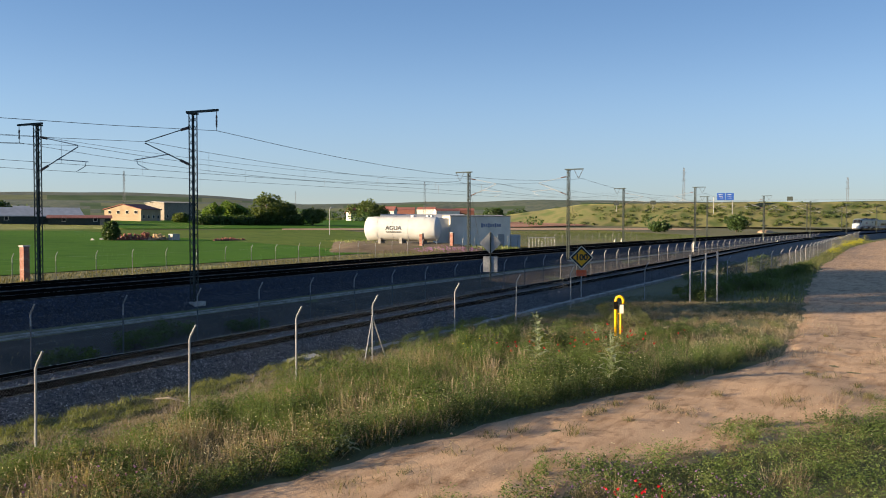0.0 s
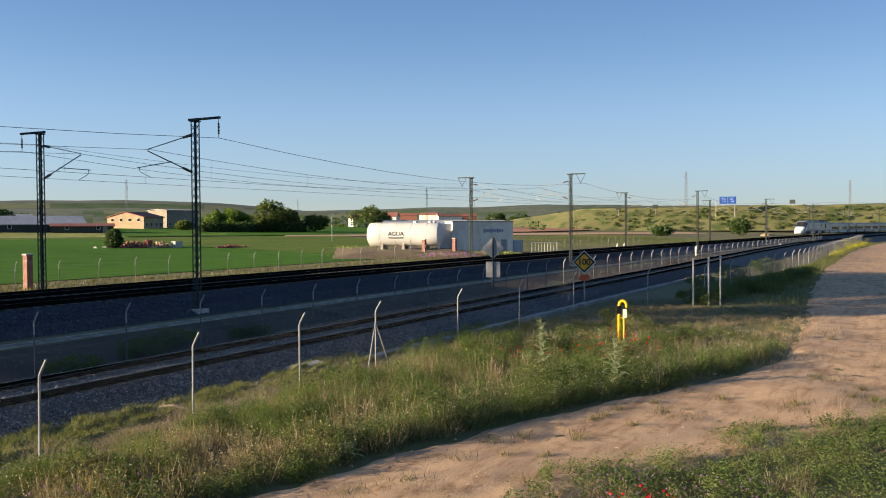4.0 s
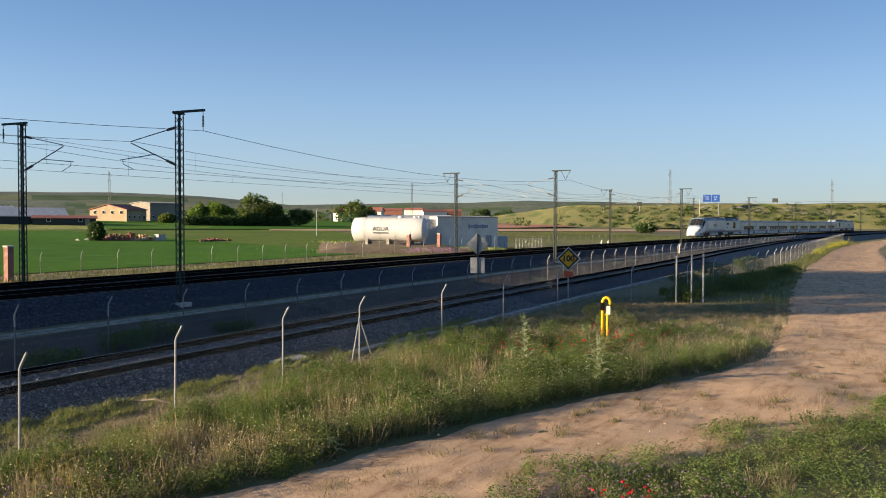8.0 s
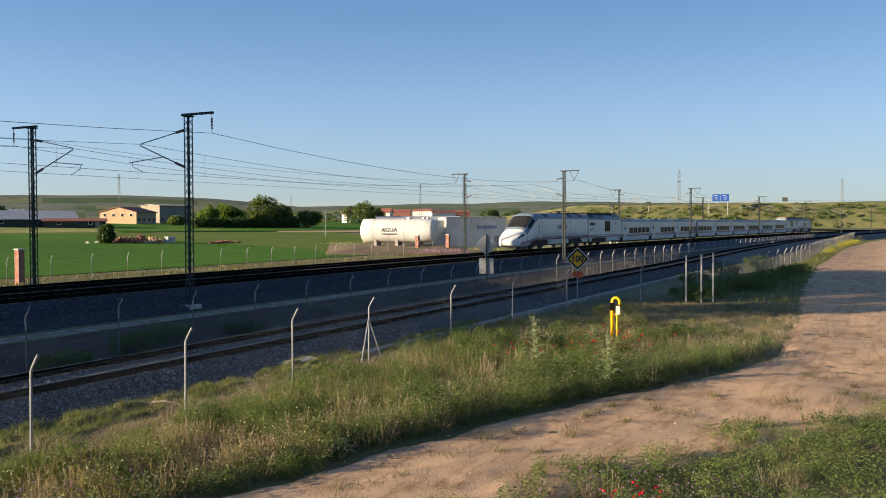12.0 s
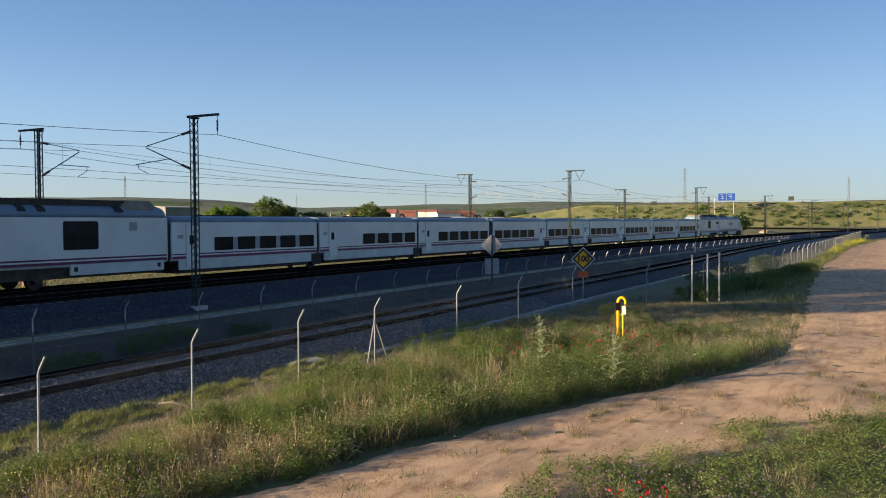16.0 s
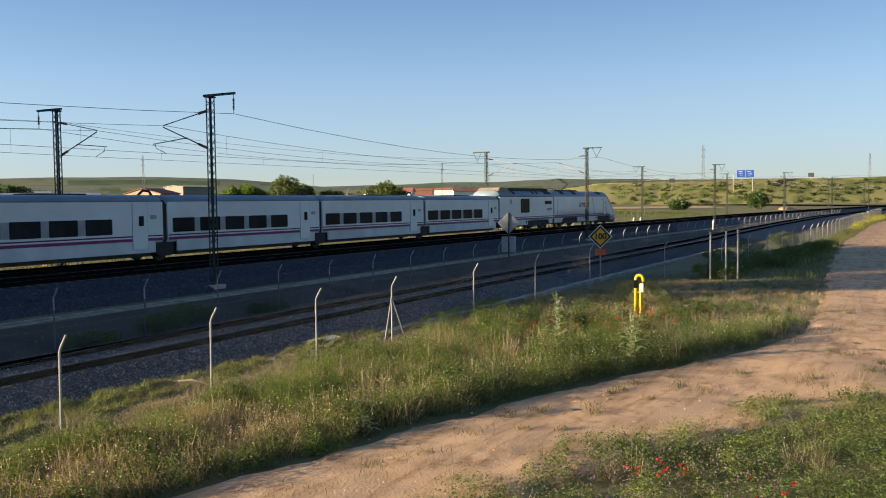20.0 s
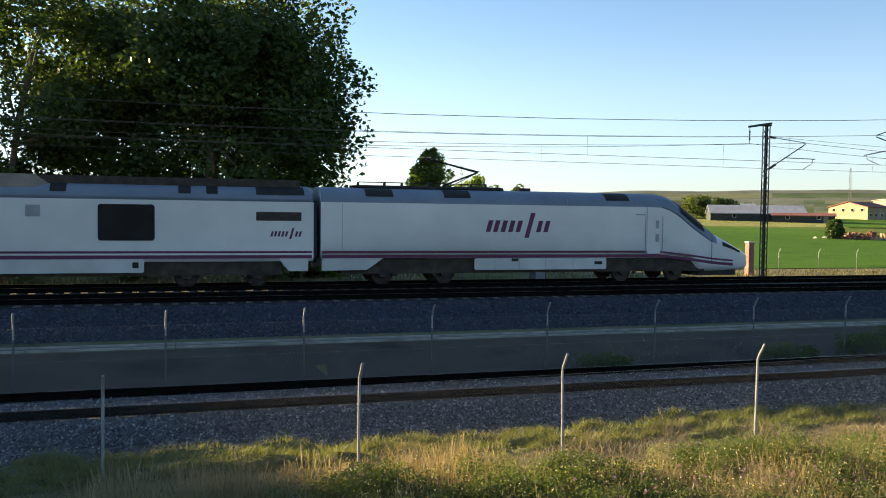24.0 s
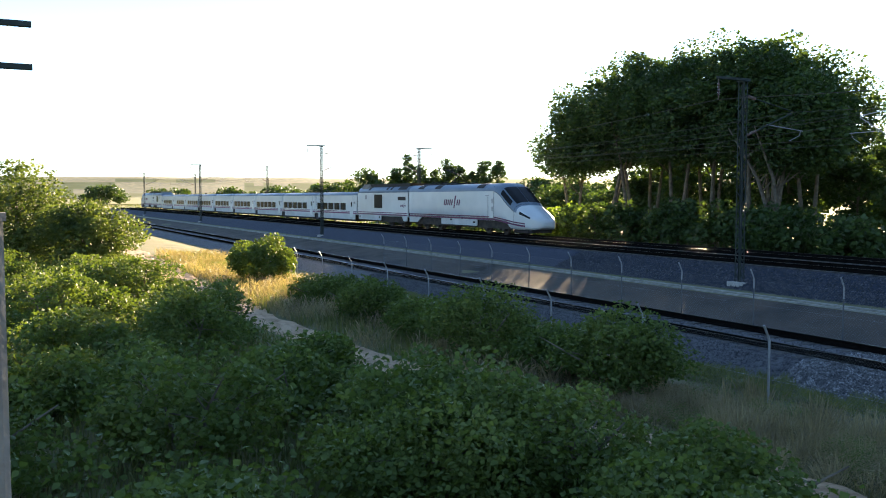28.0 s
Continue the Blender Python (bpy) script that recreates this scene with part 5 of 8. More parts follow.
def generator_car():
    """Joins the power car at its +x end."""
    t = thing("generator_car", "white train generator car with a large grille window and blue-grey roof", "train car", group="cars of the train")
    box_car(TECH_L, 3.95, 3.30, t)
    L = TECH_L / 2
    part("end_fairing", Geo().loft([[(-L + x, y, 3.34 + z * q) for y, z in ((-1.44, -0.02), (-1.3, 0.45), (-1.05, 1.0), (1.05, 1.0), (1.3, 0.45), (1.44, -0.02))] for x, q in ((0.16, 0.05), (0.45, 0.45), (0.95, 0.84), (2.45, 0.84), (2.75, 0.62), (2.9, 0.5))]), M["fairing"], t, "dusty raised fairing")
    part("roof_deck", Geo().rbox((0.9, 0, 3.93), (9.6, 2.0, 0.14), 0.3, 0), M["grime"], t, "dark sooty roof deck")
    for s in (-1, 1):
        panel(t, "grille_window", -L + 5.59, 2.45, 1.98, 1.35, M["glass"], s, 0.1, t=0.02, label="large dark grille window")
        panel(t, "vent", -L + 2.43, 2.85, 0.49, 0.42, M["grey"], s, 0.03)
        panel(t, "long_vent", L - 1.49, 2.73, 1.74, 0.34, M["grime"], s, 0.02, label="dark grey louvre")
        emblem(t, L - 1.2, 2.05, 0.44, s)
        strip(t, "stripe", 0.2, TECH_L - 0.2, 1.10, 1.23, M["purple"], TECH_L, s, 1, False)
        strip(t, "stripe", 0.2, TECH_L - 0.2, 1.30, 1.385, M["purple"], TECH_L, s, 1, False)
        part("skirt", Geo().rbox((-L + 3.3, s * 1.42, 0.83), (5.8, 0.09, 0.5), 0.05, 1), M["skirt"], t)
        part("skirt", Geo().plate([(L - 0.35, s * 1.37, 1.1), (L - 0.35, s * 1.37, 0.6), (L - 1.1, s * 1.37, 0.6), (L - 1.5, s * 1.37, 1.1)], (0, s * 0.09, 0)), M["skirt"], t)
        for x in (-L + 0.75, -L + 5.9):
            panel(t, "skirt_vent", x, 0.86, 0.22, 0.22, M["black"], s, 0.02, 1.465)
        for x, w in ((L - 1.43, 1.85), (L - 9.4, 0.55), (L - 5.0, 0.45), (L - 4.0, 0.42)):
            part("roof_grille", roof_patch(x - w / 2, x + w / 2, 3.95, 3.30, s), M["black"], t, "dark roof louvre")
    part("underframe", Geo().box((-0.5, 0, 0.75), (11, 2.5, 0.6)), M["grime"], t)
    bogie(t, L - 3.6)
    return t


def line_pose(s):
    """The pose of a car whose middle stands at s along the line, which leads to +x."""
    p = on_line(s, TRAIN_U, 0)
    return Matrix.Translation(p) @ pose(0, 0, 0, 0, 0, heading(s))


front = power_car(False)
back = power_car(True)
gen_a = generator_car()
gen_b = copy_thing(gen_a, Matrix())
coach_a = coach()
coaches = [coach_a, coach(4)] + [copy_thing(coach_a, Matrix()) for _ in range(7)]
CARS = [(front, HEAD_L / 2, 180), (gen_a, HEAD_L + TECH_L / 2, 180)]
s = HEAD_L + TECH_L
for k, c in enumerate(coaches):
    CARS.append((c, s + COACH_L / 2, 180 if k < 3 else 0))
    s += COACH_L + (0.55 if k == 2 else 0)
part("long_gangway", Geo().rbox((-COACH_L / 2 - 0.275, 0, 2.03), (0.57, 2.74, 2.21), 0.2, 0), M["black"], coaches[3], "longer black folded gangway")
CARS += [(gen_b, s + TECH_L / 2, 0), (back, s + TECH_L + HEAD_L / 2, 0)]


def nose_at(t):
    """Where the train's front is along the line at t seconds."""
    slip = float(np.interp(t, [15.0, 16.0, 17.0, 18.0, 19.0, 20.0, 21.2, 22.5], [0.0, 0.18, 0.62, 1.03, 1.38, 1.68, 1.94, 2.1]))
    return 30.5 - (20.8 * (t - 14.5) - 0.025 * (t * t - 14.5 * 14.5)) - slip


def motions():
    for car, back_by, turn in CARS:
        walk(car, [(t, line_pose(nose_at(t) + back_by) @ pose(0, 0, 0, 0, 0, turn)) for t in [0.5 * k for k in range(57)]])

# ---- trees and plants ----
def leaf_quads(rng, c, size, droop=0.0, slim=1.0):
    """One bent leaf (two triangles) at each of the points c, turned at random."""
    n = len(c)
    d = rng.normal(size=(n, 3))
    d /= np.linalg.norm(d, axis=1)[:, None]
    d[:, 2] = d[:, 2] * 0.6 - droop
    e = np.cross(d, rng.normal(size=(n, 3)))
    e /= np.linalg.norm(e, axis=1)[:, None] + 1e-6
    s = (size * (0.6 + 0.8 * rng.random(n)))[:, None]
    v = np.stack([c - d * s * 0.6 * slim ** 0.5, c + e * s * 0.38 / slim ** 0.5, c + d * s * 0.6 * slim ** 0.5, c - e * s * 0.38 / slim ** 0.5], 1)
    v[:, 1:4:2, 2] += (s * 0.12)
    o = np.arange(n)[:, None] * 4
    return v.reshape(-1, 3), o + np.array([[0, 1, 2, 3]])


def clump_points(rng, centres, radii, per, shell=0.55):
    """Points inside blobs, most of them near the skin."""
    n = len(centres)
    k = np.repeat(np.arange(n), per)
    d = rng.normal(size=(len(k), 3))
    d /= np.linalg.norm(d, axis=1)[:, None]
    r = shell + (1.05 - shell) * rng.random(len(k)) ** 0.6
    return centres[k] + d * (radii[k] * r[:, None])


def crown_blobs(rng, count, centre, rad, blob, hollow=0.35, flat=0.0):
    """Blob centres through an ellipsoid's outer part, so that gaps stay between them."""
    d = rng.normal(size=(count, 3))
    d /= np.linalg.norm(d, axis=1)[:, None]
    r = hollow + (1 - hollow) * rng.random(count) ** 0.5
    c = np.array(centre) + d * np.array(rad) * r[:, None]
    if flat:
        c[:, 2] = np.maximum(c[:, 2], centre[2] - rad[2] * flat)
    return c, blob * (0.65 + 0.7 * rng.random((count, 1))) * np.array([[1, 1, 0.8]])


def tree(name, label, x, y, h, rad, low, seed, leaf, count=60, per=420, size=0.2, blob=1.6, trunk=0.35, stems=1, lean=0.0, material=None, group="trees", hollow=0.35, flat=0.75, cat="tree", taper=0.0):
    """Tapered trunk and limbs that reach into the crown, and a crown of single leaves."""
    rng = np.random.default_rng(seed)
    z0 = ground_z(x, y)
    t = thing(name, label, cat, Matrix.Translation((x, y, z0)), group)
    cz = (h + low) / 2
    cen, br = crown_blobs(rng, count, (lean, 0, cz), (rad, rad * 0.85, (h - low) / 2 - blob * 0.5), blob, hollow, flat)
    slim = 1 - taper * np.clip((cen[:, 2:] - low) / (h - low), 0, 1)
    cen[:, :2] *= slim
    br = br * (0.35 + 0.65 * slim) if taper else br
    g = Geo()
    for s in range(stems):
        bx, by = (0, 0) if stems == 1 else (rng.normal() * rad * 0.16, rng.normal() * rad * 0.16)
        top = Vector((lean + bx * 3, by * 3, h * 0.72))
        pts = [Vector((bx, by, -0.3)), Vector((bx + rng.normal() * 0.15, by, h * 0.2)), Vector((bx * 1.8, by * 1.6, h * 0.45)), top]
        g.tube(pts, [trunk / stems ** 0.4 * a for a in (1.15, 0.85, 0.6, 0.2)], 8)
        for k in range(max(4, 12 // stems)):
            c = cen[rng.integers(len(cen))]
            a = 0.25 + 0.55 * rng.random()
            p = pts[1].lerp(pts[2], a / 0.5) if a < 0.5 else pts[2].lerp(top, (a - 0.5) / 0.5)
            q = Vector(c)
            m = p.lerp(q, 0.5) + Vector((0, 0, -0.25 + 0.5 * rng.random()))
            g.tube([p, m, q], [trunk * 0.30 / stems ** 0.3, trunk * 0.18 / stems ** 0.3, trunk * 0.05], 5)
    part("trunk", g, M["bark"], t, "", True)
    v, f = leaf_quads(rng, clump_points(rng, cen, br, per), size)
    part("crown", big_mesh("crown", v, f, material or leaf), None, t)
    return t


# tall trees behind the line
tree("tall_tree", "tall dense dark green broad-leaved tree behind the line", 2.2, 62, 22.5, 9.6, 1.8, 11, M["leaf"], 130, 330, 0.34, 2.1, 0.5, hollow=0.25)
tree("tall_tree", "tall broad-leaved tree with bare limbs showing in gaps", -11.5, 61, 21.8, 8.8, 3.0, 12, M["leaf"], 92, 300, 0.29, 1.7, 0.42, stems=4, hollow=0.42)
tree("tall_tree", "tall broad-leaved tree standing close among the others", 6.2, 66, 21, 6.0, 2.0, 13, M["leaf"], 70, 460, 0.28, 1.8, 0.4)
tree("tall_tree", "slender tall tree filling the gap between its neighbours", -4.5, 66, 21, 6.0, 2.0, 16, M["leaf"], 66, 420, 0.28, 1.8, 0.4)
tree("round_tree", "round-topped dark green tree behind the line", -38.5, 87, 20.4, 8.4, 0.8, 14, M["leaf"], 110, 260, 0.36, 1.9, 0.4)
tree("round_tree", "smaller round tree beside its neighbour", -31.5, 90, 18.5, 6.4, 1.0, 15, M["leaf"], 70, 260, 0.36, 1.8, 0.35)
for k, (x, y, h, r) in enumerate(((-64.4, 47.0, 13.2, 4.0), (-61.2, 47.5, 15.6, 4.6), (-57.2, 48, 16.5, 5.0), (-52.5, 48, 16.5, 5.0), (-48, 47.5, 16.0, 4.8), (-44, 47, 15.2, 4.6), (-41.5, 46.8, 14.0, 4.2), (-39.8, 46.6, 12.2, 3.3), (-60.5, 52, 16.2, 5.0), (-54.5, 53, 17.0, 5.4), (-47.5, 53, 16.4, 5.2), (-42.8, 51.5, 14.8, 4.4))):
    tree("grove_tree", "grove tree with a bare trunk and a wide domed crown", x, y, h, r, 4.9, 30 + k, M["leaf"], 84, 200, 0.25, 1.35, 0.24, stems=2, hollow=0.3, flat=0.6, group="grove trees")
tree("young_tree", "young pale green tree at the edge of the field", 18.2, 62, 9.2, 3.5, 0.2, 43, M["leaf_young"], 190, 130, 0.20, 0.7, 0.14, hollow=0.15, flat=1, taper=0.72)
tree("young_tree", "young pale green tree at the edge of the field", 21.6, 62, 7.4, 3.3, 0.2, 44, M["leaf_young"], 170, 130, 0.20, 0.7, 0.13, hollow=0.15, flat=1, taper=0.66)
for k, (x, y, h, r) in enumerate(((-31, 54, 4.0, 2.6), (-24, 56, 3.4, 2.6), (-17, 54, 3.2, 2.6), (-9, 53, 3.0, 2.4), (-2, 54, 2.6, 2.2), (6, 54, 2.6, 2.2), (20, 59.5, 2.6, 2.4), (24, 61, 2.6, 2.0), (9, 56, 2.0, 2.0), (-21, 66, 7.5, 3.4), (-15, 68, 8.4, 3.8), (-9, 67, 7.6, 3.6), (-3, 69, 7.5, 3.6), (3, 68, 6.8, 3.4), (8, 67, 4.5, 2.8), (-27, 68, 6.0, 3.2),
                                   (-34, 44.5, 3.4, 2.6), (-38.5, 44.0, 4.2, 2.8), (-43, 44.2, 3.8, 2.8), (-48, 44.0, 4.4, 3.0), (-53, 44.0, 3.8, 2.8), (-58, 44.2, 4.2, 3.0), (-63, 44.0, 3.6, 2.8), (-68, 44.4, 3.2, 2.8), (-75, 45, 3.4, 3.0), (-83, 45, 3.0, 3.0), (-92, 46, 3.6, 3.4), (-102, 47, 3.4, 3.4), (-40, 60, 5.5, 3.2), (-46, 61, 9.4, 3.8), (-52, 60, 9.6, 3.8), (-58, 61, 9.8, 3.8), (-64, 60, 9.6, 3.6), (-70, 60, 8.6, 3.6), (-77, 60, 5.4, 3.4), (-85, 60, 5.6, 3.6),
                                   (-32, 80, 4.8, 3.4), (-40, 78, 5.4, 3.4), (-46, 80, 4.6, 3.2), (-52, 76, 6.0, 3.6), (-19, 78, 4.0, 3.2), (-29.5, 60, 4.6, 2.6), (-36, 62, 5.2, 2.8), (-44, 66.5, 9.6, 4.0), (-50, 67, 10.4, 4.2), (-56, 66.5, 10.6, 4.2), (-62, 67, 10.4, 4.2), (-68, 66.5, 9.8, 4.0), (-74, 66, 8.6, 3.8))):
    tree("low_tree", "low bushy tree along the far side of the line", x, y, h, r, 0.0, 50 + k, M["leaf_pale"] if k in (2, 3, 6, 7, 8, 22) else M["leaf"], 40, 170 if 27 < k < 36 or 8 < k < 16 or k > 42 else 75, 0.32, 0.9, 0.14, group="low trees", hollow=0.2, flat=1)
for k in range(9):
    a = radians(58.9 + 0.85 * k)
    tree("poplar", "slender poplar in a far row", -250 * math.sin(a), 250 * math.cos(a), 13.5 + 2.2 * math.sin(k * 2.1), 2.0, 1.0, 70 + k, M["leaf"], 26, 110, 0.55, 1.3, 0.25, group="poplar row")
for k, (az, d, h, r) in enumerate(((67.4, 240, 11, 7), (70, 260, 8, 8), (73, 280, 7, 8), (76, 300, 7, 9), (80, 320, 8, 10), (84, 330, 8, 10), (56, 230, 8, 8), (53, 240, 8, 8))):
    a = radians(az)
    tree("far_tree", "dark tree on the far side of the plain", -d * math.sin(a), d * math.cos(a), h, r, 0.3, 90 + k, M["leaf"], 30, 120, 0.7, 2.0, 0.3, group="far trees")
for k, (az, d, h, r) in enumerate(((-47.7, 290, 7.5, 3.2), (-48.6, 300, 8.0, 4.5), (-49.2, 300, 7.0, 5), (-51.0, 290, 11.5, 5.5), (-52.0, 300, 9, 5), (-54.0, 300, 6.5, 4), (-45.7, 310, 3.0, 1.5), (-57.6, 420, 10.5, 6), (-56.9, 430, 9, 6), (-58.4, 440, 8, 5), (-33.5, 290, 8, 5),
                                   (-35.0, 300, 7, 5), (-66, 520, 9, 7), (-67.5, 540, 8, 8), (-69, 520, 7, 7), (-70.2, 480, 9, 6), (-30.0, 420, 7, 9), (-27.0, 420, 7.5, 9), (-24, 430, 8, 10), (-21.6, 300, 11, 8), (-19.6, 300, 10.5, 8), (-41.6, 148, 3.2, 0.8), (-81.3, 330, 6.2, 3.6), (-76.6, 300, 3.4, 2.6))):
    a = radians(az)
    tree("far_tree", "dark tree on the far side of the plain", -d * math.sin(a), d * math.cos(a), h, r, 0.2 if d > 200 else -0.7, 120 + k, M["leaf_pale"] if k < 3 else M["leaf_bush"] if k < 11 else M["leaf"], 30, 85 if d > 200 else 220, 0.7 if d > 200 else 0.3, 1.7 if d > 200 else 0.8, 0.3, group="far trees")
# dark hedge before the farm
rng = np.random.default_rng(7)
c = np.stack([np.linspace(203, 238, 70), 191 + np.linspace(0, -14, 70) + rng.normal(size=70), 1.6 + 1.6 * rng.random(70)], -1)
v, f = leaf_quads(rng, clump_points(rng, c, np.full((70, 3), 2.0), 150), 0.6)
tagged(new("hedge", big_mesh("hedge", v, f, M["leaf"])), "dark clipped hedge before the farm buildings", "hedge")
# shrubs on the motorway bank
c = []
for k in range(420):
    y = -150 + 300 * rng.random()
    xx = float(np.interp(y, [-260, -60, 25, 70, 140, 230, 380], [520, 475, 455, 445, 440, 470, 560]))
    q = rng.random()
    c.append((xx - 24 + 22 * q, y, 1.0 + 11 * q * (1 - max(0, (y - 60) / 500))))
c = np.array(c)
v, f = leaf_quads(rng, clump_points(rng, c, np.array([[2.2, 2.2, 1.2]]) * (0.35 + 0.9 * rng.random((420, 1)) ** 2), 70), 0.55)
tagged(new("bank_shrubs", big_mesh("bank_shrubs", v, f, M["leaf_bush"])), "scattered shrubs on the grassy embankment", "shrubs", kind="stuff")


def shrub(label, x, y, h, r, seed, leaf, per=240, count=46, size=0.075, blob=0.4):
    return tree("shrub", label, x, y, h, r, 0.0, seed, leaf, count, per, size, blob, 0.06, stems=3, group="shrubs by the dirt road", hollow=0.5, flat=0.95, cat="shrub")


shrub("round dark green shrub beside the fence", -38.7, 10.6, 2.25, 1.75, 201, M["bramble"], 260, 60, 0.10)
shrub("dark green shrub beside the fence", -17.8, 10.0, 1.85, 1.35, 202, M["bramble"])
shrub("dark green shrub beside the fence", -13.2, 10.7, 1.7, 1.3, 203, M["bramble"])
shrub("dark green shrub beside the fence", -15.5, 10.6, 1.1, 1.1, 204, M["bramble"])
shrub("low shrub beside the fence", -24.9, 10.2, 1.35, 1.2, 205, M["bramble"])
shrub("low shrub beside the fence", -21.5, 10.4, 1.0, 1.2, 206, M["bramble"])
shrub("low shrub beside the fence", -29.5, 10.4, 1.1, 1.3, 207, M["bramble"])
for k, (x, y, h, r) in enumerate(((-8.8, 6.0, 1.5, 1.5), (-7.0, 6.9, 1.2, 1.1), (-10.6, 5.4, 1.35, 1.3), (-6.2, 5.6, 1.25, 1.1), (-9.2, 4.4, 1.5, 1.4))):
    shrub("dense leafy bramble bush beside the dirt road", x, y, h, r, 210 + k, M["bramble"], 200, 56, 0.07)
tree("low_tree", "low dark tree at the end of the bramble bank", -52, 1.0, 6.0, 3.2, 0.0, 230, M["leaf_bush"], 60, 260, 0.16, 1.1, 0.15, group="low trees")
tree("low_tree", "bushy yellow-green tree at the end of the bramble bank", -48, 4.0, 3.6, 3.0, 0.0, 231, M["leaf_bush"], 60, 240, 0.15, 0.9, 0.12, group="low trees")


def area_points(rng, n, x0, x1, lo, hi):
    """Even points between two curves of y over x."""
    x = x0 + (x1 - x0) * rng.random(n)
    a, b = lo(x), hi(x)
    y = a + (b - a) * rng.random(n)
    return x[b > a], y[b > a]


def patchy(x, y, scale, seed):
    return np.array([noise.noise((a * scale, b * scale, seed)) for a, b in zip(x, y)])


def blades(name, x, y, hmin, hmax, width, material, label, seed, lean=0.35, z=None, category="grass", tufts=0.0, heads=0.0):
    """Bent tapering grass blades, or stems with a seed head."""
    rng = np.random.default_rng(seed)
    n = len(x)
    z = ground_np(x, y) if z is None else z
    base = np.stack([x, y, z - 0.02], -1)
    h = hmin + (hmax - hmin) * rng.random(n) ** 1.5
    if tufts:
        h *= np.clip(0.85 + 1.3 * patchy(x, y, tufts, 8.0), 0.25, 1.7) * np.interp(x, [-20, 2, 12, 20], [0.75, 0.7, 0.8, 1.0])
    th = rng.random(n) * 2 * np.pi
    d = np.stack([np.cos(th), np.sin(th), 0 * th], -1)
    a = rng.random(n) * 2 * np.pi
    w = np.stack([np.cos(a), np.sin(a), 0 * a], -1) * (width * (0.6 + 0.8 * rng.random(n)))[:, None]
    up = np.array([0, 0, 1.0])
    far = (h * lean * (0.4 + rng.random(n)))[:, None] * d
    mid = base + up * (h * 0.55)[:, None] + far * 0.3
    tip = base + up * (h * (0.85 + 0.15 * rng.random(n)))[:, None] + far
    if heads:
        neck, ear = mid * 0.55 + tip * 0.45, mid * 0.25 + tip * 0.75
        e = w * heads * (0.5 + rng.random((n, 1)))
        v = np.stack([base - w, base + w, neck - w * 0.7, neck + w * 0.7, ear - e, ear + e, tip], 1).reshape(-1, 3)
        o, q4 = np.arange(n)[:, None] * 7, ((0, 1, 3), (0, 3, 2), (2, 3, 5), (2, 5, 4), (4, 5, 6))
    else:
        v = np.stack([base - w, base + w, mid - w * 0.8, mid + w * 0.8, tip], 1).reshape(-1, 3)
        o, q4 = np.arange(n)[:, None] * 5, ((0, 1, 3), (0, 3, 2), (2, 3, 4))
    f = np.concatenate([o + np.array([q]) for q in q4])
    return tagged(new(name, big_mesh(name, v, f, material)), label, category, kind="stuff")


road_lo = lambda x: np.interp(x, rx, [p[1] - p[2] for p in ROAD])
road_hi = lambda x: np.interp(x, rx, [p[1] + p[2] for p in ROAD])
verge_hi = lambda x: np.interp(x, [-60, -5, 8, 14, 20, 30, 50, 200], [13.2, 12.4, 12.4, 12.7, 13.1, 13.9, 14.0, 13.8]) + bend_np(x)
verge_far = lambda x: np.interp(x, [46, 60, 75, 100, 210], [9.6, 8.2, 7.5, 7.2, 6.4])
rng = np.random.default_rng(77)


def ragged(x):
    """How far the plants stop short of the road, or lean over it."""
    return np.array([0.02 + 0.45 * noise.noise((a * 0.55, 3.3, 0)) + 0.3 * noise.noise((a * 1.9, 8.1, 0)) for a in x])


def verge(n, x0, x1, lo=0.0, hi=0.0):
    return area_points(rng, n, x0, x1, lambda x: road_hi(x) + lo + ragged(x), lambda x: verge_hi(x) - hi)


def clumps(name, x, y, h, r, n, material, label, seed, width=0.004, heads=0.0, category="weeds", z=None):
    """Plants of n blades each, which spread from their foot into a dome; heads thickens the tips into ears."""
    q = np.random.default_rng(seed)
    k = np.repeat(np.arange(len(x)), n)
    m = len(k)
    th, a, out = q.random(m) * 6.283, q.random(m) * 6.283, np.sqrt(q.random(m))
    d = np.stack([np.cos(th), np.sin(th), 0 * th], -1)
    z = ground_np(x, y) if z is None else z
    base = np.stack([x, y, z - 0.02], -1)[k] + d * (r[k] * 0.55 * out)[:, None]
    tall = h[k] * (1 - 0.5 * out ** 2) * (0.6 + 0.55 * q.random(m))
    lean = d * (r[k] * out * 0.75)[:, None] + q.normal(size=(m, 3)) * (0.12 * h[k])[:, None] * np.array([1, 1, 0])
    w = np.stack([np.cos(a), np.sin(a), 0 * a], -1) * (width * (0.6 + 0.8 * q.random(m)))[:, None]
    up = np.array([0, 0, 1.0])
    mid, tip = base + up * (tall * 0.55)[:, None] + lean * 0.35, base + up * tall[:, None] + lean
    if heads:
        ear = mid * 0.28 + tip * 0.72
        e = w * heads * (0.5 + q.random((m, 1)))
        v, faces = np.stack([base - w, base + w, ear - e, ear + e, tip], 1).reshape(-1, 3), ((0, 1, 3), (0, 3, 2), (2, 3, 4))
    else:
        v, faces = np.stack([base - w, base + w, mid - w * 0.8, mid + w * 0.8, tip], 1).reshape(-1, 3), ((0, 1, 3), (0, 3, 2), (2, 3, 4))
    o = np.arange(m)[:, None] * 5
    return tagged(new(name, big_mesh(name, v, np.concatenate([o + np.array([c]) for c in faces]), material)), label, category, kind="stuff")


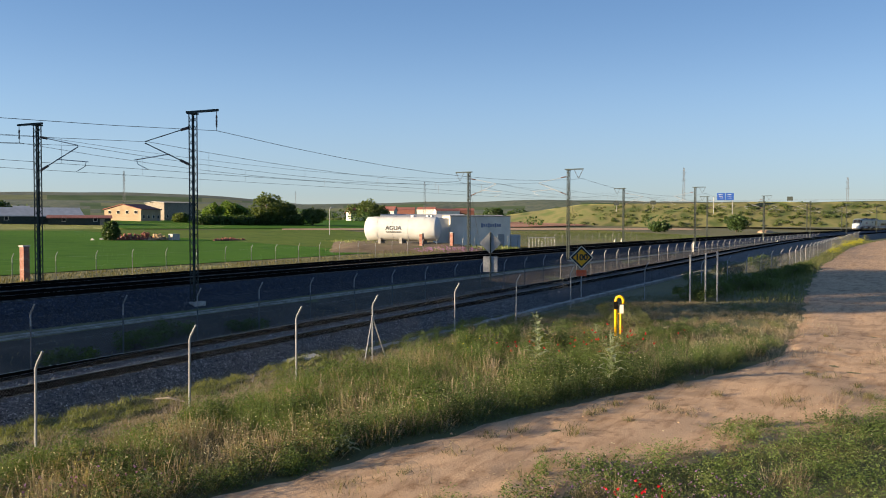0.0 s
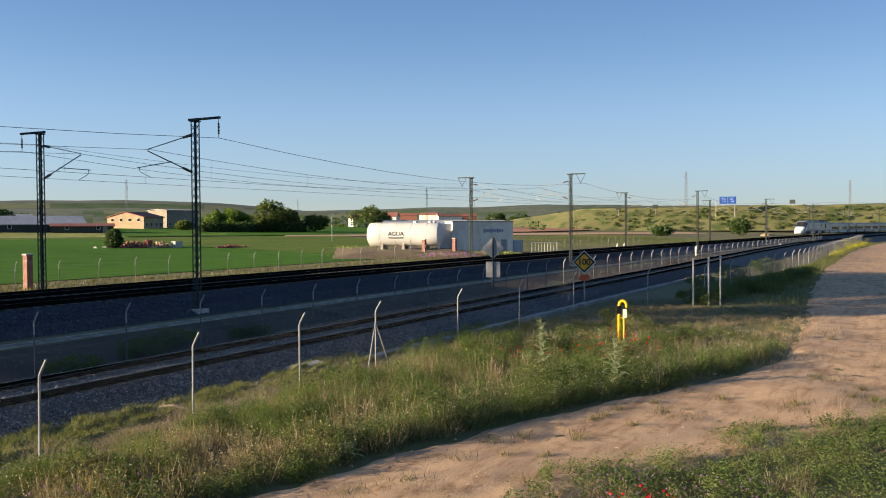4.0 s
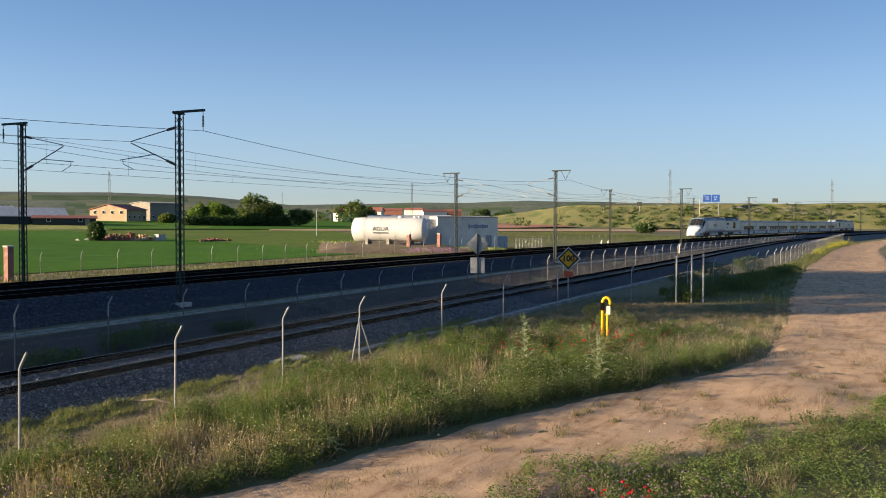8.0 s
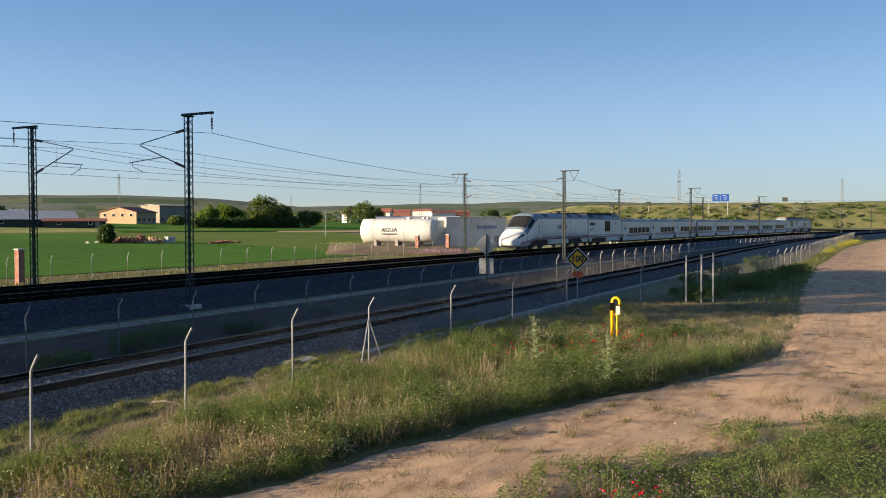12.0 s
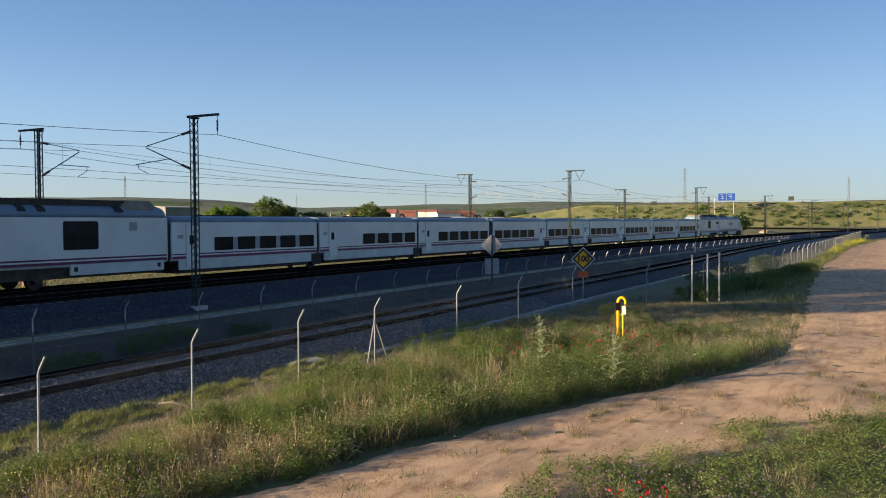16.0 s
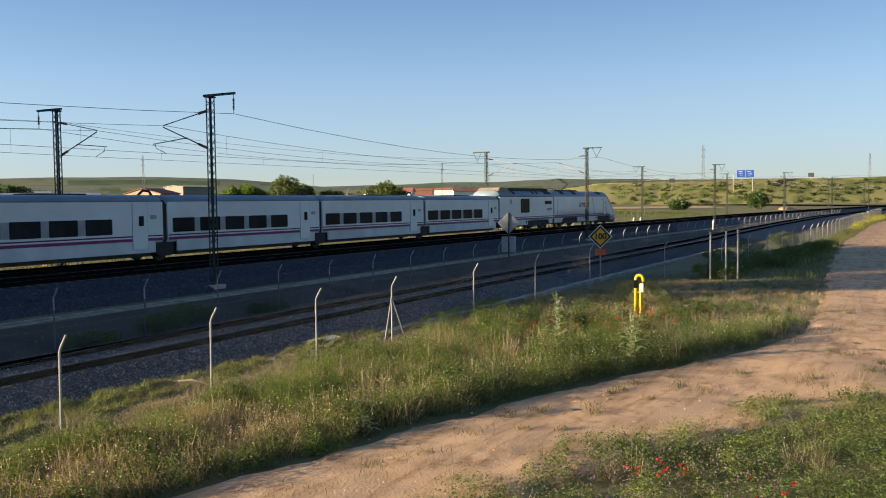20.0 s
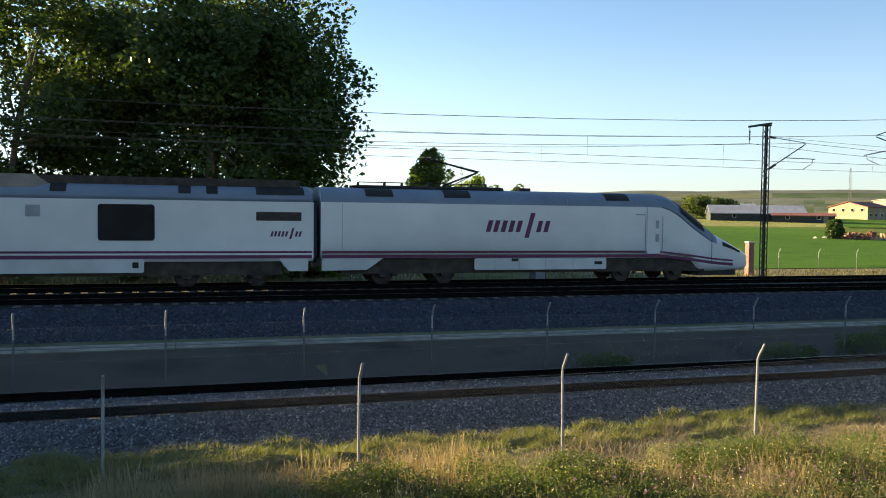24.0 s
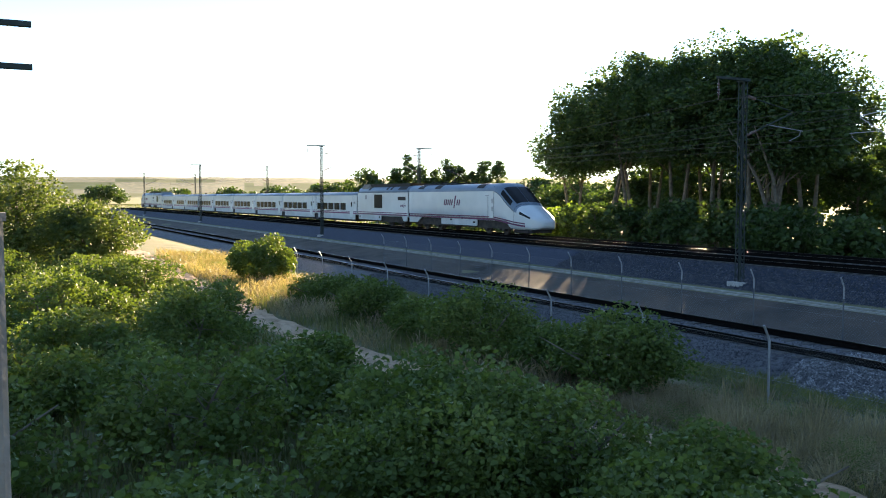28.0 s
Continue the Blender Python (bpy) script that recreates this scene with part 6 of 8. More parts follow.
def mounds(name, x, y, h, r, per, size, material, label, seed, category="weeds", stretch=1.0):
    """Leafy plants of several lobes, thick with small leaves."""
    q = np.random.default_rng(seed)
    m = len(x)
    c = np.repeat(np.stack([x, y, ground_np(x, y) + h * 0.42], -1), 5, 0)
    rr, hh = np.repeat(r, 5), np.repeat(h, 5)
    c += q.normal(size=(m * 5, 3)) * np.stack([rr * 0.42, rr * 0.42, hh * 0.16], -1)
    v, f = leaf_quads(q, clump_points(q, c, np.stack([rr * 0.55, rr * 0.55, hh * 0.42], -1), per // 5, 0.35), size, slim=stretch)
    return tagged(new(name, big_mesh(name, v, f, material)), label, category, kind="stuff")


def tallest(x):
    """How high the verge grows along the road."""
    return np.interp(x, [-14, 2, 8, 14, 20, 25, 29, 34, 46], [0.42, 0.46, 0.5, 0.6, 0.68, 0.6, 0.36, 0.22, 0.14])


# verge between the road and the fence: dry grass, soft green herbs and dark leafy weeds in patches
x, y = verge(34000, -14, 46, -0.1)
blades("verge_undergrowth", x, y, 0.05, 0.2, 0.007, M["undergrowth"], "low olive undergrowth on the verge", 7, 0.9)
x, y = verge(2600, -14, 42, 0.0)
p = patchy(x, y, 0.42, 1.0) + np.interp(x, [-14, 7, 13, 20, 28, 34], [0.45, 0.45, 0.26, -0.12, 0.15, 0.3]) + 0.06 * np.clip(y - road_hi(x) - 1.5, -1, 2)
h = tallest(x) * (0.6 + 0.55 * rng.random(len(x))) * np.clip((verge_hi(x) - y) / 1.3, 0.42, 1)
r = 0.16 + 0.22 * rng.random(len(x)) ** 1.5
s = p > 0.0
mounds("verge_straw_heads", x[s], y[s], h[s], r[s], 105, 0.020, M["straw"], "fluffy dry grass heads on the verge", 10, "grass", 2.6)
clumps("verge_straw_grass", x[s], y[s], h[s], r[s] * 1.5, 26, M["straw"], "dry straw-coloured grass on the verge", 1, 0.0024, 1.6, "grass")
mounds("verge_grass_tips", x[~s], y[~s], h[~s] * 0.8, r[~s], 75, 0.021, M["green"], "soft green grass heads on the verge", 9, "grass", 2.6)
clumps("verge_grass", x[~s], y[~s], h[~s] * 0.8, r[~s] * 1.5, 30, M["green"], "rough green grass on the verge", 2, 0.0032, category="grass")
x, y = verge(900, 1, 34, 0.05, 0.4)
p = patchy(x, y, 0.5, 5.0) + np.interp(x, [0, 8, 15, 24, 32], [-0.3, -0.08, 0.22, 0.22, -0.2])
s = p > 0.0
h = tallest(x) * (0.7 + 0.6 * rng.random(len(x)))
r = 0.18 + 0.26 * rng.random(len(x))
mounds("verge_herbs", x[s], y[s], h[s] * 1.1, r[s], 260, 0.024, M["fennel"], "feathery bright green herbs on the verge", 12, stretch=2.2)
clumps("verge_herb_stems", x[s], y[s], h[s] * 1.1, r[s], 40, M["fennel"], "thin upright herb stems on the verge", 13, 0.0030)
s = patchy(x, y, 0.7, 15.0) > 0.12
mounds("verge_weeds", x[s], y[s], h[s] * 0.9, r[s] * 1.05, 380, 0.030, M["leaf_bush"], "dark leafy weeds on the verge", 11)
x, y = verge(420, 4, 30, -0.1, 2.2)
s = patchy(x, y, 0.8, 25.0) > -0.15
h, r = 0.16 + 0.26 * rng.random(len(x)), 0.16 + 0.2 * rng.random(len(x))
mounds("verge_weeds", x[s], y[s], h[s], r[s], 240, 0.024, M["leaf_weed"], "low dusty herbs along the road's edge", 15)
x = 1 + 27 * rng.random(260)
y = road_hi(x) + ragged(x) + 0.05 + 0.6 * rng.random(260)
h, r = tallest(x) * (0.5 + 0.4 * rng.random(260)) * np.interp(x, [10, 15, 23, 28], [1, 1.5, 1.5, 1]), 0.16 + 0.2 * rng.random(260)
s = rng.random(260) < 0.55
mounds("edge_weeds", x[s], y[s], h[s], r[s], 240, 0.027, M["leaf_bush"], "dark leafy weeds overhanging the road's edge", 18)
mounds("edge_weeds", x[~s], y[~s], h[~s], r[~s], 240, 0.022, M["herb"], "olive herbs overhanging the road's edge", 19, stretch=1.8)
x, y = area_points(rng, 60, 1.5, 6.5, lambda q: road_hi(q) + 0.1, lambda q: road_hi(q) + 1.8)
mounds("edge_weeds", x, y, 0.35 + 0.25 * rng.random(len(x)), 0.25 + 0.2 * rng.random(len(x)), 380, 0.028, M["leaf_bush"], "dark bushy weeds with pale flower heads by the road", 20)
x, y = verge(90, 6, 30, 0.2, 0.6)
mounds("verge_weeds", x, y, 0.3 + 0.35 * rng.random(len(x)), 0.15 + 0.2 * rng.random(len(x)), 260, 0.026, M["sage"], "pale grey-green herbs on the verge", 16)
x, y = verge(40, 14, 26, 0.8, 0.6)
mounds("verge_weeds", x, y, 0.5 + 0.3 * rng.random(len(x)), 0.2 + 0.2 * rng.random(len(x)), 320, 0.024, M["leaf_pale"], "yellow-green bushy herbs on the verge", 17)
x, y = verge(12000, 38, 190)
k = y > verge_far(x) + 0.3
blades("verge_grass_far", x[k], y[k], 0.04, 0.16, 0.012, M["brush"], "sparse dry grass behind the fence", 3)
x, y = area_points(rng, 26000, 44, 190, lambda q: road_hi(q) - 0.2 + ragged(q), verge_far)
blades("fence_foot_grass", x, y, 0.06, 0.42, 0.014, M["green"], "rough green grass along the fence foot", 27, tufts=0.35)
x, y = verge(26000, -60, -14)
k = patchy(x, y, 0.5, 6.0) > -0.05
blades("verge_grass_shade", x[~k], y[~k], 0.15, 0.6, 0.01, M["green"], "rough grass along the fence", 4)
blades("verge_straw_shade", x[k], y[k], 0.2, 0.7, 0.008, M["straw"], "dry straw grass along the fence", 8, 0.6, heads=1.8)
# fluffy golden grass before the fence
x, y = area_points(rng, 620, -13, 5, lambda q: road_hi(q) + 0.3, lambda q: 13.0 + 0 * q)
h, r = 0.35 + 0.35 * rng.random(len(x)), 0.12 + 0.16 * rng.random(len(x))
s = patchy(x, y, 0.6, 31.0) > -0.1
mounds("fence_straw_heads", x[s], y[s], h[s], r[s], 90, 0.018, M["straw"], "fluffy dry grass heads before the fence", 71, "grass", 2.6)
clumps("fence_straw_grass", x[s], y[s], h[s], r[s] * 1.4, 24, M["straw"], "dry golden grass before the fence", 72, 0.0026, 1.6, "grass")
mounds("fence_herbs", x[~s], y[~s], h[~s] * 0.8, r[~s] * 1.2, 130, 0.022, M["fennel"], "green herbs before the fence", 73, stretch=1.8)
# low mossy ridges at the foot of the ballast
m = 620
cx = -34 + 68 * rng.random(m) ** 1.5
row = rng.integers(0, 3, m)
cu = np.array([14.0, 14.65, 15.2])[row] + 0.1 * rng.normal(size=m) + 0.18 * np.sin(cx * 0.55 + row)
cu[cx > 8] += 0.2
k = np.repeat(np.arange(m), 130)
cr = 0.16 + 0.2 * rng.random(m)
dx, dy = rng.normal(size=len(k)) * 0.95, rng.normal(size=len(k)) * 0.36
q = np.linspace(0, 1, 5)[:, None] * math.pi / 2
w = np.linspace(0, 2 * math.pi, 10, endpoint=False)[None]
dome = np.stack([np.cos(q) * np.cos(w), np.cos(q) * np.sin(w), np.sin(q) + 0 * w], -1).reshape(-1, 3)
size = np.stack([cr * (1.5 + 0.9 * rng.random(m)), cr * 0.7, 0.06 + 0.55 * cr * rng.random(m)], -1)
gy = cu + bend_np(cx)
hv = dome[None] * size[:, None] * (0.85 + 0.3 * rng.random((m, 50, 1))) + np.stack([cx, gy, ground_np(cx, gy) - 0.03], -1)[:, None]
o = np.arange(m)[:, None, None] * 50 + np.array([[i * 10 + j, i * 10 + (j + 1) % 10, i * 10 + 10 + (j + 1) % 10, i * 10 + 10 + j] for i in range(4) for j in range(10)])[None]
tagged(new("moss_hummocks", big_mesh("moss_hummocks", hv.reshape(-1, 3), o.reshape(-1, 4), M["hummock"], True)), "low mossy earth hummocks along the ballast foot", "hummocks", kind="stuff")
x, u = cx[k] + dx * cr[k], cu[k] + dy * cr[k]
lump = size[k, 2] * np.sqrt(np.clip(1 - (dx * cr[k] / size[k, 0]) ** 2 - (dy * cr[k] / size[k, 1]) ** 2, 0, 1))
y = u + bend_np(x)
blades("ballast_foot_grass", x, y, 0.06, 0.22, 0.005, M["moss"], "low yellow-green grass hummocks along the ballast foot", 5, 0.8, z=ground_np(x, y) + lump)
x = np.concatenate([-25 + 60 * rng.random(24000), 3 + 24 * rng.random(16000)])
u = np.concatenate([12.3 + 1.9 * rng.random(24000), 13.2 + 2.0 * rng.random(16000)])
blades("dry_brush", x, u + bend_np(x), 0.08, 0.34, 0.005, M["brush"], "dead grey-brown brush behind the fence", 6, 0.8, tufts=0.8)


def weeds(name, n, x0, x1, rmin, rmax, per, size, material, label, seed, lo=0.3, hi=0.2, tall=1.0):
    r = np.random.default_rng(seed)
    x, y = area_points(r, n, x0, x1, lambda q: road_hi(q) + lo + ragged(q), lambda q: verge_far(q) - hi)
    z = ground_np(x, y)
    rad = rmin + (rmax - rmin) * r.random((len(x), 1)) ** 1.4
    rise = tall * (0.6 + 0.9 * r.random((len(x), 1)))
    c = np.stack([x, y, z + (rad * 0.75 * rise)[:, 0]], -1)
    v, f = leaf_quads(r, clump_points(r, c, np.concatenate([rad, rad, rad * rise], 1), per, 0.2), size)
    tagged(new(name, big_mesh(name, v, f, material)), label, "weeds", kind="stuff")


weeds("verge_weeds", 150, 46, 190, 0.15, 0.42, 150, 0.05, M["leaf_weed"], "leafy weeds along the far fence", 13)
weeds("verge_mustard", 30, 110, 190, 0.35, 0.75, 160, 0.08, M["mustard"], "yellow-flowered broom along the fence", 14)


def flowers(name, n, x0, x1, lo, hi, z0, z1, size, material, label, seed, spread=0.0):
    r = np.random.default_rng(seed)
    x, y = area_points(r, n, x0, x1, lo, hi)
    c = np.stack([x, y, ground_np(x, y) + z0 + (z1 - z0) * r.random(len(x))], -1)
    k = np.repeat(c, 4, 0) + r.normal(size=(len(c) * 4, 3)) * size * 0.35
    v, f = leaf_quads(r, k, size)
    tagged(new(name, big_mesh(name, v, f, material)), label, "flowers", kind="stuff")


vh = lambda d: (lambda x: road_hi(x) + d)
flowers("poppies", 44, 20.5, 26, vh(2.2), vh(4.8), 0.45, 0.72, 0.05, M["poppy"], "red poppies among the weeds", 21)
flowers("cream_flowers", 1500, 2, 30, vh(0.1), vh(2.2), 0.2, 0.62, 0.016, M["daisy"], "small cream flower heads on the verge", 22)
flowers("violet_flowers", 60, 5, 9, vh(0.2), vh(1.4), 0.25, 0.5, 0.03, M["mallow"], "violet mallow flowers on the verge", 23)
flowers("mustard_flowers", 70, 20, 27, vh(4.0), vh(7.0), 0.5, 0.75, 0.02, M["mustard"], "yellow flower heads on the verge", 24)

# near grass on the camera's side of the road
near_lo = lambda x: np.interp(x, [4, 10, 16, 24, 40], [-1.5, -2.5, -4, -6, -9])
def near_points(n, x0, x1, gap):
    """Points on the near side, which stop raggedly at the road."""
    x, y = area_points(rng, n, x0, x1, near_lo, lambda x: road_lo(x) + 0.2)
    k = 0.55 * patchy(x, y, 0.45, 9.0) + 0.35 * patchy(x, y, 1.3, 19.0) + 0.42 * (road_lo(x) - y) > gap
    return x[k], y[k]


x, y = near_points(36000, 5, 34, 0.22)
blades("near_undergrowth", x, y, 0.03, 0.13, 0.005, M["undergrowth"], "short olive grass beside the dirt road", 30, 0.9)
x, y = near_points(1900, 6, 30, 0.16)
h, r = 0.12 + 0.22 * rng.random(len(x)) ** 1.5, 0.1 + 0.16 * rng.random(len(x))
s = patchy(x, y, 0.55, 3.0) > 0.25
mounds("near_grass_tips", x[~s], y[~s], h[~s], r[~s], 60, 0.020, M["green"], "soft green grass beside the dirt road", 33, "grass", 3.0)
clumps("near_grass", x[~s], y[~s], h[~s], r[~s] * 1.5, 26, M["green"], "lush green grass beside the dirt road", 31, 0.0022, category="grass")
mounds("near_straw_heads", x[s], y[s], h[s] * 1.2, r[s], 60, 0.012, M["straw"], "dry grass heads beside the dirt road", 34, "grass", 3.0)
clumps("near_straw_grass", x[s], y[s], h[s] * 1.25, r[s] * 1.4, 26, M["straw"], "dry grass beside the dirt road", 32, 0.0018, 1.6, "grass")
x, y = near_points(900, 7, 24, 0.35)
s = patchy(x, y, 0.6, 13.0) > -0.22
h, r = (0.2 + 0.26 * rng.random(len(x))) * np.clip(0.6 + 0.3 * (road_lo(x) - y), 0.5, 1.1), 0.16 + 0.22 * rng.random(len(x))
mounds("near_herbs", x[s], y[s], h[s] * 1.1, r[s], 200, 0.025, M["fennel"], "feathery bright green herbs beside the dirt road", 44, stretch=2.2)
mounds("near_weeds", x[~s], y[~s], h[~s], r[~s], 200, 0.030, M["leaf_bush"], "dark leafy weeds beside the dirt road", 36)
nl = lambda x: road_lo(x) - 0.3
flowers("poppies", 12, 10.7, 11.3, lambda x: 2.5 + 0 * x, lambda x: 3.3 + 0 * x, 0.3, 0.5, 0.035, M["poppy"], "bright red poppies beside the dirt road", 33)
flowers("violet_flowers", 260, 9.6, 12.4, lambda x: 1.4 + 0 * x, lambda x: 4.0 + 0 * x, 0.2, 0.46, 0.022, M["mallow"], "violet flowers beside the dirt road", 34)
flowers("cream_flowers", 280, 7, 24, lambda x: road_lo(x) - 3.5, nl, 0.12, 0.35, 0.013, M["daisy"], "small cream flowers beside the dirt road", 35)
flowers("poppies", 7, 10.5, 11.1, lambda x: 1.2 + 0 * x, lambda x: 1.8 + 0 * x, 0.3, 0.5, 0.04, M["poppy"], "bright red poppies beside the dirt road", 37)
# sparse dry fringe where the verge runs out onto the road
x, y = area_points(rng, 4500, 22, 44, lambda x: road_hi(x) - np.interp(x, [22, 27, 36, 44], [0.1, 1.5, 1.3, 0.3]), lambda x: road_hi(x) + 0.3)
k = patchy(x, y, 0.7, 4.0) > -0.05
blades("road_fringe", x[k], y[k], 0.05, 0.24, 0.005, M["brush"], "sparse dry grass fringe at the road's edge", 18, 0.7, z=ground_np(x[k], y[k]) + 0.04)
# stray tufts on the road
r = np.random.default_rng(38)
tx, ty = area_points(r, 46, 8, 32, lambda x: road_lo(x) + 0.25, lambda x: road_hi(x) - 0.3)
k = np.repeat(np.arange(len(tx)), 70)
tr = 0.06 + 0.22 * r.random(len(tx)) ** 2
x, y = tx[k] + r.normal(size=len(k)) * tr[k] * 1.3, ty[k] + r.normal(size=len(k)) * tr[k]
blades("road_tufts", x, y, 0.05, 0.2, 0.004, M["undergrowth"], "sparse dry tufts on the dirt road", 39, 0.7, z=ground_np(x, y) + 0.05)

# bramble bank beside the camera
r = np.random.default_rng(40)
x, y = area_points(r, 900, -62, -4.5, lambda x: np.interp(x, [-62, -20, -4], [-9, -5, -1.5]), lambda x: road_lo(x) - 0.9)
bump = 0.45 + 0.55 * r.random(len(x))
c = np.stack([x, y, ground_np(x, y) + bump * 0.55], -1)
v, f = leaf_quads(r, clump_points(r, c, np.stack([0.9 * bump, 0.9 * bump, 0.6 * bump], -1), 110, 0.45), 0.1)
tagged(new("bramble_bank", big_mesh("bramble_bank", v, f, M["bramble"])), "dense green bramble thicket on the bank", "brambles", kind="stuff")
x, y = area_points(rng, 40000, -60, -4, lambda x: np.interp(x, [-62, -20, -4], [-8, -4, 0]), lambda x: road_lo(x) - 0.1)
blades("bank_grass", x, y, 0.2, 0.6, 0.012, M["green"], "lush grass on the bank", 41)
for k in range(30):
    a = np.random.default_rng(400 + k).random(3)
    x = -8 - 34 * a[0] ** 1.2
    y = -3.5 + (float(road_lo(np.array([x]))[0]) + 2.0) * a[1]
    shrub("dense leafy bramble bush on the bank", x, y, 0.9 + 0.9 * a[2], 0.9 + 0.7 * a[2], 400 + k, M["bramble"], 110, 44, 0.09, 0.36)
# weeds on the far side of the line and in the cutting
x, y = area_points(rng, 36000, -60, 130, lambda x: 42.5 + bend_np(x), lambda x: 57 + bend_np(x))
s = patchy(x, y, 0.12, 2.0) > 0.3
blades("field_edge_straw", x[s], y[s], 0.1, 0.32, 0.012, M["hay"], "dry tall grass behind the line", 51)
blades("field_edge_grass", x[~s], y[~s], 0.08, 0.3, 0.025, M["undergrowth"], "green tall grass behind the line", 52)
x, y = area_points(rng, 9000, 10, 170, lambda x: 21.2 + bend_np(x), lambda x: 25.5 + bend_np(x))
blades("cutting_grass", x, y, 0.05, 0.2, 0.008, M["straw"], "sparse dry grass in the cutting", 53)


def spread(n, corners, seed):
    """Even points over a four-cornered field."""
    r = np.random.default_rng(seed)
    a, b = r.random((n, 1)), r.random((n, 1))
    p = [np.array([q], float) for q in corners]
    v = (p[0] * (1 - a) + p[1] * a) * (1 - b) + (p[3] * (1 - a) + p[2] * a) * b
    return v[:, 0], v[:, 1]


x, y = spread(90000, [(-60, 58), (96, 58), (134, 160), (-20, 190)], 61)
blades("wheat_plants", x, y, 0.05, 0.14, 0.030, M["wheat"], "young green cereal plants covering the field", 61, category="crop")
x, y = spread(26000, [(-160, 110), (-25, 192), (60, 330), (-120, 330)], 62)
blades("meadow_plants", x, y, 0.12, 0.32, 0.08, M["hay"], "dry meadow grass in evening sun", 62)
x, y = spread(26000, [(-40, 196), (182, 163), (238, 206), (-40, 268)], 63)
blades("meadow_plants", x, y, 0.12, 0.32, 0.08, M["hay"], "pale dry meadow grass strip", 63)
x, y = spread(5000, [(94, 52), (112, 46), (150, 72), (118, 84)], 68)
k = patchy(x, y, 0.2, 3.0) > -0.05
blades("yard_weeds", x[k], y[k], 0.15, 0.55, 0.05, M["hay"], "dry weeds round the tank yard", 68, z=ground_np(x[k], y[k]) + 0.35)
x, y = spread(30000, [(98, 60), (240, 40), (290, 90), (136, 140)], 64)
blades("plain_grass", x, y, 0.10, 0.32, 0.05, M["prairie"], "rough grass round the tank yard", 64)
x, y = spread(20000, [(60, 275), (420, 240), (900, 700), (-60, 700)], 65)
blades("plain_grass", x, y, 0.6, 1.2, 0.4, M["prairie"], "rough grass on the far plain", 65)
x, y = spread(12000, [(-40, 270), (-300, 120), (-700, 500), (-60, 700)], 66)
blades("plain_grass", x, y, 0.6, 1.2, 0.4, M["prairie"], "rough grass on the far plain", 66)
x, y = spread(20000, [(-60, 42.6), (-60, 110), (-500, 160), (-500, 44)], 67)
blades("plain_grass", x, y, 0.3, 0.9, 0.12, M["prairie"], "rough grass beyond the line", 67)
# dark shrubs where the fence bends towards the road
for k, (x, y, h, r_) in enumerate(((58, 7.0, 0.9, 1.2), (62, 6.8, 0.8, 1.1), (55, 7.6, 0.9, 1.3), (66, 6.4, 0.8, 1.0), (70, 6.3, 0.7, 1.0), (51, 7.9, 0.9, 1.4), (47, 8.4, 0.8, 1.3), (44, 8.6, 0.8, 1.3), (52, 6.6, 0.7, 1.2), (76, 6.3, 0.6, 0.9), (64, 10.2, 1.2, 1.2), (73, 9.2, 1.4, 1.3), (56, 10.8, 0.9, 1.1))):
    shrub("dark leafy shrub at the foot of the fence", x, y, h, r_, 340 + k, M["leaf_bush"], 110, 34, 0.06, 0.3)
# single leafy clumps on the verge
for k, (x, y, h, r_) in enumerate(((9.2, 10.9, 0.45, 0.5), (4.2, 10.3, 0.5, 0.6), (17.9, 12.0, 0.6, 0.9), (12.3, 8.7, 0.45, 0.4), (15.5, 8.3, 0.6, 0.8), (19.0, 7.2, 0.75, 0.8), (22.5, 6.2, 0.8, 0.9), (20.8, 6.2, 0.7, 0.8), (25.0, 9.0, 0.9, 1.0), (30, 8, 0.8, 1.0), (28, 6.2, 0.6, 1.0), (23.5, 10.5, 0.9, 1.0), (33, 9.5, 0.8, 1.1), (5.5, 10.9, 0.6, 0.7), (2.5, 11.2, 0.6, 0.7))):
    shrub("leafy green weed clump on the verge", x, y, h, r_, 300 + k, M["leaf_bush"] if k % 3 else M["green"], 150, 30, 0.036, 0.20)

# dark weeds in the cutting
for k, (x, y, h, rr) in enumerate(((21.9, 23.4, 0.7, 1.1), (24.0, 24.2, 0.6, 1.2), (18.4, 22.6, 0.6, 1.0), (27.5, 23.2, 0.5, 1.0), (12.0, 22.8, 0.45, 0.9))):
    shrub("low dark weed clump in the cutting", x, y, h, rr, 700 + k, M["leaf_bush"], 80, 30, 0.06, 0.25)
# far hedges, woods and orchards on the plain
r = np.random.default_rng(91)
az = np.radians(np.concatenate([-(20 + 62 * r.random(260)), 56 + 44 * r.random(150)]))
d = 380 + 900 * r.random(410) ** 1.5
keep = np.sin(az * 37) + np.sin(az * 91 + d * 0.01) > 0.3
az, d = az[keep], d[keep]
c = np.stack([-np.sin(az) * d, np.cos(az) * d, np.zeros(len(d))], -1)
c[:, 2] = ground_np(c[:, 0], c[:, 1]) + 1.6 + 1.5 * r.random(len(d))
v, f = leaf_quads(r, clump_points(r, c, np.stack([3 + 6 * r.random(len(d)), 3 + 4 * r.random(len(d)), 1.8 + 2.4 * r.random(len(d))], -1), 110), 1.1)
tagged(new("far_woods", big_mesh("far_woods", v, f, M["leaf"])), "dark hedges and small woods on the far plain", "woods", kind="stuff")

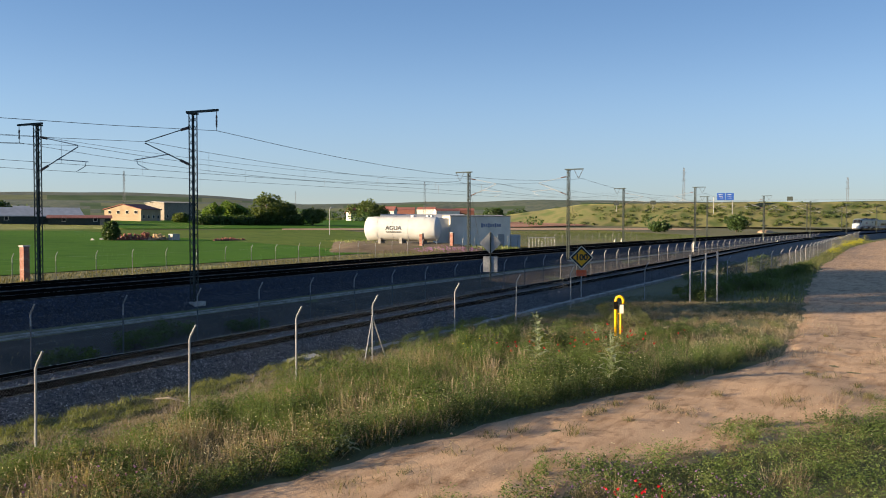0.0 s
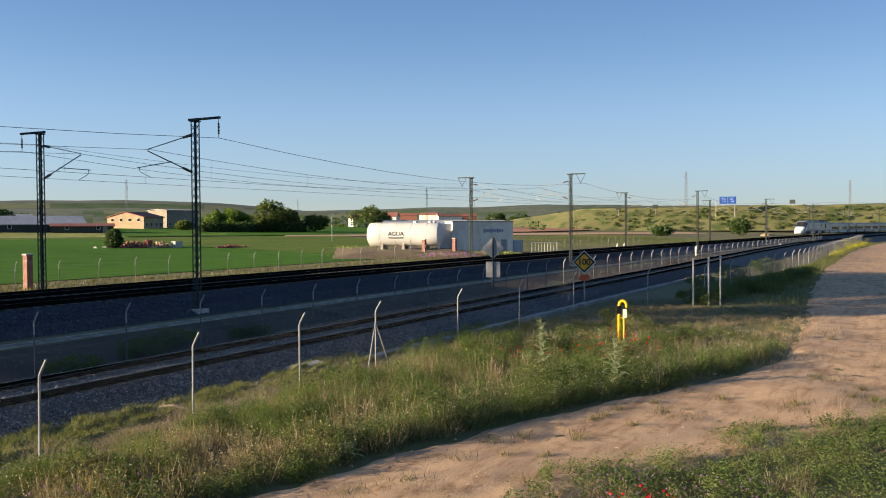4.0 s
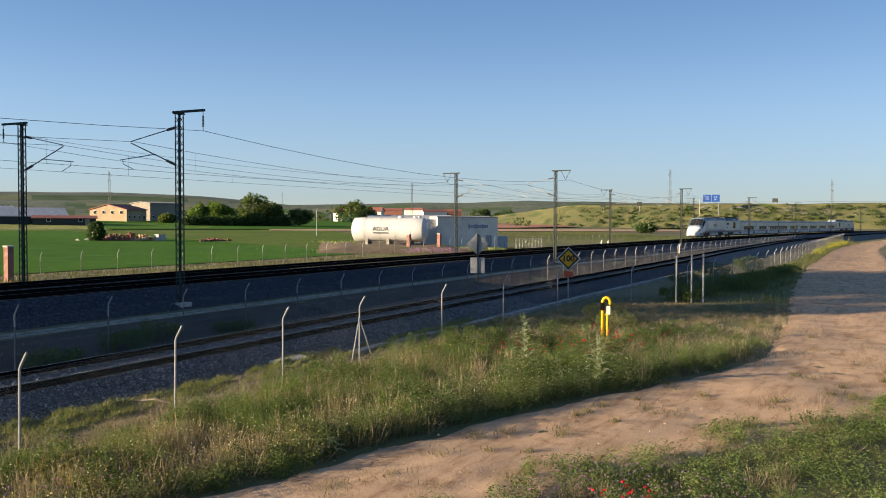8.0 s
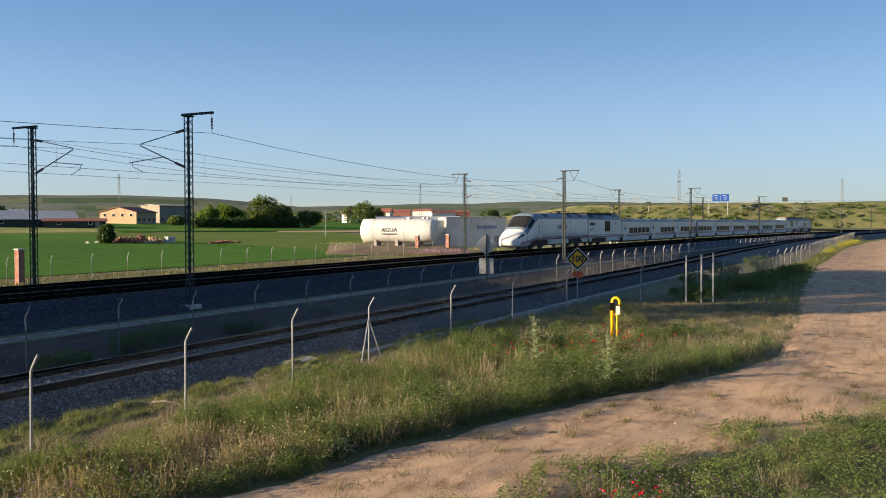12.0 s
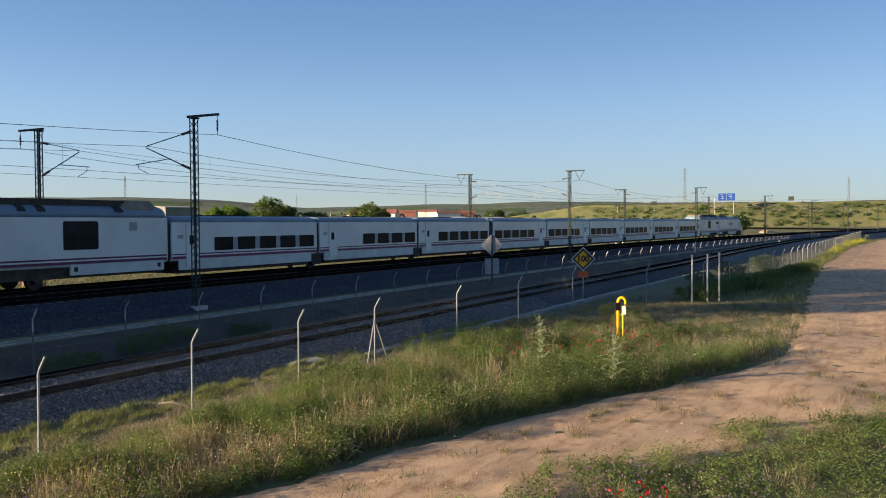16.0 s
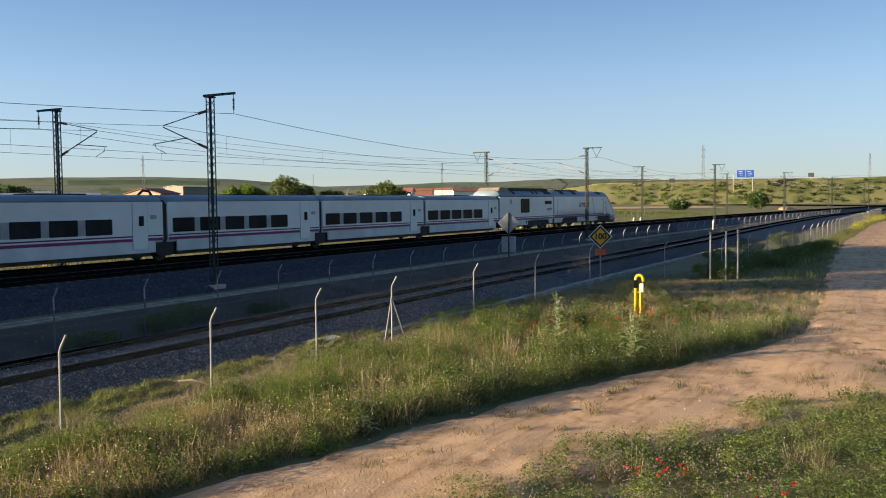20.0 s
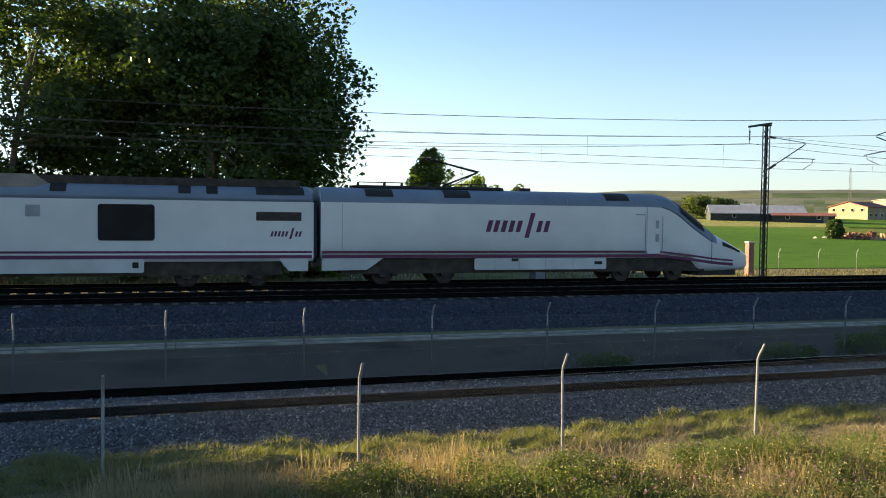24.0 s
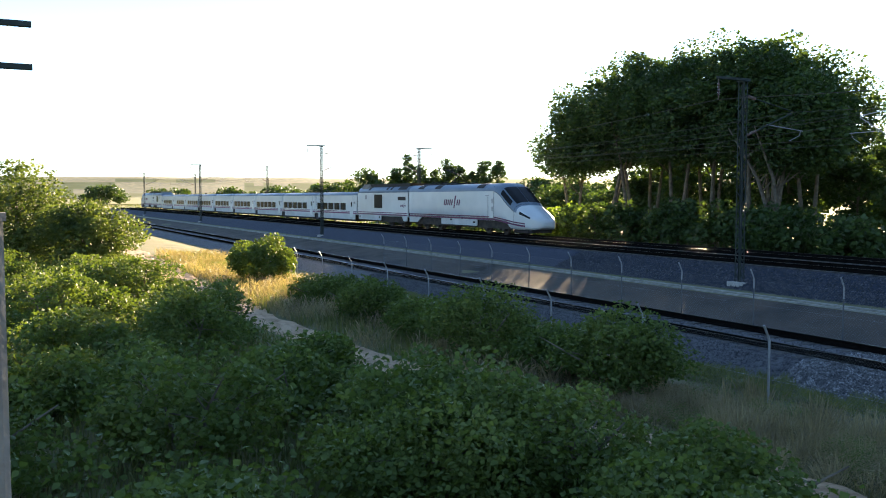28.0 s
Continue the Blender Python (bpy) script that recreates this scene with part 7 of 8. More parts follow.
# bushes that close the view along the line behind the camera's far turn
r = np.random.default_rng(97)
for k in range(24):
    a = r.random(4)
    x = -108 - 150 * a[0]
    y = 45 + 22 * a[1] if k % 3 else -9 + 14 * a[1]
    tree("low_tree", "low bushy tree beside the line in the distance", float(x), float(y), 2.4 + 2.6 * a[2], 2.2 + 1.6 * a[3], 0.0, 980 + k, M["leaf"] if k % 2 else M["leaf_bush"], 22, 70, 0.42, 1.0, 0.12, group="low trees", hollow=0.2, flat=1)
# crumbled clods on the road
x, y = area_points(r, 700, 8, 34, lambda q: road_lo(q) + 0.15, lambda q: road_hi(q) - 0.1)
k = patchy(x, y, 0.45, 21.0) > 0.0
x, y = x[k], y[k]
c = np.stack([x, y, ground_np(x, y) + 0.06], -1)
base = np.array([(1, 0, -0.5), (-0.5, 0.9, -0.5), (-0.5, -0.9, -0.5), (0.2, 0.1, 0.6)])
v = base[None] * (0.008 + 0.024 * r.random((len(x), 1, 1)) ** 2) * (0.7 + 0.6 * r.random((len(x), 4, 3))) + c[:, None]
o = np.arange(len(x))[:, None] * 4
f = np.concatenate([o + np.array([q]) for q in ((0, 1, 3), (1, 2, 3), (2, 0, 3))])
tagged(new("dirt_clods", big_mesh("dirt_clods", v.reshape(-1, 3), f, M["dirt"])), "crumbled clods of dry earth on the road", "clods", kind="stuff")

# tall weeds round the tank and its gate
x, y = area_points(r, 7000, 93, 128, lambda q: 49 + 0 * q, lambda q: 66 + 0 * q)
blades("yard_weeds", x, y, 0.2, 0.6, 0.02, M["undergrowth"], "tall dry weeds round the water tank", 71)
flowers("violet_flowers", 160, 92, 103, lambda q: 47 + 0 * q, lambda q: 53 + 0 * q, 0.4, 0.9, 0.14, M["mallow"], "violet wild flowers by the yard fence", 72)

# rank grass behind the line before the cereal field
x, y = area_points(r, 16000, -30, 60, lambda q: 42.3 + bend_np(q), lambda q: 52 + bend_np(q))
k = patchy(x, y, 0.2, 13.0) > -0.15
blades("rank_grass", x[k], y[k], 0.15, 0.55, 0.016, M["undergrowth"], "rank green grass behind the line", 73, tufts=0.3)

# ---- signs and markers by the line ----
def polar(az, d):
    """A place d metres off, az degrees to the left of straight across the line."""
    return -math.sin(radians(az)) * d, math.cos(radians(az)) * d


def facing(x, y, turn=0.0):
    """Turns a thing's -y side to the camera's bank."""
    return math.degrees(math.atan2(-x, y)) + turn


def text_geo(body, size, material, parent, name, m, label="", bold=0.0):
    """Writing with the built-in font, as a mesh."""
    cu = bpy.data.curves.new(name, "FONT")
    cu.body, cu.size, cu.align_x, cu.align_y, cu.extrude = body, size, "CENTER", "CENTER", 0.004
    cu.offset = bold
    tmp = bpy.data.objects.new("tmp_text", cu)
    scene.collection.objects.link(tmp)
    me = bpy.data.meshes.new_from_object(tmp.evaluated_get(bpy.context.evaluated_depsgraph_get()))
    bpy.data.objects.remove(tmp)
    me.materials.clear()
    me.materials.append(material)
    ob = part(name, me, None, parent, label)
    ob.matrix_basis = m
    return ob


def diamond(s, y0, d, z=0.0):
    return Geo().plate([(0, y0, z - s), (s, y0, z), (0, y0, z + s), (-s, y0, z)], (0, d, 0))


def speed_sign():
    x, y = 46.2, 15.3
    z = ground_z(x, y)
    t = thing("speed_sign", "amber diamond speed sign reading 100 above a red plate", "railway sign", Matrix.Translation((x, y, z)) @ pose(0, 0, 0, 0, 0, facing(x, y)))
    h = 0.89 - z
    part("post", Geo().tube([(0, 0.05, -0.2), (0, 0.05, h + 0.3)], 0.035, 8), M["galv"], t)
    part("board", diamond(0.66, -0.01, 0.03, h), M["plaster"], t, "white-edged board")
    part("border", diamond(0.60, -0.02, 0.01, h), M["ink"], t)
    part("face", diamond(0.47, -0.03, 0.01, h), M["orange"], t, "amber face")
    text_geo("100", 0.46, M["ink"], t, "number", pose(0, -0.036, h, 90, 0, 0), "black numerals", 0.018)
    part("plate", Geo().rbox((0, -0.01, h - 0.86), (0.56, 0.03, 0.34), 0.03, 1), M["red"], t, "red plate")
    return t


speed_sign()


def sign_back():
    x, y = 55.4, 25.0
    z = ground_z(x, y)
    t = thing("signal_board", "grey back of a diamond railway board on a post", "railway sign", Matrix.Translation((x, y, z)) @ pose(0, 0, 0, 0, 0, facing(x, y)))
    h = 1.38 - z
    part("post", Geo().tube([(0, -0.04, -0.2), (0, -0.04, h + 0.75)], 0.05, 8), M["mast"], t)
    part("board", diamond(0.78, 0.0, 0.03, h), M["grey"], t, "grey sheet-metal back")
    for s in (-1, 1):
        part("plate", Geo().rbox((s * 0.27, 0.02, h - 1.5), (0.46, 0.03, 1.1), 0.02, 1), M["galv"], t, "pale side plate")
    part("rail", Geo().box((0, 0, h - 0.35), (0.5, 0.03, 0.05)).box((0, 0, h + 0.35), (0.5, 0.03, 0.05)), M["galv"], t)


sign_back()


def gas_marker():
    x, y = 26.5, 7.55
    t = thing("gas_vent_marker", "yellow pipeline vent marker with a hooked top and white tag", "pipeline marker", Matrix.Translation((x, y, -1.0)) @ pose(0, 0, 0, 0, 0, facing(x, y)))
    hook = [(-0.09, 0, -0.2), (-0.09, 0, 1.38)] + [(-0.09 + 0.115 - 0.115 * math.cos(radians(a)), 0, 1.42 + 0.135 * math.sin(radians(a))) for a in range(0, 181, 20)] + [(0.14, 0, 1.34)]
    part("vent_pipe", Geo().tube(hook, 0.047, 12), M["yellow"], t, "yellow hooked pipe", True)
    part("stake", Geo().tube([(0.06, -0.02, -0.2), (0.06, -0.02, 1.22)], 0.032, 10), M["yellow"], t, "yellow stake")
    part("tag", Geo().rbox((0.085, -0.05, 1.17), (0.12, 0.05, 0.27), 0.015, 1), M["plaster"], t, "white tag")
    part("clamp", Geo().rbox((-0.09, -0.05, 1.28), (0.13, 0.1, 0.24), 0.02, 1), M["rail"], t, "rusty clamp box")
    part("cross_bar", Geo().tube([(-0.09, 0, 1.02), (0.06, -0.02, 1.02)], 0.015, 6), M["yellow"], t)


gas_marker()
for x, y, h in ((42.7, 8.65, 2.25), (43.1, 8.0, 2.3), (43.4, 7.5, 2.35)):
    z = ground_z(x, y)
    t = thing("gate_post", "slim grey steel gate post with a pale cap", "gate post", Matrix.Translation((x, y, z)), "gate posts")
    part("shaft", Geo().rbox((0, 0, h / 2 - 0.1), (0.08, 0.08, h + 0.2), 0.015), M["galv"], t)
    part("cap", Geo().rbox((0, 0, h + 0.02), (0.10, 0.10, 0.05), 0.02), M["concrete"], t)
for x, u in ((150, 20.9), (118, 26.0), (132, 40.5), (205, 20.9), (128, 40.2)):
    p = on_line(x, u, 0)
    z = ground_z(p.x, p.y)
    t = thing("track_marker", "short white trackside marker post", "marker post", Matrix.Translation((p.x, p.y, z)), "track markers")
    part("post", Geo().rbox((0, 0, 0.55), (0.22, 0.16, 1.2), 0.03), M["plaster"], t)
    part("head", Geo().rbox((0, -0.09, 1.15), (0.42, 0.05, 0.42), 0.05, 1), M["plaster"], t)

# ---- tank yard beyond the line ----
def tank_yard():
    x, y = polar(-59.9, 126)
    z = ground_z(x, y)
    # the tank lies along its own x
    t = thing("water_tank", "large white horizontal water tank with dark lettering on cradles", "water tank", Matrix.Translation((x, y, z)) @ pose(0, 0, 0, 0, 0, -76))
    r, L, cz = 1.72, 10.4, 2.9 - 126 * 0.0088 - z
    prof = [(-L / 2 - 0.5, 0.05), (-L / 2 - 0.42, 0.7), (-L / 2 - 0.22, 1.3), (-L / 2, r - 0.03), (-L / 2 + 0.05, r)] + [(-L / 2 + L * k / 6, r) for k in range(1, 6)] + [(L / 2 - 0.05, r), (L / 2, r - 0.03), (L / 2 + 0.22, 1.3), (L / 2 + 0.42, 0.7), (L / 2 + 0.5, 0.05)]
    part("shell", Geo().loft([[(a, b * math.cos(2 * math.pi * k / 40), cz + b * math.sin(2 * math.pi * k / 40)) for k in range(40)] for a, b in prof]), M["tank"], t, "white painted steel shell", True)
    for e in (-3.4, -1.1, 1.2, 3.5):
        part("seam", Geo().tube([(e, (r + 0.004) * math.cos(2 * math.pi * k / 40), cz + (r + 0.004) * math.sin(2 * math.pi * k / 40)) for k in range(41)], 0.02, 4), M["tank"], t)
    for e in (-3.2, 0, 3.2):
        part("cradle", Geo().plate([(e - 0.2, -1.1, -0.3), (e - 0.2, 1.1, -0.3), (e - 0.2, 1.15, cz - 1.25), (e - 0.2, 0.8, cz - r + 0.15), (e - 0.2, -0.8, cz - r + 0.15), (e - 0.2, -1.15, cz - 1.25)], (0.4, 0, 0)), M["drain"], t)
    for e, w in ((1.6, 0.35), (3.8, 0.25), (4.4, 0.2)):
        part("manhole", Geo().cyl((e, 0, cz + r + 0.1), w, 0.32, 16), M["tank"], t)
    part("top_rail", Geo().tube([(-4.5, 0, cz + r + 0.03), (4.9, 0, cz + r + 0.03)], 0.03, 5), M["galv"], t)
    text_geo("AGUA", 0.86, M["ink"], t, "lettering", Matrix.Translation((-0.9, -r - 0.03, cz + 0.10)) @ pose(0, 0, 0, 90, 0, 0), "dark capital letters")
    for k in range(8):
        part("letter_bar", Geo().box((-1.9 + 0.28 * k, -r - 0.012, cz - 0.45), (0.2, 0.02, 0.15)), M["ink"], t)
    # building beside it
    x, y = polar(-64.6, 132)
    z = ground_z(x, y)
    t = thing("pump_house", "low white flat-roofed building with faded blue lettering", "building", Matrix.Translation((x, y, z)) @ pose(0, 0, 0, 0, 0, -44))
    h = 2.9 + 132 * 0.0055 - z
    part("wall", Geo().box((0, -1.2, h / 2), (9.6, 3.6, h)), M["plaster"], t, "whitewashed wall")
    part("parapet", Geo().box((0, -1.2, h + 0.06), (9.8, 3.8, 0.14)), M["drain"], t)
    part("side_wing", Geo().box((-5.6, -1.0, h * 0.47), (1.6, 2.6, h * 0.94)), M["tank"], t, "cream wing")
    part("door", Geo().box((3.3, -3.02, 1.05), (1.0, 0.06, 2.1)), M["galv"], t)
    part("shed_box", Geo().rbox((5.9, -1.5, 1.0), (1.6, 2.0, 2.0), 0.05), M["metal_roof"], t)
    for k in range(9):
        part("letter_bar", Geo().box((0.2 + 0.36 * k, -3.03, h - 1.35), (0.27, 0.03, 0.42 if k % 3 else 0.62)), M["faded"], t)
    # yard fence, brick gate pillars
    for az, d, hh in ((-61.15, 117, 2.3), (-63.17, 117, 2.5), (-36.74, 66, 2.35)):
        x, y = polar(az, d)
        z = ground_z(x, y)
        t = thing("brick_pillar", "red brick gate pillar with a pale cap", "pillar", Matrix.Translation((x, y, z)), "brick pillars")
        part("shaft", Geo().rbox((0, 0, hh / 2 - 0.1), (0.46, 0.46, hh + 0.2), 0.02), M["brick"], t)
        part("cap", Geo().rbox((0, 0, hh + 0.05), (0.56, 0.56, 0.1), 0.04), M["concrete"], t)
        for k in range(int(hh / 0.075)):
            part("mortar_joint", Geo().box((0, 0, 0.075 * k + 0.05), (0.463, 0.463, 0.008)), M["concrete"], t)
    x, y = polar(-69.1, 112)
    t = thing("metal_gate", "grey wire-mesh gate in the yard fence", "gate", Matrix.Translation((x, y, ground_z(x, y))) @ pose(0, 0, 0, 0, 0, -60))
    for k in range(9):
        part("bar", Geo().tube([(-1.6 + 0.4 * k, 0, 0.1), (-1.6 + 0.4 * k, 0, 2.0)], 0.02, 5), M["galv"], t)
    part("gate_frame", Geo().tube([(-1.7, 0, 0.05), (1.7, 0, 0.05), (1.7, 0, 2.05), (-1.7, 0, 2.05), (-1.7, 0, 0.05)], 0.035, 6), M["galv"], t)


tank_yard()

# ---- farms and town on the plain ----
def house(name, label, az, d, w, dep, h, roof, wall, roof_m, turn=0.0, wins=3, storeys=1, zoff=0.0, cat="house"):
    x, y = polar(az, d)
    z = ground_z(x, y) + zoff
    t = thing(name, label, cat, Matrix.Translation((x, y, z)) @ pose(0, 0, 0, 0, 0, facing(x, y, turn)), "buildings on the plain")
    part("wall", Geo().plate([(-w / 2, -dep / 2, -1.5), (w / 2, -dep / 2, -1.5), (w / 2, -dep / 2, h), (-w / 2, -dep / 2, h)], (0, dep, 0)).plate([(-w / 2, -dep / 2, h), (-w / 2, dep / 2, h), (-w / 2, 0, h + roof)], (w, 0, 0)), wall, t)
    for s in (-1, 1):
        part("roof", Geo().plate([(-w / 2 - 0.4, s * (dep / 2 + 0.5), h - 0.15), (w / 2 + 0.4, s * (dep / 2 + 0.5), h - 0.15), (w / 2 + 0.4, 0, h + roof + 0.05), (-w / 2 - 0.4, 0, h + roof + 0.05)], (0, 0, 0.22)), roof_m, t)
    for fl in range(storeys):
        for k in range(wins):
            xx = -w / 2 + w * (k + 0.5) / wins
            zz = 1.6 + fl * 2.8
            wn_ = part("window", Geo().box((xx, -dep / 2 - 0.02, zz), (1.1, 0.1, 1.2)), M["plaster"], t)
            part("pane", Geo().box((xx, -dep / 2 - 0.05, zz), (0.9, 0.1, 1.0)), M["glass"], wn_)
    part("door", Geo().box((w * 0.36, -dep / 2 - 0.04, 1.0), (1.2, 0.1, 2.1)), M["wood"], t)
    return t


t = house("farm_building", "sand-coloured farm building with a red tiled roof", -42.85, 330, 11, 15.5, 4.2, 1.7, M["farm_wall"], M["roof_tile"], 52, 4)
for k in range(4):
    wn_ = part("window", Geo().box((-5.5, -5.6 + 3.7 * k, 3.2), (0.16, 1.3, 1.2)), M["plaster"], t)
    part("pane", Geo().box((-5.55, -5.6 + 3.7 * k, 3.2), (0.16, 1.05, 1.0)), M["glass"], wn_)
house("barn", "pale brick industrial barn with a flat roof", -45.1, 350, 14, 12, 6.8, 0.3, M["block"], M["drain"], 35, 5)
house("shed", "long dark shed with a grey metal roof", -37.0, 270, 26, 13, 2.2, 2.2, M["mast"], M["metal_roof"], 8, 2)
house("red_shed", "long low shed with a red roof edge", -39.8, 262, 16, 6, 2.0, 0.5, M["mast"], M["roof_tile"], 0, 2)
house("brick_house", "long red brick building with a dark tiled roof", -33.2, 330, 22, 10, 4.0, 1.4, M["brick"], M["mast"], -14, 5)
house("shed", "dark barn with a grey roof", -35.6, 330, 16, 9, 3.2, 1.5, M["mast"], M["metal_roof"], 4, 2)
house("house", "white house with a red tiled roof", -56.9, 430, 9, 7, 3.0, 2.2, M["plaster"], M["roof_tile"], 20, 3, zoff=1.0)
house("house", "white house with a red tiled roof", -58.9, 470, 9, 7, 4.0, 2.0, M["plaster"], M["roof_tile"], -15, 3, 1, 1.5)
house("greenhouse", "long pale greenhouse roof on the plain", -61.2, 420, 40, 12, 1.6, 1.6, M["metal_roof"], M["metal_roof"], 6, 6, zoff=0.5)
house("greenhouse", "long pale greenhouse roof on the plain", -64.2, 430, 34, 12, 1.6, 1.6, M["metal_roof"], M["metal_roof"], 6, 6, zoff=0.5)
for k, (az, d, w, h) in enumerate(((-11.2, 420, 12, 5.5), (-12.6, 440, 10, 6), (-13.6, 430, 14, 4.5), (-15.2, 460, 10, 6), (-17.0, 480, 14, 4), (-9.4, 430, 10, 5), (-60.0, 900, 22, 9), (-61.5, 940, 20, 10), (-62.8, 900, 26, 8), (-64.0, 950, 20, 9), (-58.3, 900, 16, 9), (-25.5, 470, 12, 4), (-28, 520, 10, 5))):
    house("house", "pale village house with a red roof", az, d, w, 9, h, 2.2, M["plaster"] if k % 3 else M["brick"], M["roof_tile"], (k * 37) % 50 - 25, 3, 1, 1.0)
# hut beside the line
x, y = -26.7, 45.5
t = thing("line_hut", "small pale concrete hut beside the line", "hut", Matrix.Translation((x - 0.55, y, ground_z(x, y) + 0.5)))
part("plinth", Geo().rbox((0, 0, -0.3), (3.1, 2.0, 0.64), 0.03), M["concrete"], t)
part("wall", Geo().rbox((0, 0, 0.95), (2.9, 1.8, 1.9), 0.05), M["drain"], t)
part("roof", Geo().rbox((0, 0, 1.95), (3.1, 2.0, 0.12), 0.05), M["concrete"], t)
part("door", Geo().box((0.7, -0.92, 0.8), (0.7, 0.08, 1.6)), M["dull"], t)
part("shutter", Geo().box((-0.6, -0.92, 1.0), (1.1, 0.08, 1.1)), M["grime"], t)

# rubble heaps and pallets at the field's end
rng = np.random.default_rng(63)
for az, d, w, hh, m, lb in ((-42.7, 150, 2.6, 1.0, "brick", "heap of broken red brick"), (-43.6, 152, 3.0, 1.2, "brick", "heap of broken red brick"), (-44.4, 150, 2.4, 0.9, "tan", "heap of sandy rubble"), (-48.5, 150, 3.2, 0.35, "brick", "low row of red bricks"), (-41.9, 152, 3.0, 0.5, "plaster", "pale slabs in a low pile")):
    x, y = polar(az, d)
    g = Geo()
    for k in range(70):
        a, b = rng.normal() * w * 0.5, rng.normal() * 0.6
        q = pose(0, 0, 0, *(rng.random(3) * 180)).to_3x3()
        g.box((a, b, max(0.05, hh * math.exp(-(a / w) ** 2 * 3) * rng.random())), (0.3 + 0.4 * rng.random(), 0.3, 0.25), q)
    solid("rubble_heap", g, M[m], lb + " at the field's edge", "rubble", kind="stuff", m=Matrix.Translation((x, y, ground_z(x, y))))
x, y = polar(-45.3, 150)
solid("block_stack", Geo().rbox((0, 0, 0.5), (1.6, 1.0, 1.2), 0.03), M["concrete"], "stack of pale concrete blocks on the field's edge", "block stack", m=Matrix.Translation((x, y, ground_z(x, y))))
# street lamp beyond the field
x, y = polar(-55.1, 190)
t = thing("street_lamp", "grey curved street lamp on the plain", "street lamp", Matrix.Translation((x, y, ground_z(x, y))))
part("pole", Geo().tube([(0, 0, -0.2), (0, 0, 5.2), (0.1, 0, 5.7), (0.5, 0, 6.1), (1.1, 0, 6.2)], 0.07, 8), M["galv"], t)
part("lantern", Geo().rbox((1.3, 0, 6.18), (0.6, 0.2, 0.12), 0.04), M["galv"], t)


def pylon(az, d, el, label):
    """Four-legged lattice tower with cross-arms."""
    x, y = polar(az, d)
    z = ground_z(x, y)
    H = EYE + d * math.tan(radians(el)) - z
    t = thing("pylon", label, "pylon", Matrix.Translation((x, y, z)) @ pose(0, 0, 0, 0, 0, facing(x, y, 20)), "pylons")
    wd = lambda q: (0.03 * (1 - q) + 0.018) * H * 0.55
    r = 0.065
    for a, b in ((1, 1), (1, -1), (-1, 1), (-1, -1)):
        part("leg", Geo().tube([(a * wd(0), b * wd(0), -1), (a * wd(0.6), b * wd(0.6), H * 0.6), (a * wd(1), b * wd(1), H)], r, 4), M["dull"], t)
    g = Geo()
    n = 12
    for k in range(n):
        q0, q1 = k / n, (k + 1) / n
        for a, b, c, e in ((1, 1, -1, 1), (-1, -1, 1, -1), (1, -1, 1, 1), (-1, 1, -1, -1)):
            g.tube([(a * wd(q0), b * wd(q0), H * q0), (c * wd(q1), e * wd(q1), H * q1)], r * 0.6, 3, False)
    part("lacing", g, M["dull"], t)
    for q in (0.78, 0.9):
        part("crossarm", Geo().tube([(-H * 0.04, 0, H * q), (H * 0.04, 0, H * q)], r, 4).tube([(-H * 0.04, 0, H * q), (0, 0, H * (q + 0.05)), (H * 0.04, 0, H * q)], r * 0.7, 4), M["dull"], t)


for az, d, el in ((-42.35, 600, 3.08), (-61.35, 640, 2.6), (-78.1, 560, 3.42), (-87.6, 600, 2.65), (-18.4, 620, 3.3), (-52.9, 1300, 1.9)):
    pylon(az, d, el, "grey lattice power pylon on the plain")


def gantry_sign():
    x, y = polar(-80.63, 436)
    z = 9.6
    t = thing("motorway_sign", "pair of blue motorway sign boards on posts", "road sign", Matrix.Translation((x, y, z)) @ pose(0, 0, 0, 0, 0, facing(x, y)))
    for k, s in enumerate((-1.95, 1.95)):
        b = part("board", Geo().rbox((s, 0, 5.2), (3.7, 0.2, 3.4), 0.1, 1), M["signblue"], t, "blue sign board")
        for j in range(3):
            part("legend_bar", Geo().box((s - 0.3 + 0.2 * j, -0.12, 6.2 - 0.85 * j), (1.8 - 0.2 * j, 0.05, 0.10)), M["plaster"], b)
    for s in (-5.4, 3.2):
        part("post", Geo().tube([(s, 0.2, -3), (s, 0.2, 6.0 if s > 0 else 5.0)], 0.16, 6), M["galv"], t)
    part("beam", Geo().tube([(-5.4, 0.2, 5.0), (3.2, 0.2, 5.0)], 0.12, 6), M["galv"], t)


gantry_sign()
for az, d, zb in ((-73.9, 440, 9.8), (-76.2, 440, 10.2), (-84.4, 452, 12.0)):
    x, y = polar(az, d)
    t = thing("road_board", "dark back of a roadside board on the embankment", "road sign", Matrix.Translation((x, y, zb)) @ pose(0, 0, 0, 0, 0, facing(x, y)), "roadside boards")
    part("post", Geo().tube([(0, 0.1, -2), (0, 0.1, 1.5)], 0.1, 6), M["galv"], t)
    part("board", Geo().rbox((0, 0, 2.0), (2.6, 0.12, 2.0), 0.1, 1), M["mast"], t)
# crash barrier along the motorway
solid("crash_barrier", Geo().tube([(475 - 1, -60, 13.2), (454, 25, 13.4), (444, 70, 13.3), (439, 140, 12.6)], 0.06, 4), M["dull"], "grey crash barrier along the top of the embankment", "crash barrier")
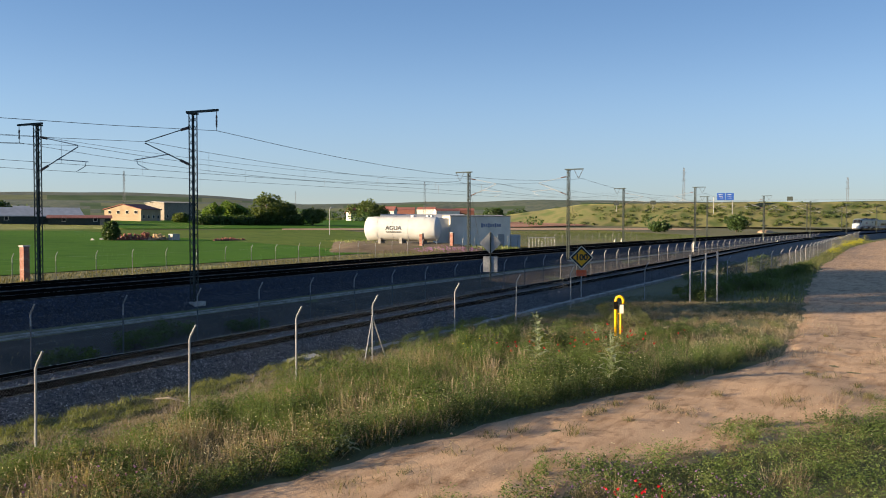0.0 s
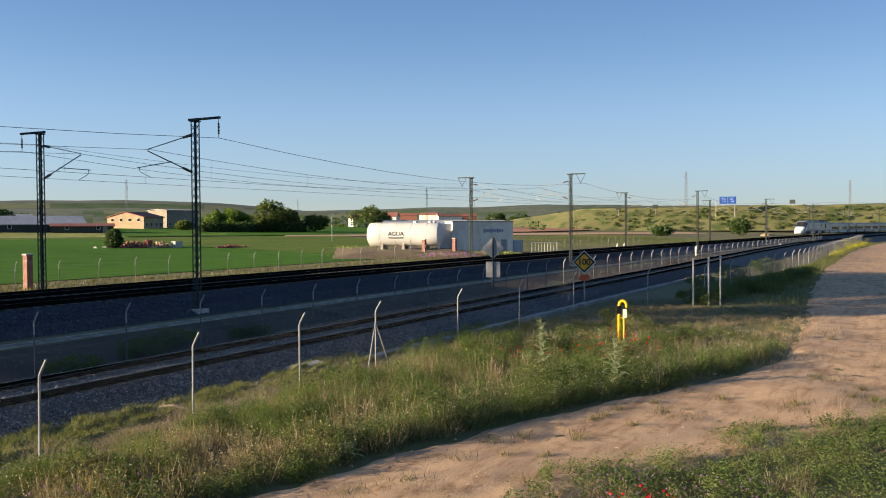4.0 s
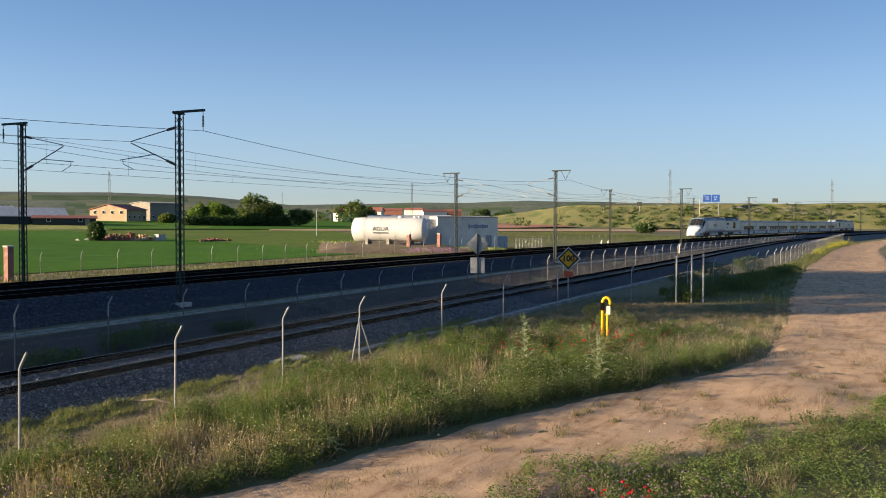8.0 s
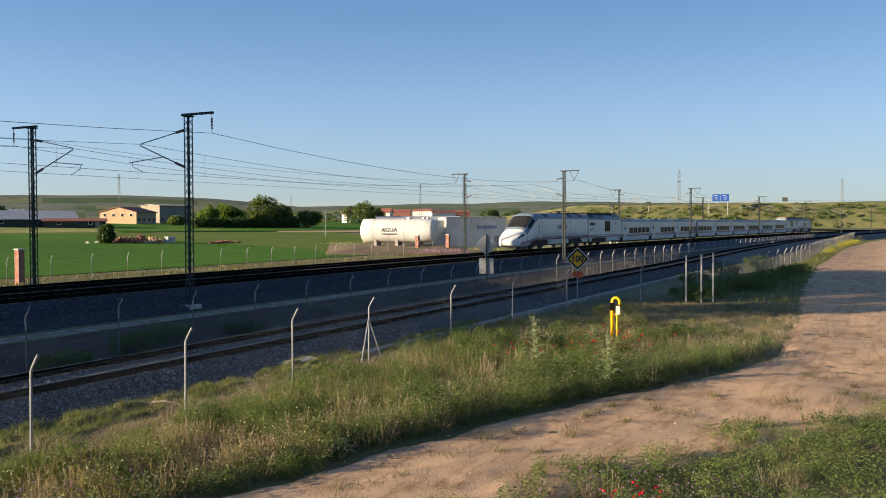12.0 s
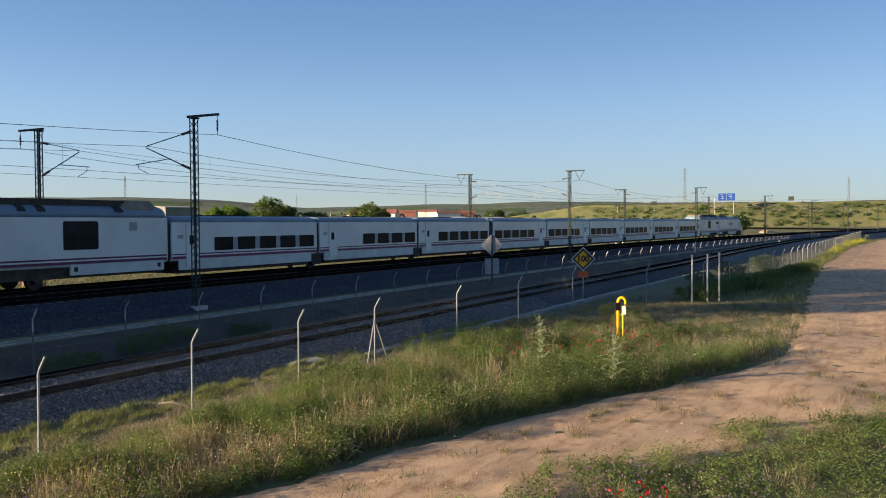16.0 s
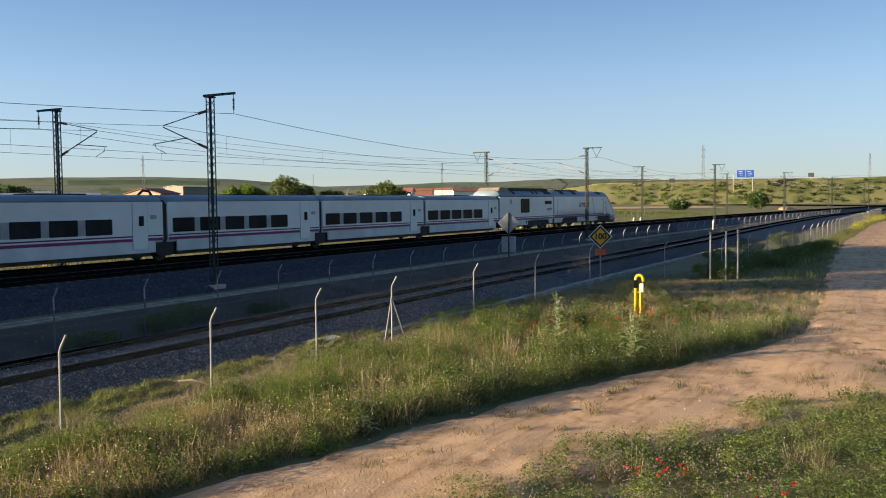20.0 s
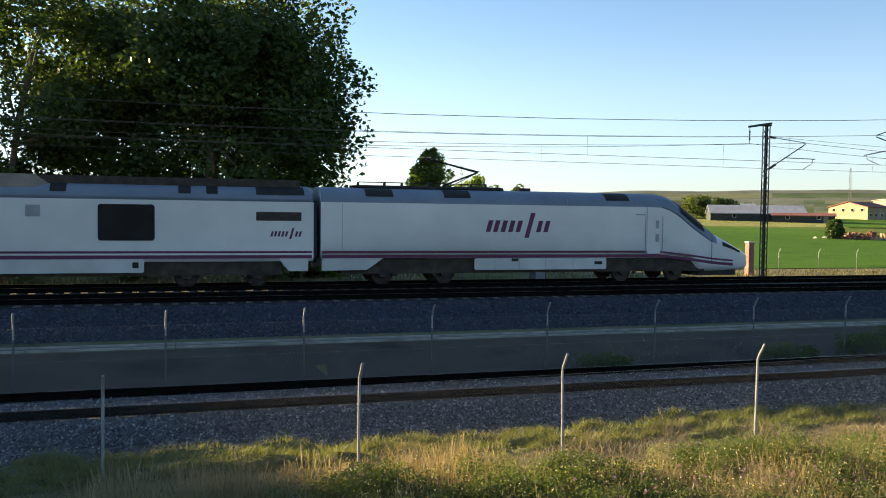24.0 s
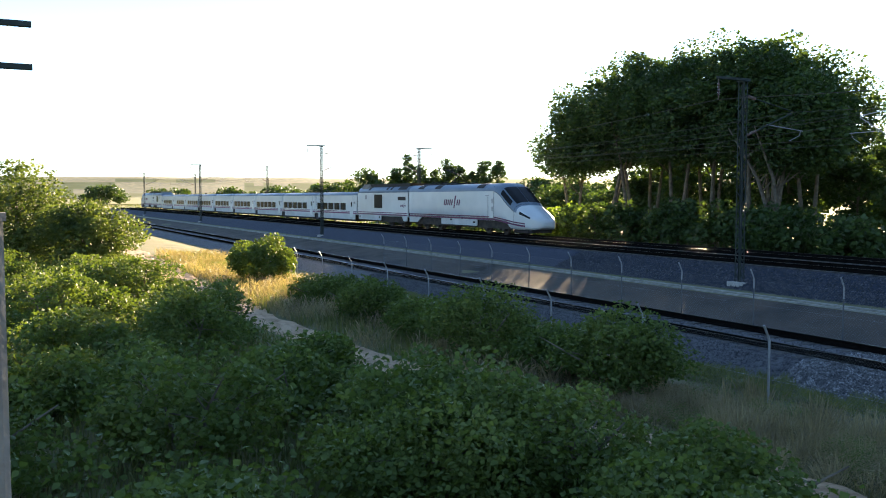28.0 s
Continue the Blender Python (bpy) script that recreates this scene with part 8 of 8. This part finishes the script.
# pale house and wall on the bank's foot
x, y = polar(-83.0, 330)
g = Geo()
g.loft([[(8.0 * math.cos(a) * q, 3.0 * math.sin(a) * q, zz + 0.25 * math.sin(3 * a + q * 5)) for a in [2 * math.pi * k / 14 for k in range(14)]] for q, zz in ((1.0, -0.3), (0.8, 0.3), (0.5, 0.6), (0.2, 0.75))])
solid("earth_mound", g, M["dirt"], "low mound of pale earth at the foot of the embankment", "earth mound", m=Matrix.Translation((x, y, ground_z(x, y))), smooth=True)

# ---- beside the camera ----
def utility_pole():
    x, y = -15.0, -0.75
    t = thing("utility_pole", "wooden utility pole with two dark cross-arms", "utility pole", Matrix.Translation((x, y, ground_z(x, y))))
    part("pole", Geo().tube([(0, 0, -0.3), (0, 0, 8.2)], [0.13, 0.09], 10), M["wood"], t)
    for z in (5.80, 6.45):
        part("crossarm", Geo().rbox((0.1, 0.35, z), (0.09, 1.7, 0.09), 0.01, 1), M["mast"], t)


utility_pole()
t = thing("wooden_post", "weathered wooden post on the bank beside the camera", "post", Matrix.Translation((-3.6, -0.20, ground_z(-3.6, -0.20))))
hp = 2.77 - ground_z(-3.6, -0.03)
part("shaft", Geo().rbox((0, 0, hp / 2 - 0.15), (0.15, 0.15, hp + 0.3), 0.02), M["wood"], t)
part("cap", Geo().rbox((0, 0, hp + 0.01), (0.17, 0.17, 0.03), 0.02), M["wood"], t)


def thistle(x, y, h, seed):
    r = np.random.default_rng(seed)
    t = thing("thistle", "pale spiny thistle plant on the verge", "thistle", Matrix.Translation((x, y, ground_z(x, y))), "thistles")
    g = Geo().tube([(0, 0, -0.05), (0.02, 0, h * 0.5), (0, 0.03, h)], [0.02, 0.014, 0.006], 6)
    for k in range(5):
        a = r.random() * 6.28
        g.tube([(0, 0, h * (0.4 + 0.1 * k)), (0.16 * math.cos(a), 0.16 * math.sin(a), h * (0.62 + 0.09 * k))], [0.008, 0.005], 5)
    part("stem", g, M["thistle"], t)
    for k in range(26):
        a, z = 2.4 * k, h * (0.02 + 0.9 * k / 26)
        L = (0.30 + 0.22 * min(h, 1.4)) * (1 - 0.7 * k / 26)
        d = Vector((math.cos(a), math.sin(a), 0))
        e = Vector((-d.y, d.x, 0))
        g = Geo()
        pts = []
        for j in range(7):
            q = j / 6
            c = d * L * q + Vector((0, 0, z + 0.22 * L * math.sin(q * 2.6) + 0.05))
            w = L * 0.24 * (1 - q) * (1.0 if j % 2 else 0.45) + 0.004
            pts.append((c + e * w + Vector((0, 0, 0.25 * w)), c, c - e * w + Vector((0, 0, 0.25 * w))))
        g.loft(pts, close=False, caps=False)
        part("leaf", g, M["thistle"], t)


thistle(21.2, 8.2, 1.55, 1)
thistle(19.6, 5.75, 1.35, 2)
thistle(25.3, 7.9, 0.8, 3)
thistle(11.9, 8.05, 0.3, 4)
solid("concrete_slab", Geo().rbox((0, 0, 0.05), (1.1, 0.45, 0.12), 0.03, 0), M["concrete"], "broken concrete slab lying behind the fence", "slab", m=Matrix.Translation((20.8, 15.5, -1.26)) @ pose(0, 0, 0, 3, -4, -20))
for x, y, a, L in ((17.6, 14.6, 30, 1.0), (14.5, 14.5, 100, 0.8), (18.8, 14.8, -20, 0.6)):
    solid("fallen_stick", Geo().tube([(-L / 2, 0, 0.05), (0, 0.04, 0.12), (L / 2, 0, 0.06)], [0.025, 0.03, 0.015], 6), M["wood"], "dry broken stick lying in the grass", "stick", "sticks", m=Matrix.Translation((x, y, ground_z(x, y) + 0.08)) @ pose(0, 0, 0, 0, 0, a))

# grey kiosk behind the line
x, y = 20.2, 46.5
t = thing("cable_kiosk", "tall narrow grey concrete cable kiosk with a pointed cap", "kiosk", Matrix.Translation((x, y, ground_z(x, y))))
part("body", Geo().rbox((0, 0, 1.7), (0.85, 0.7, 3.8), 0.04), M["dull"], t)
part("cap", Geo().loft([[(a * q, b * q, zz) for a, b in ((-0.5, -0.42), (0.5, -0.42), (0.5, 0.42), (-0.5, 0.42))] for q, zz in ((1.0, 3.6), (1.0, 3.68), (0.35, 3.92))]), M["drain"], t, "pale concrete cap")
part("door", Geo().box((0, -0.36, 0.95), (0.55, 0.03, 1.4)), M["grey"], t)

# ---- sleepers, last ----
for t, m in SLEEPERS:
    part("sleeper", SLEEPER_ME, None, t).matrix_basis = m

motions()
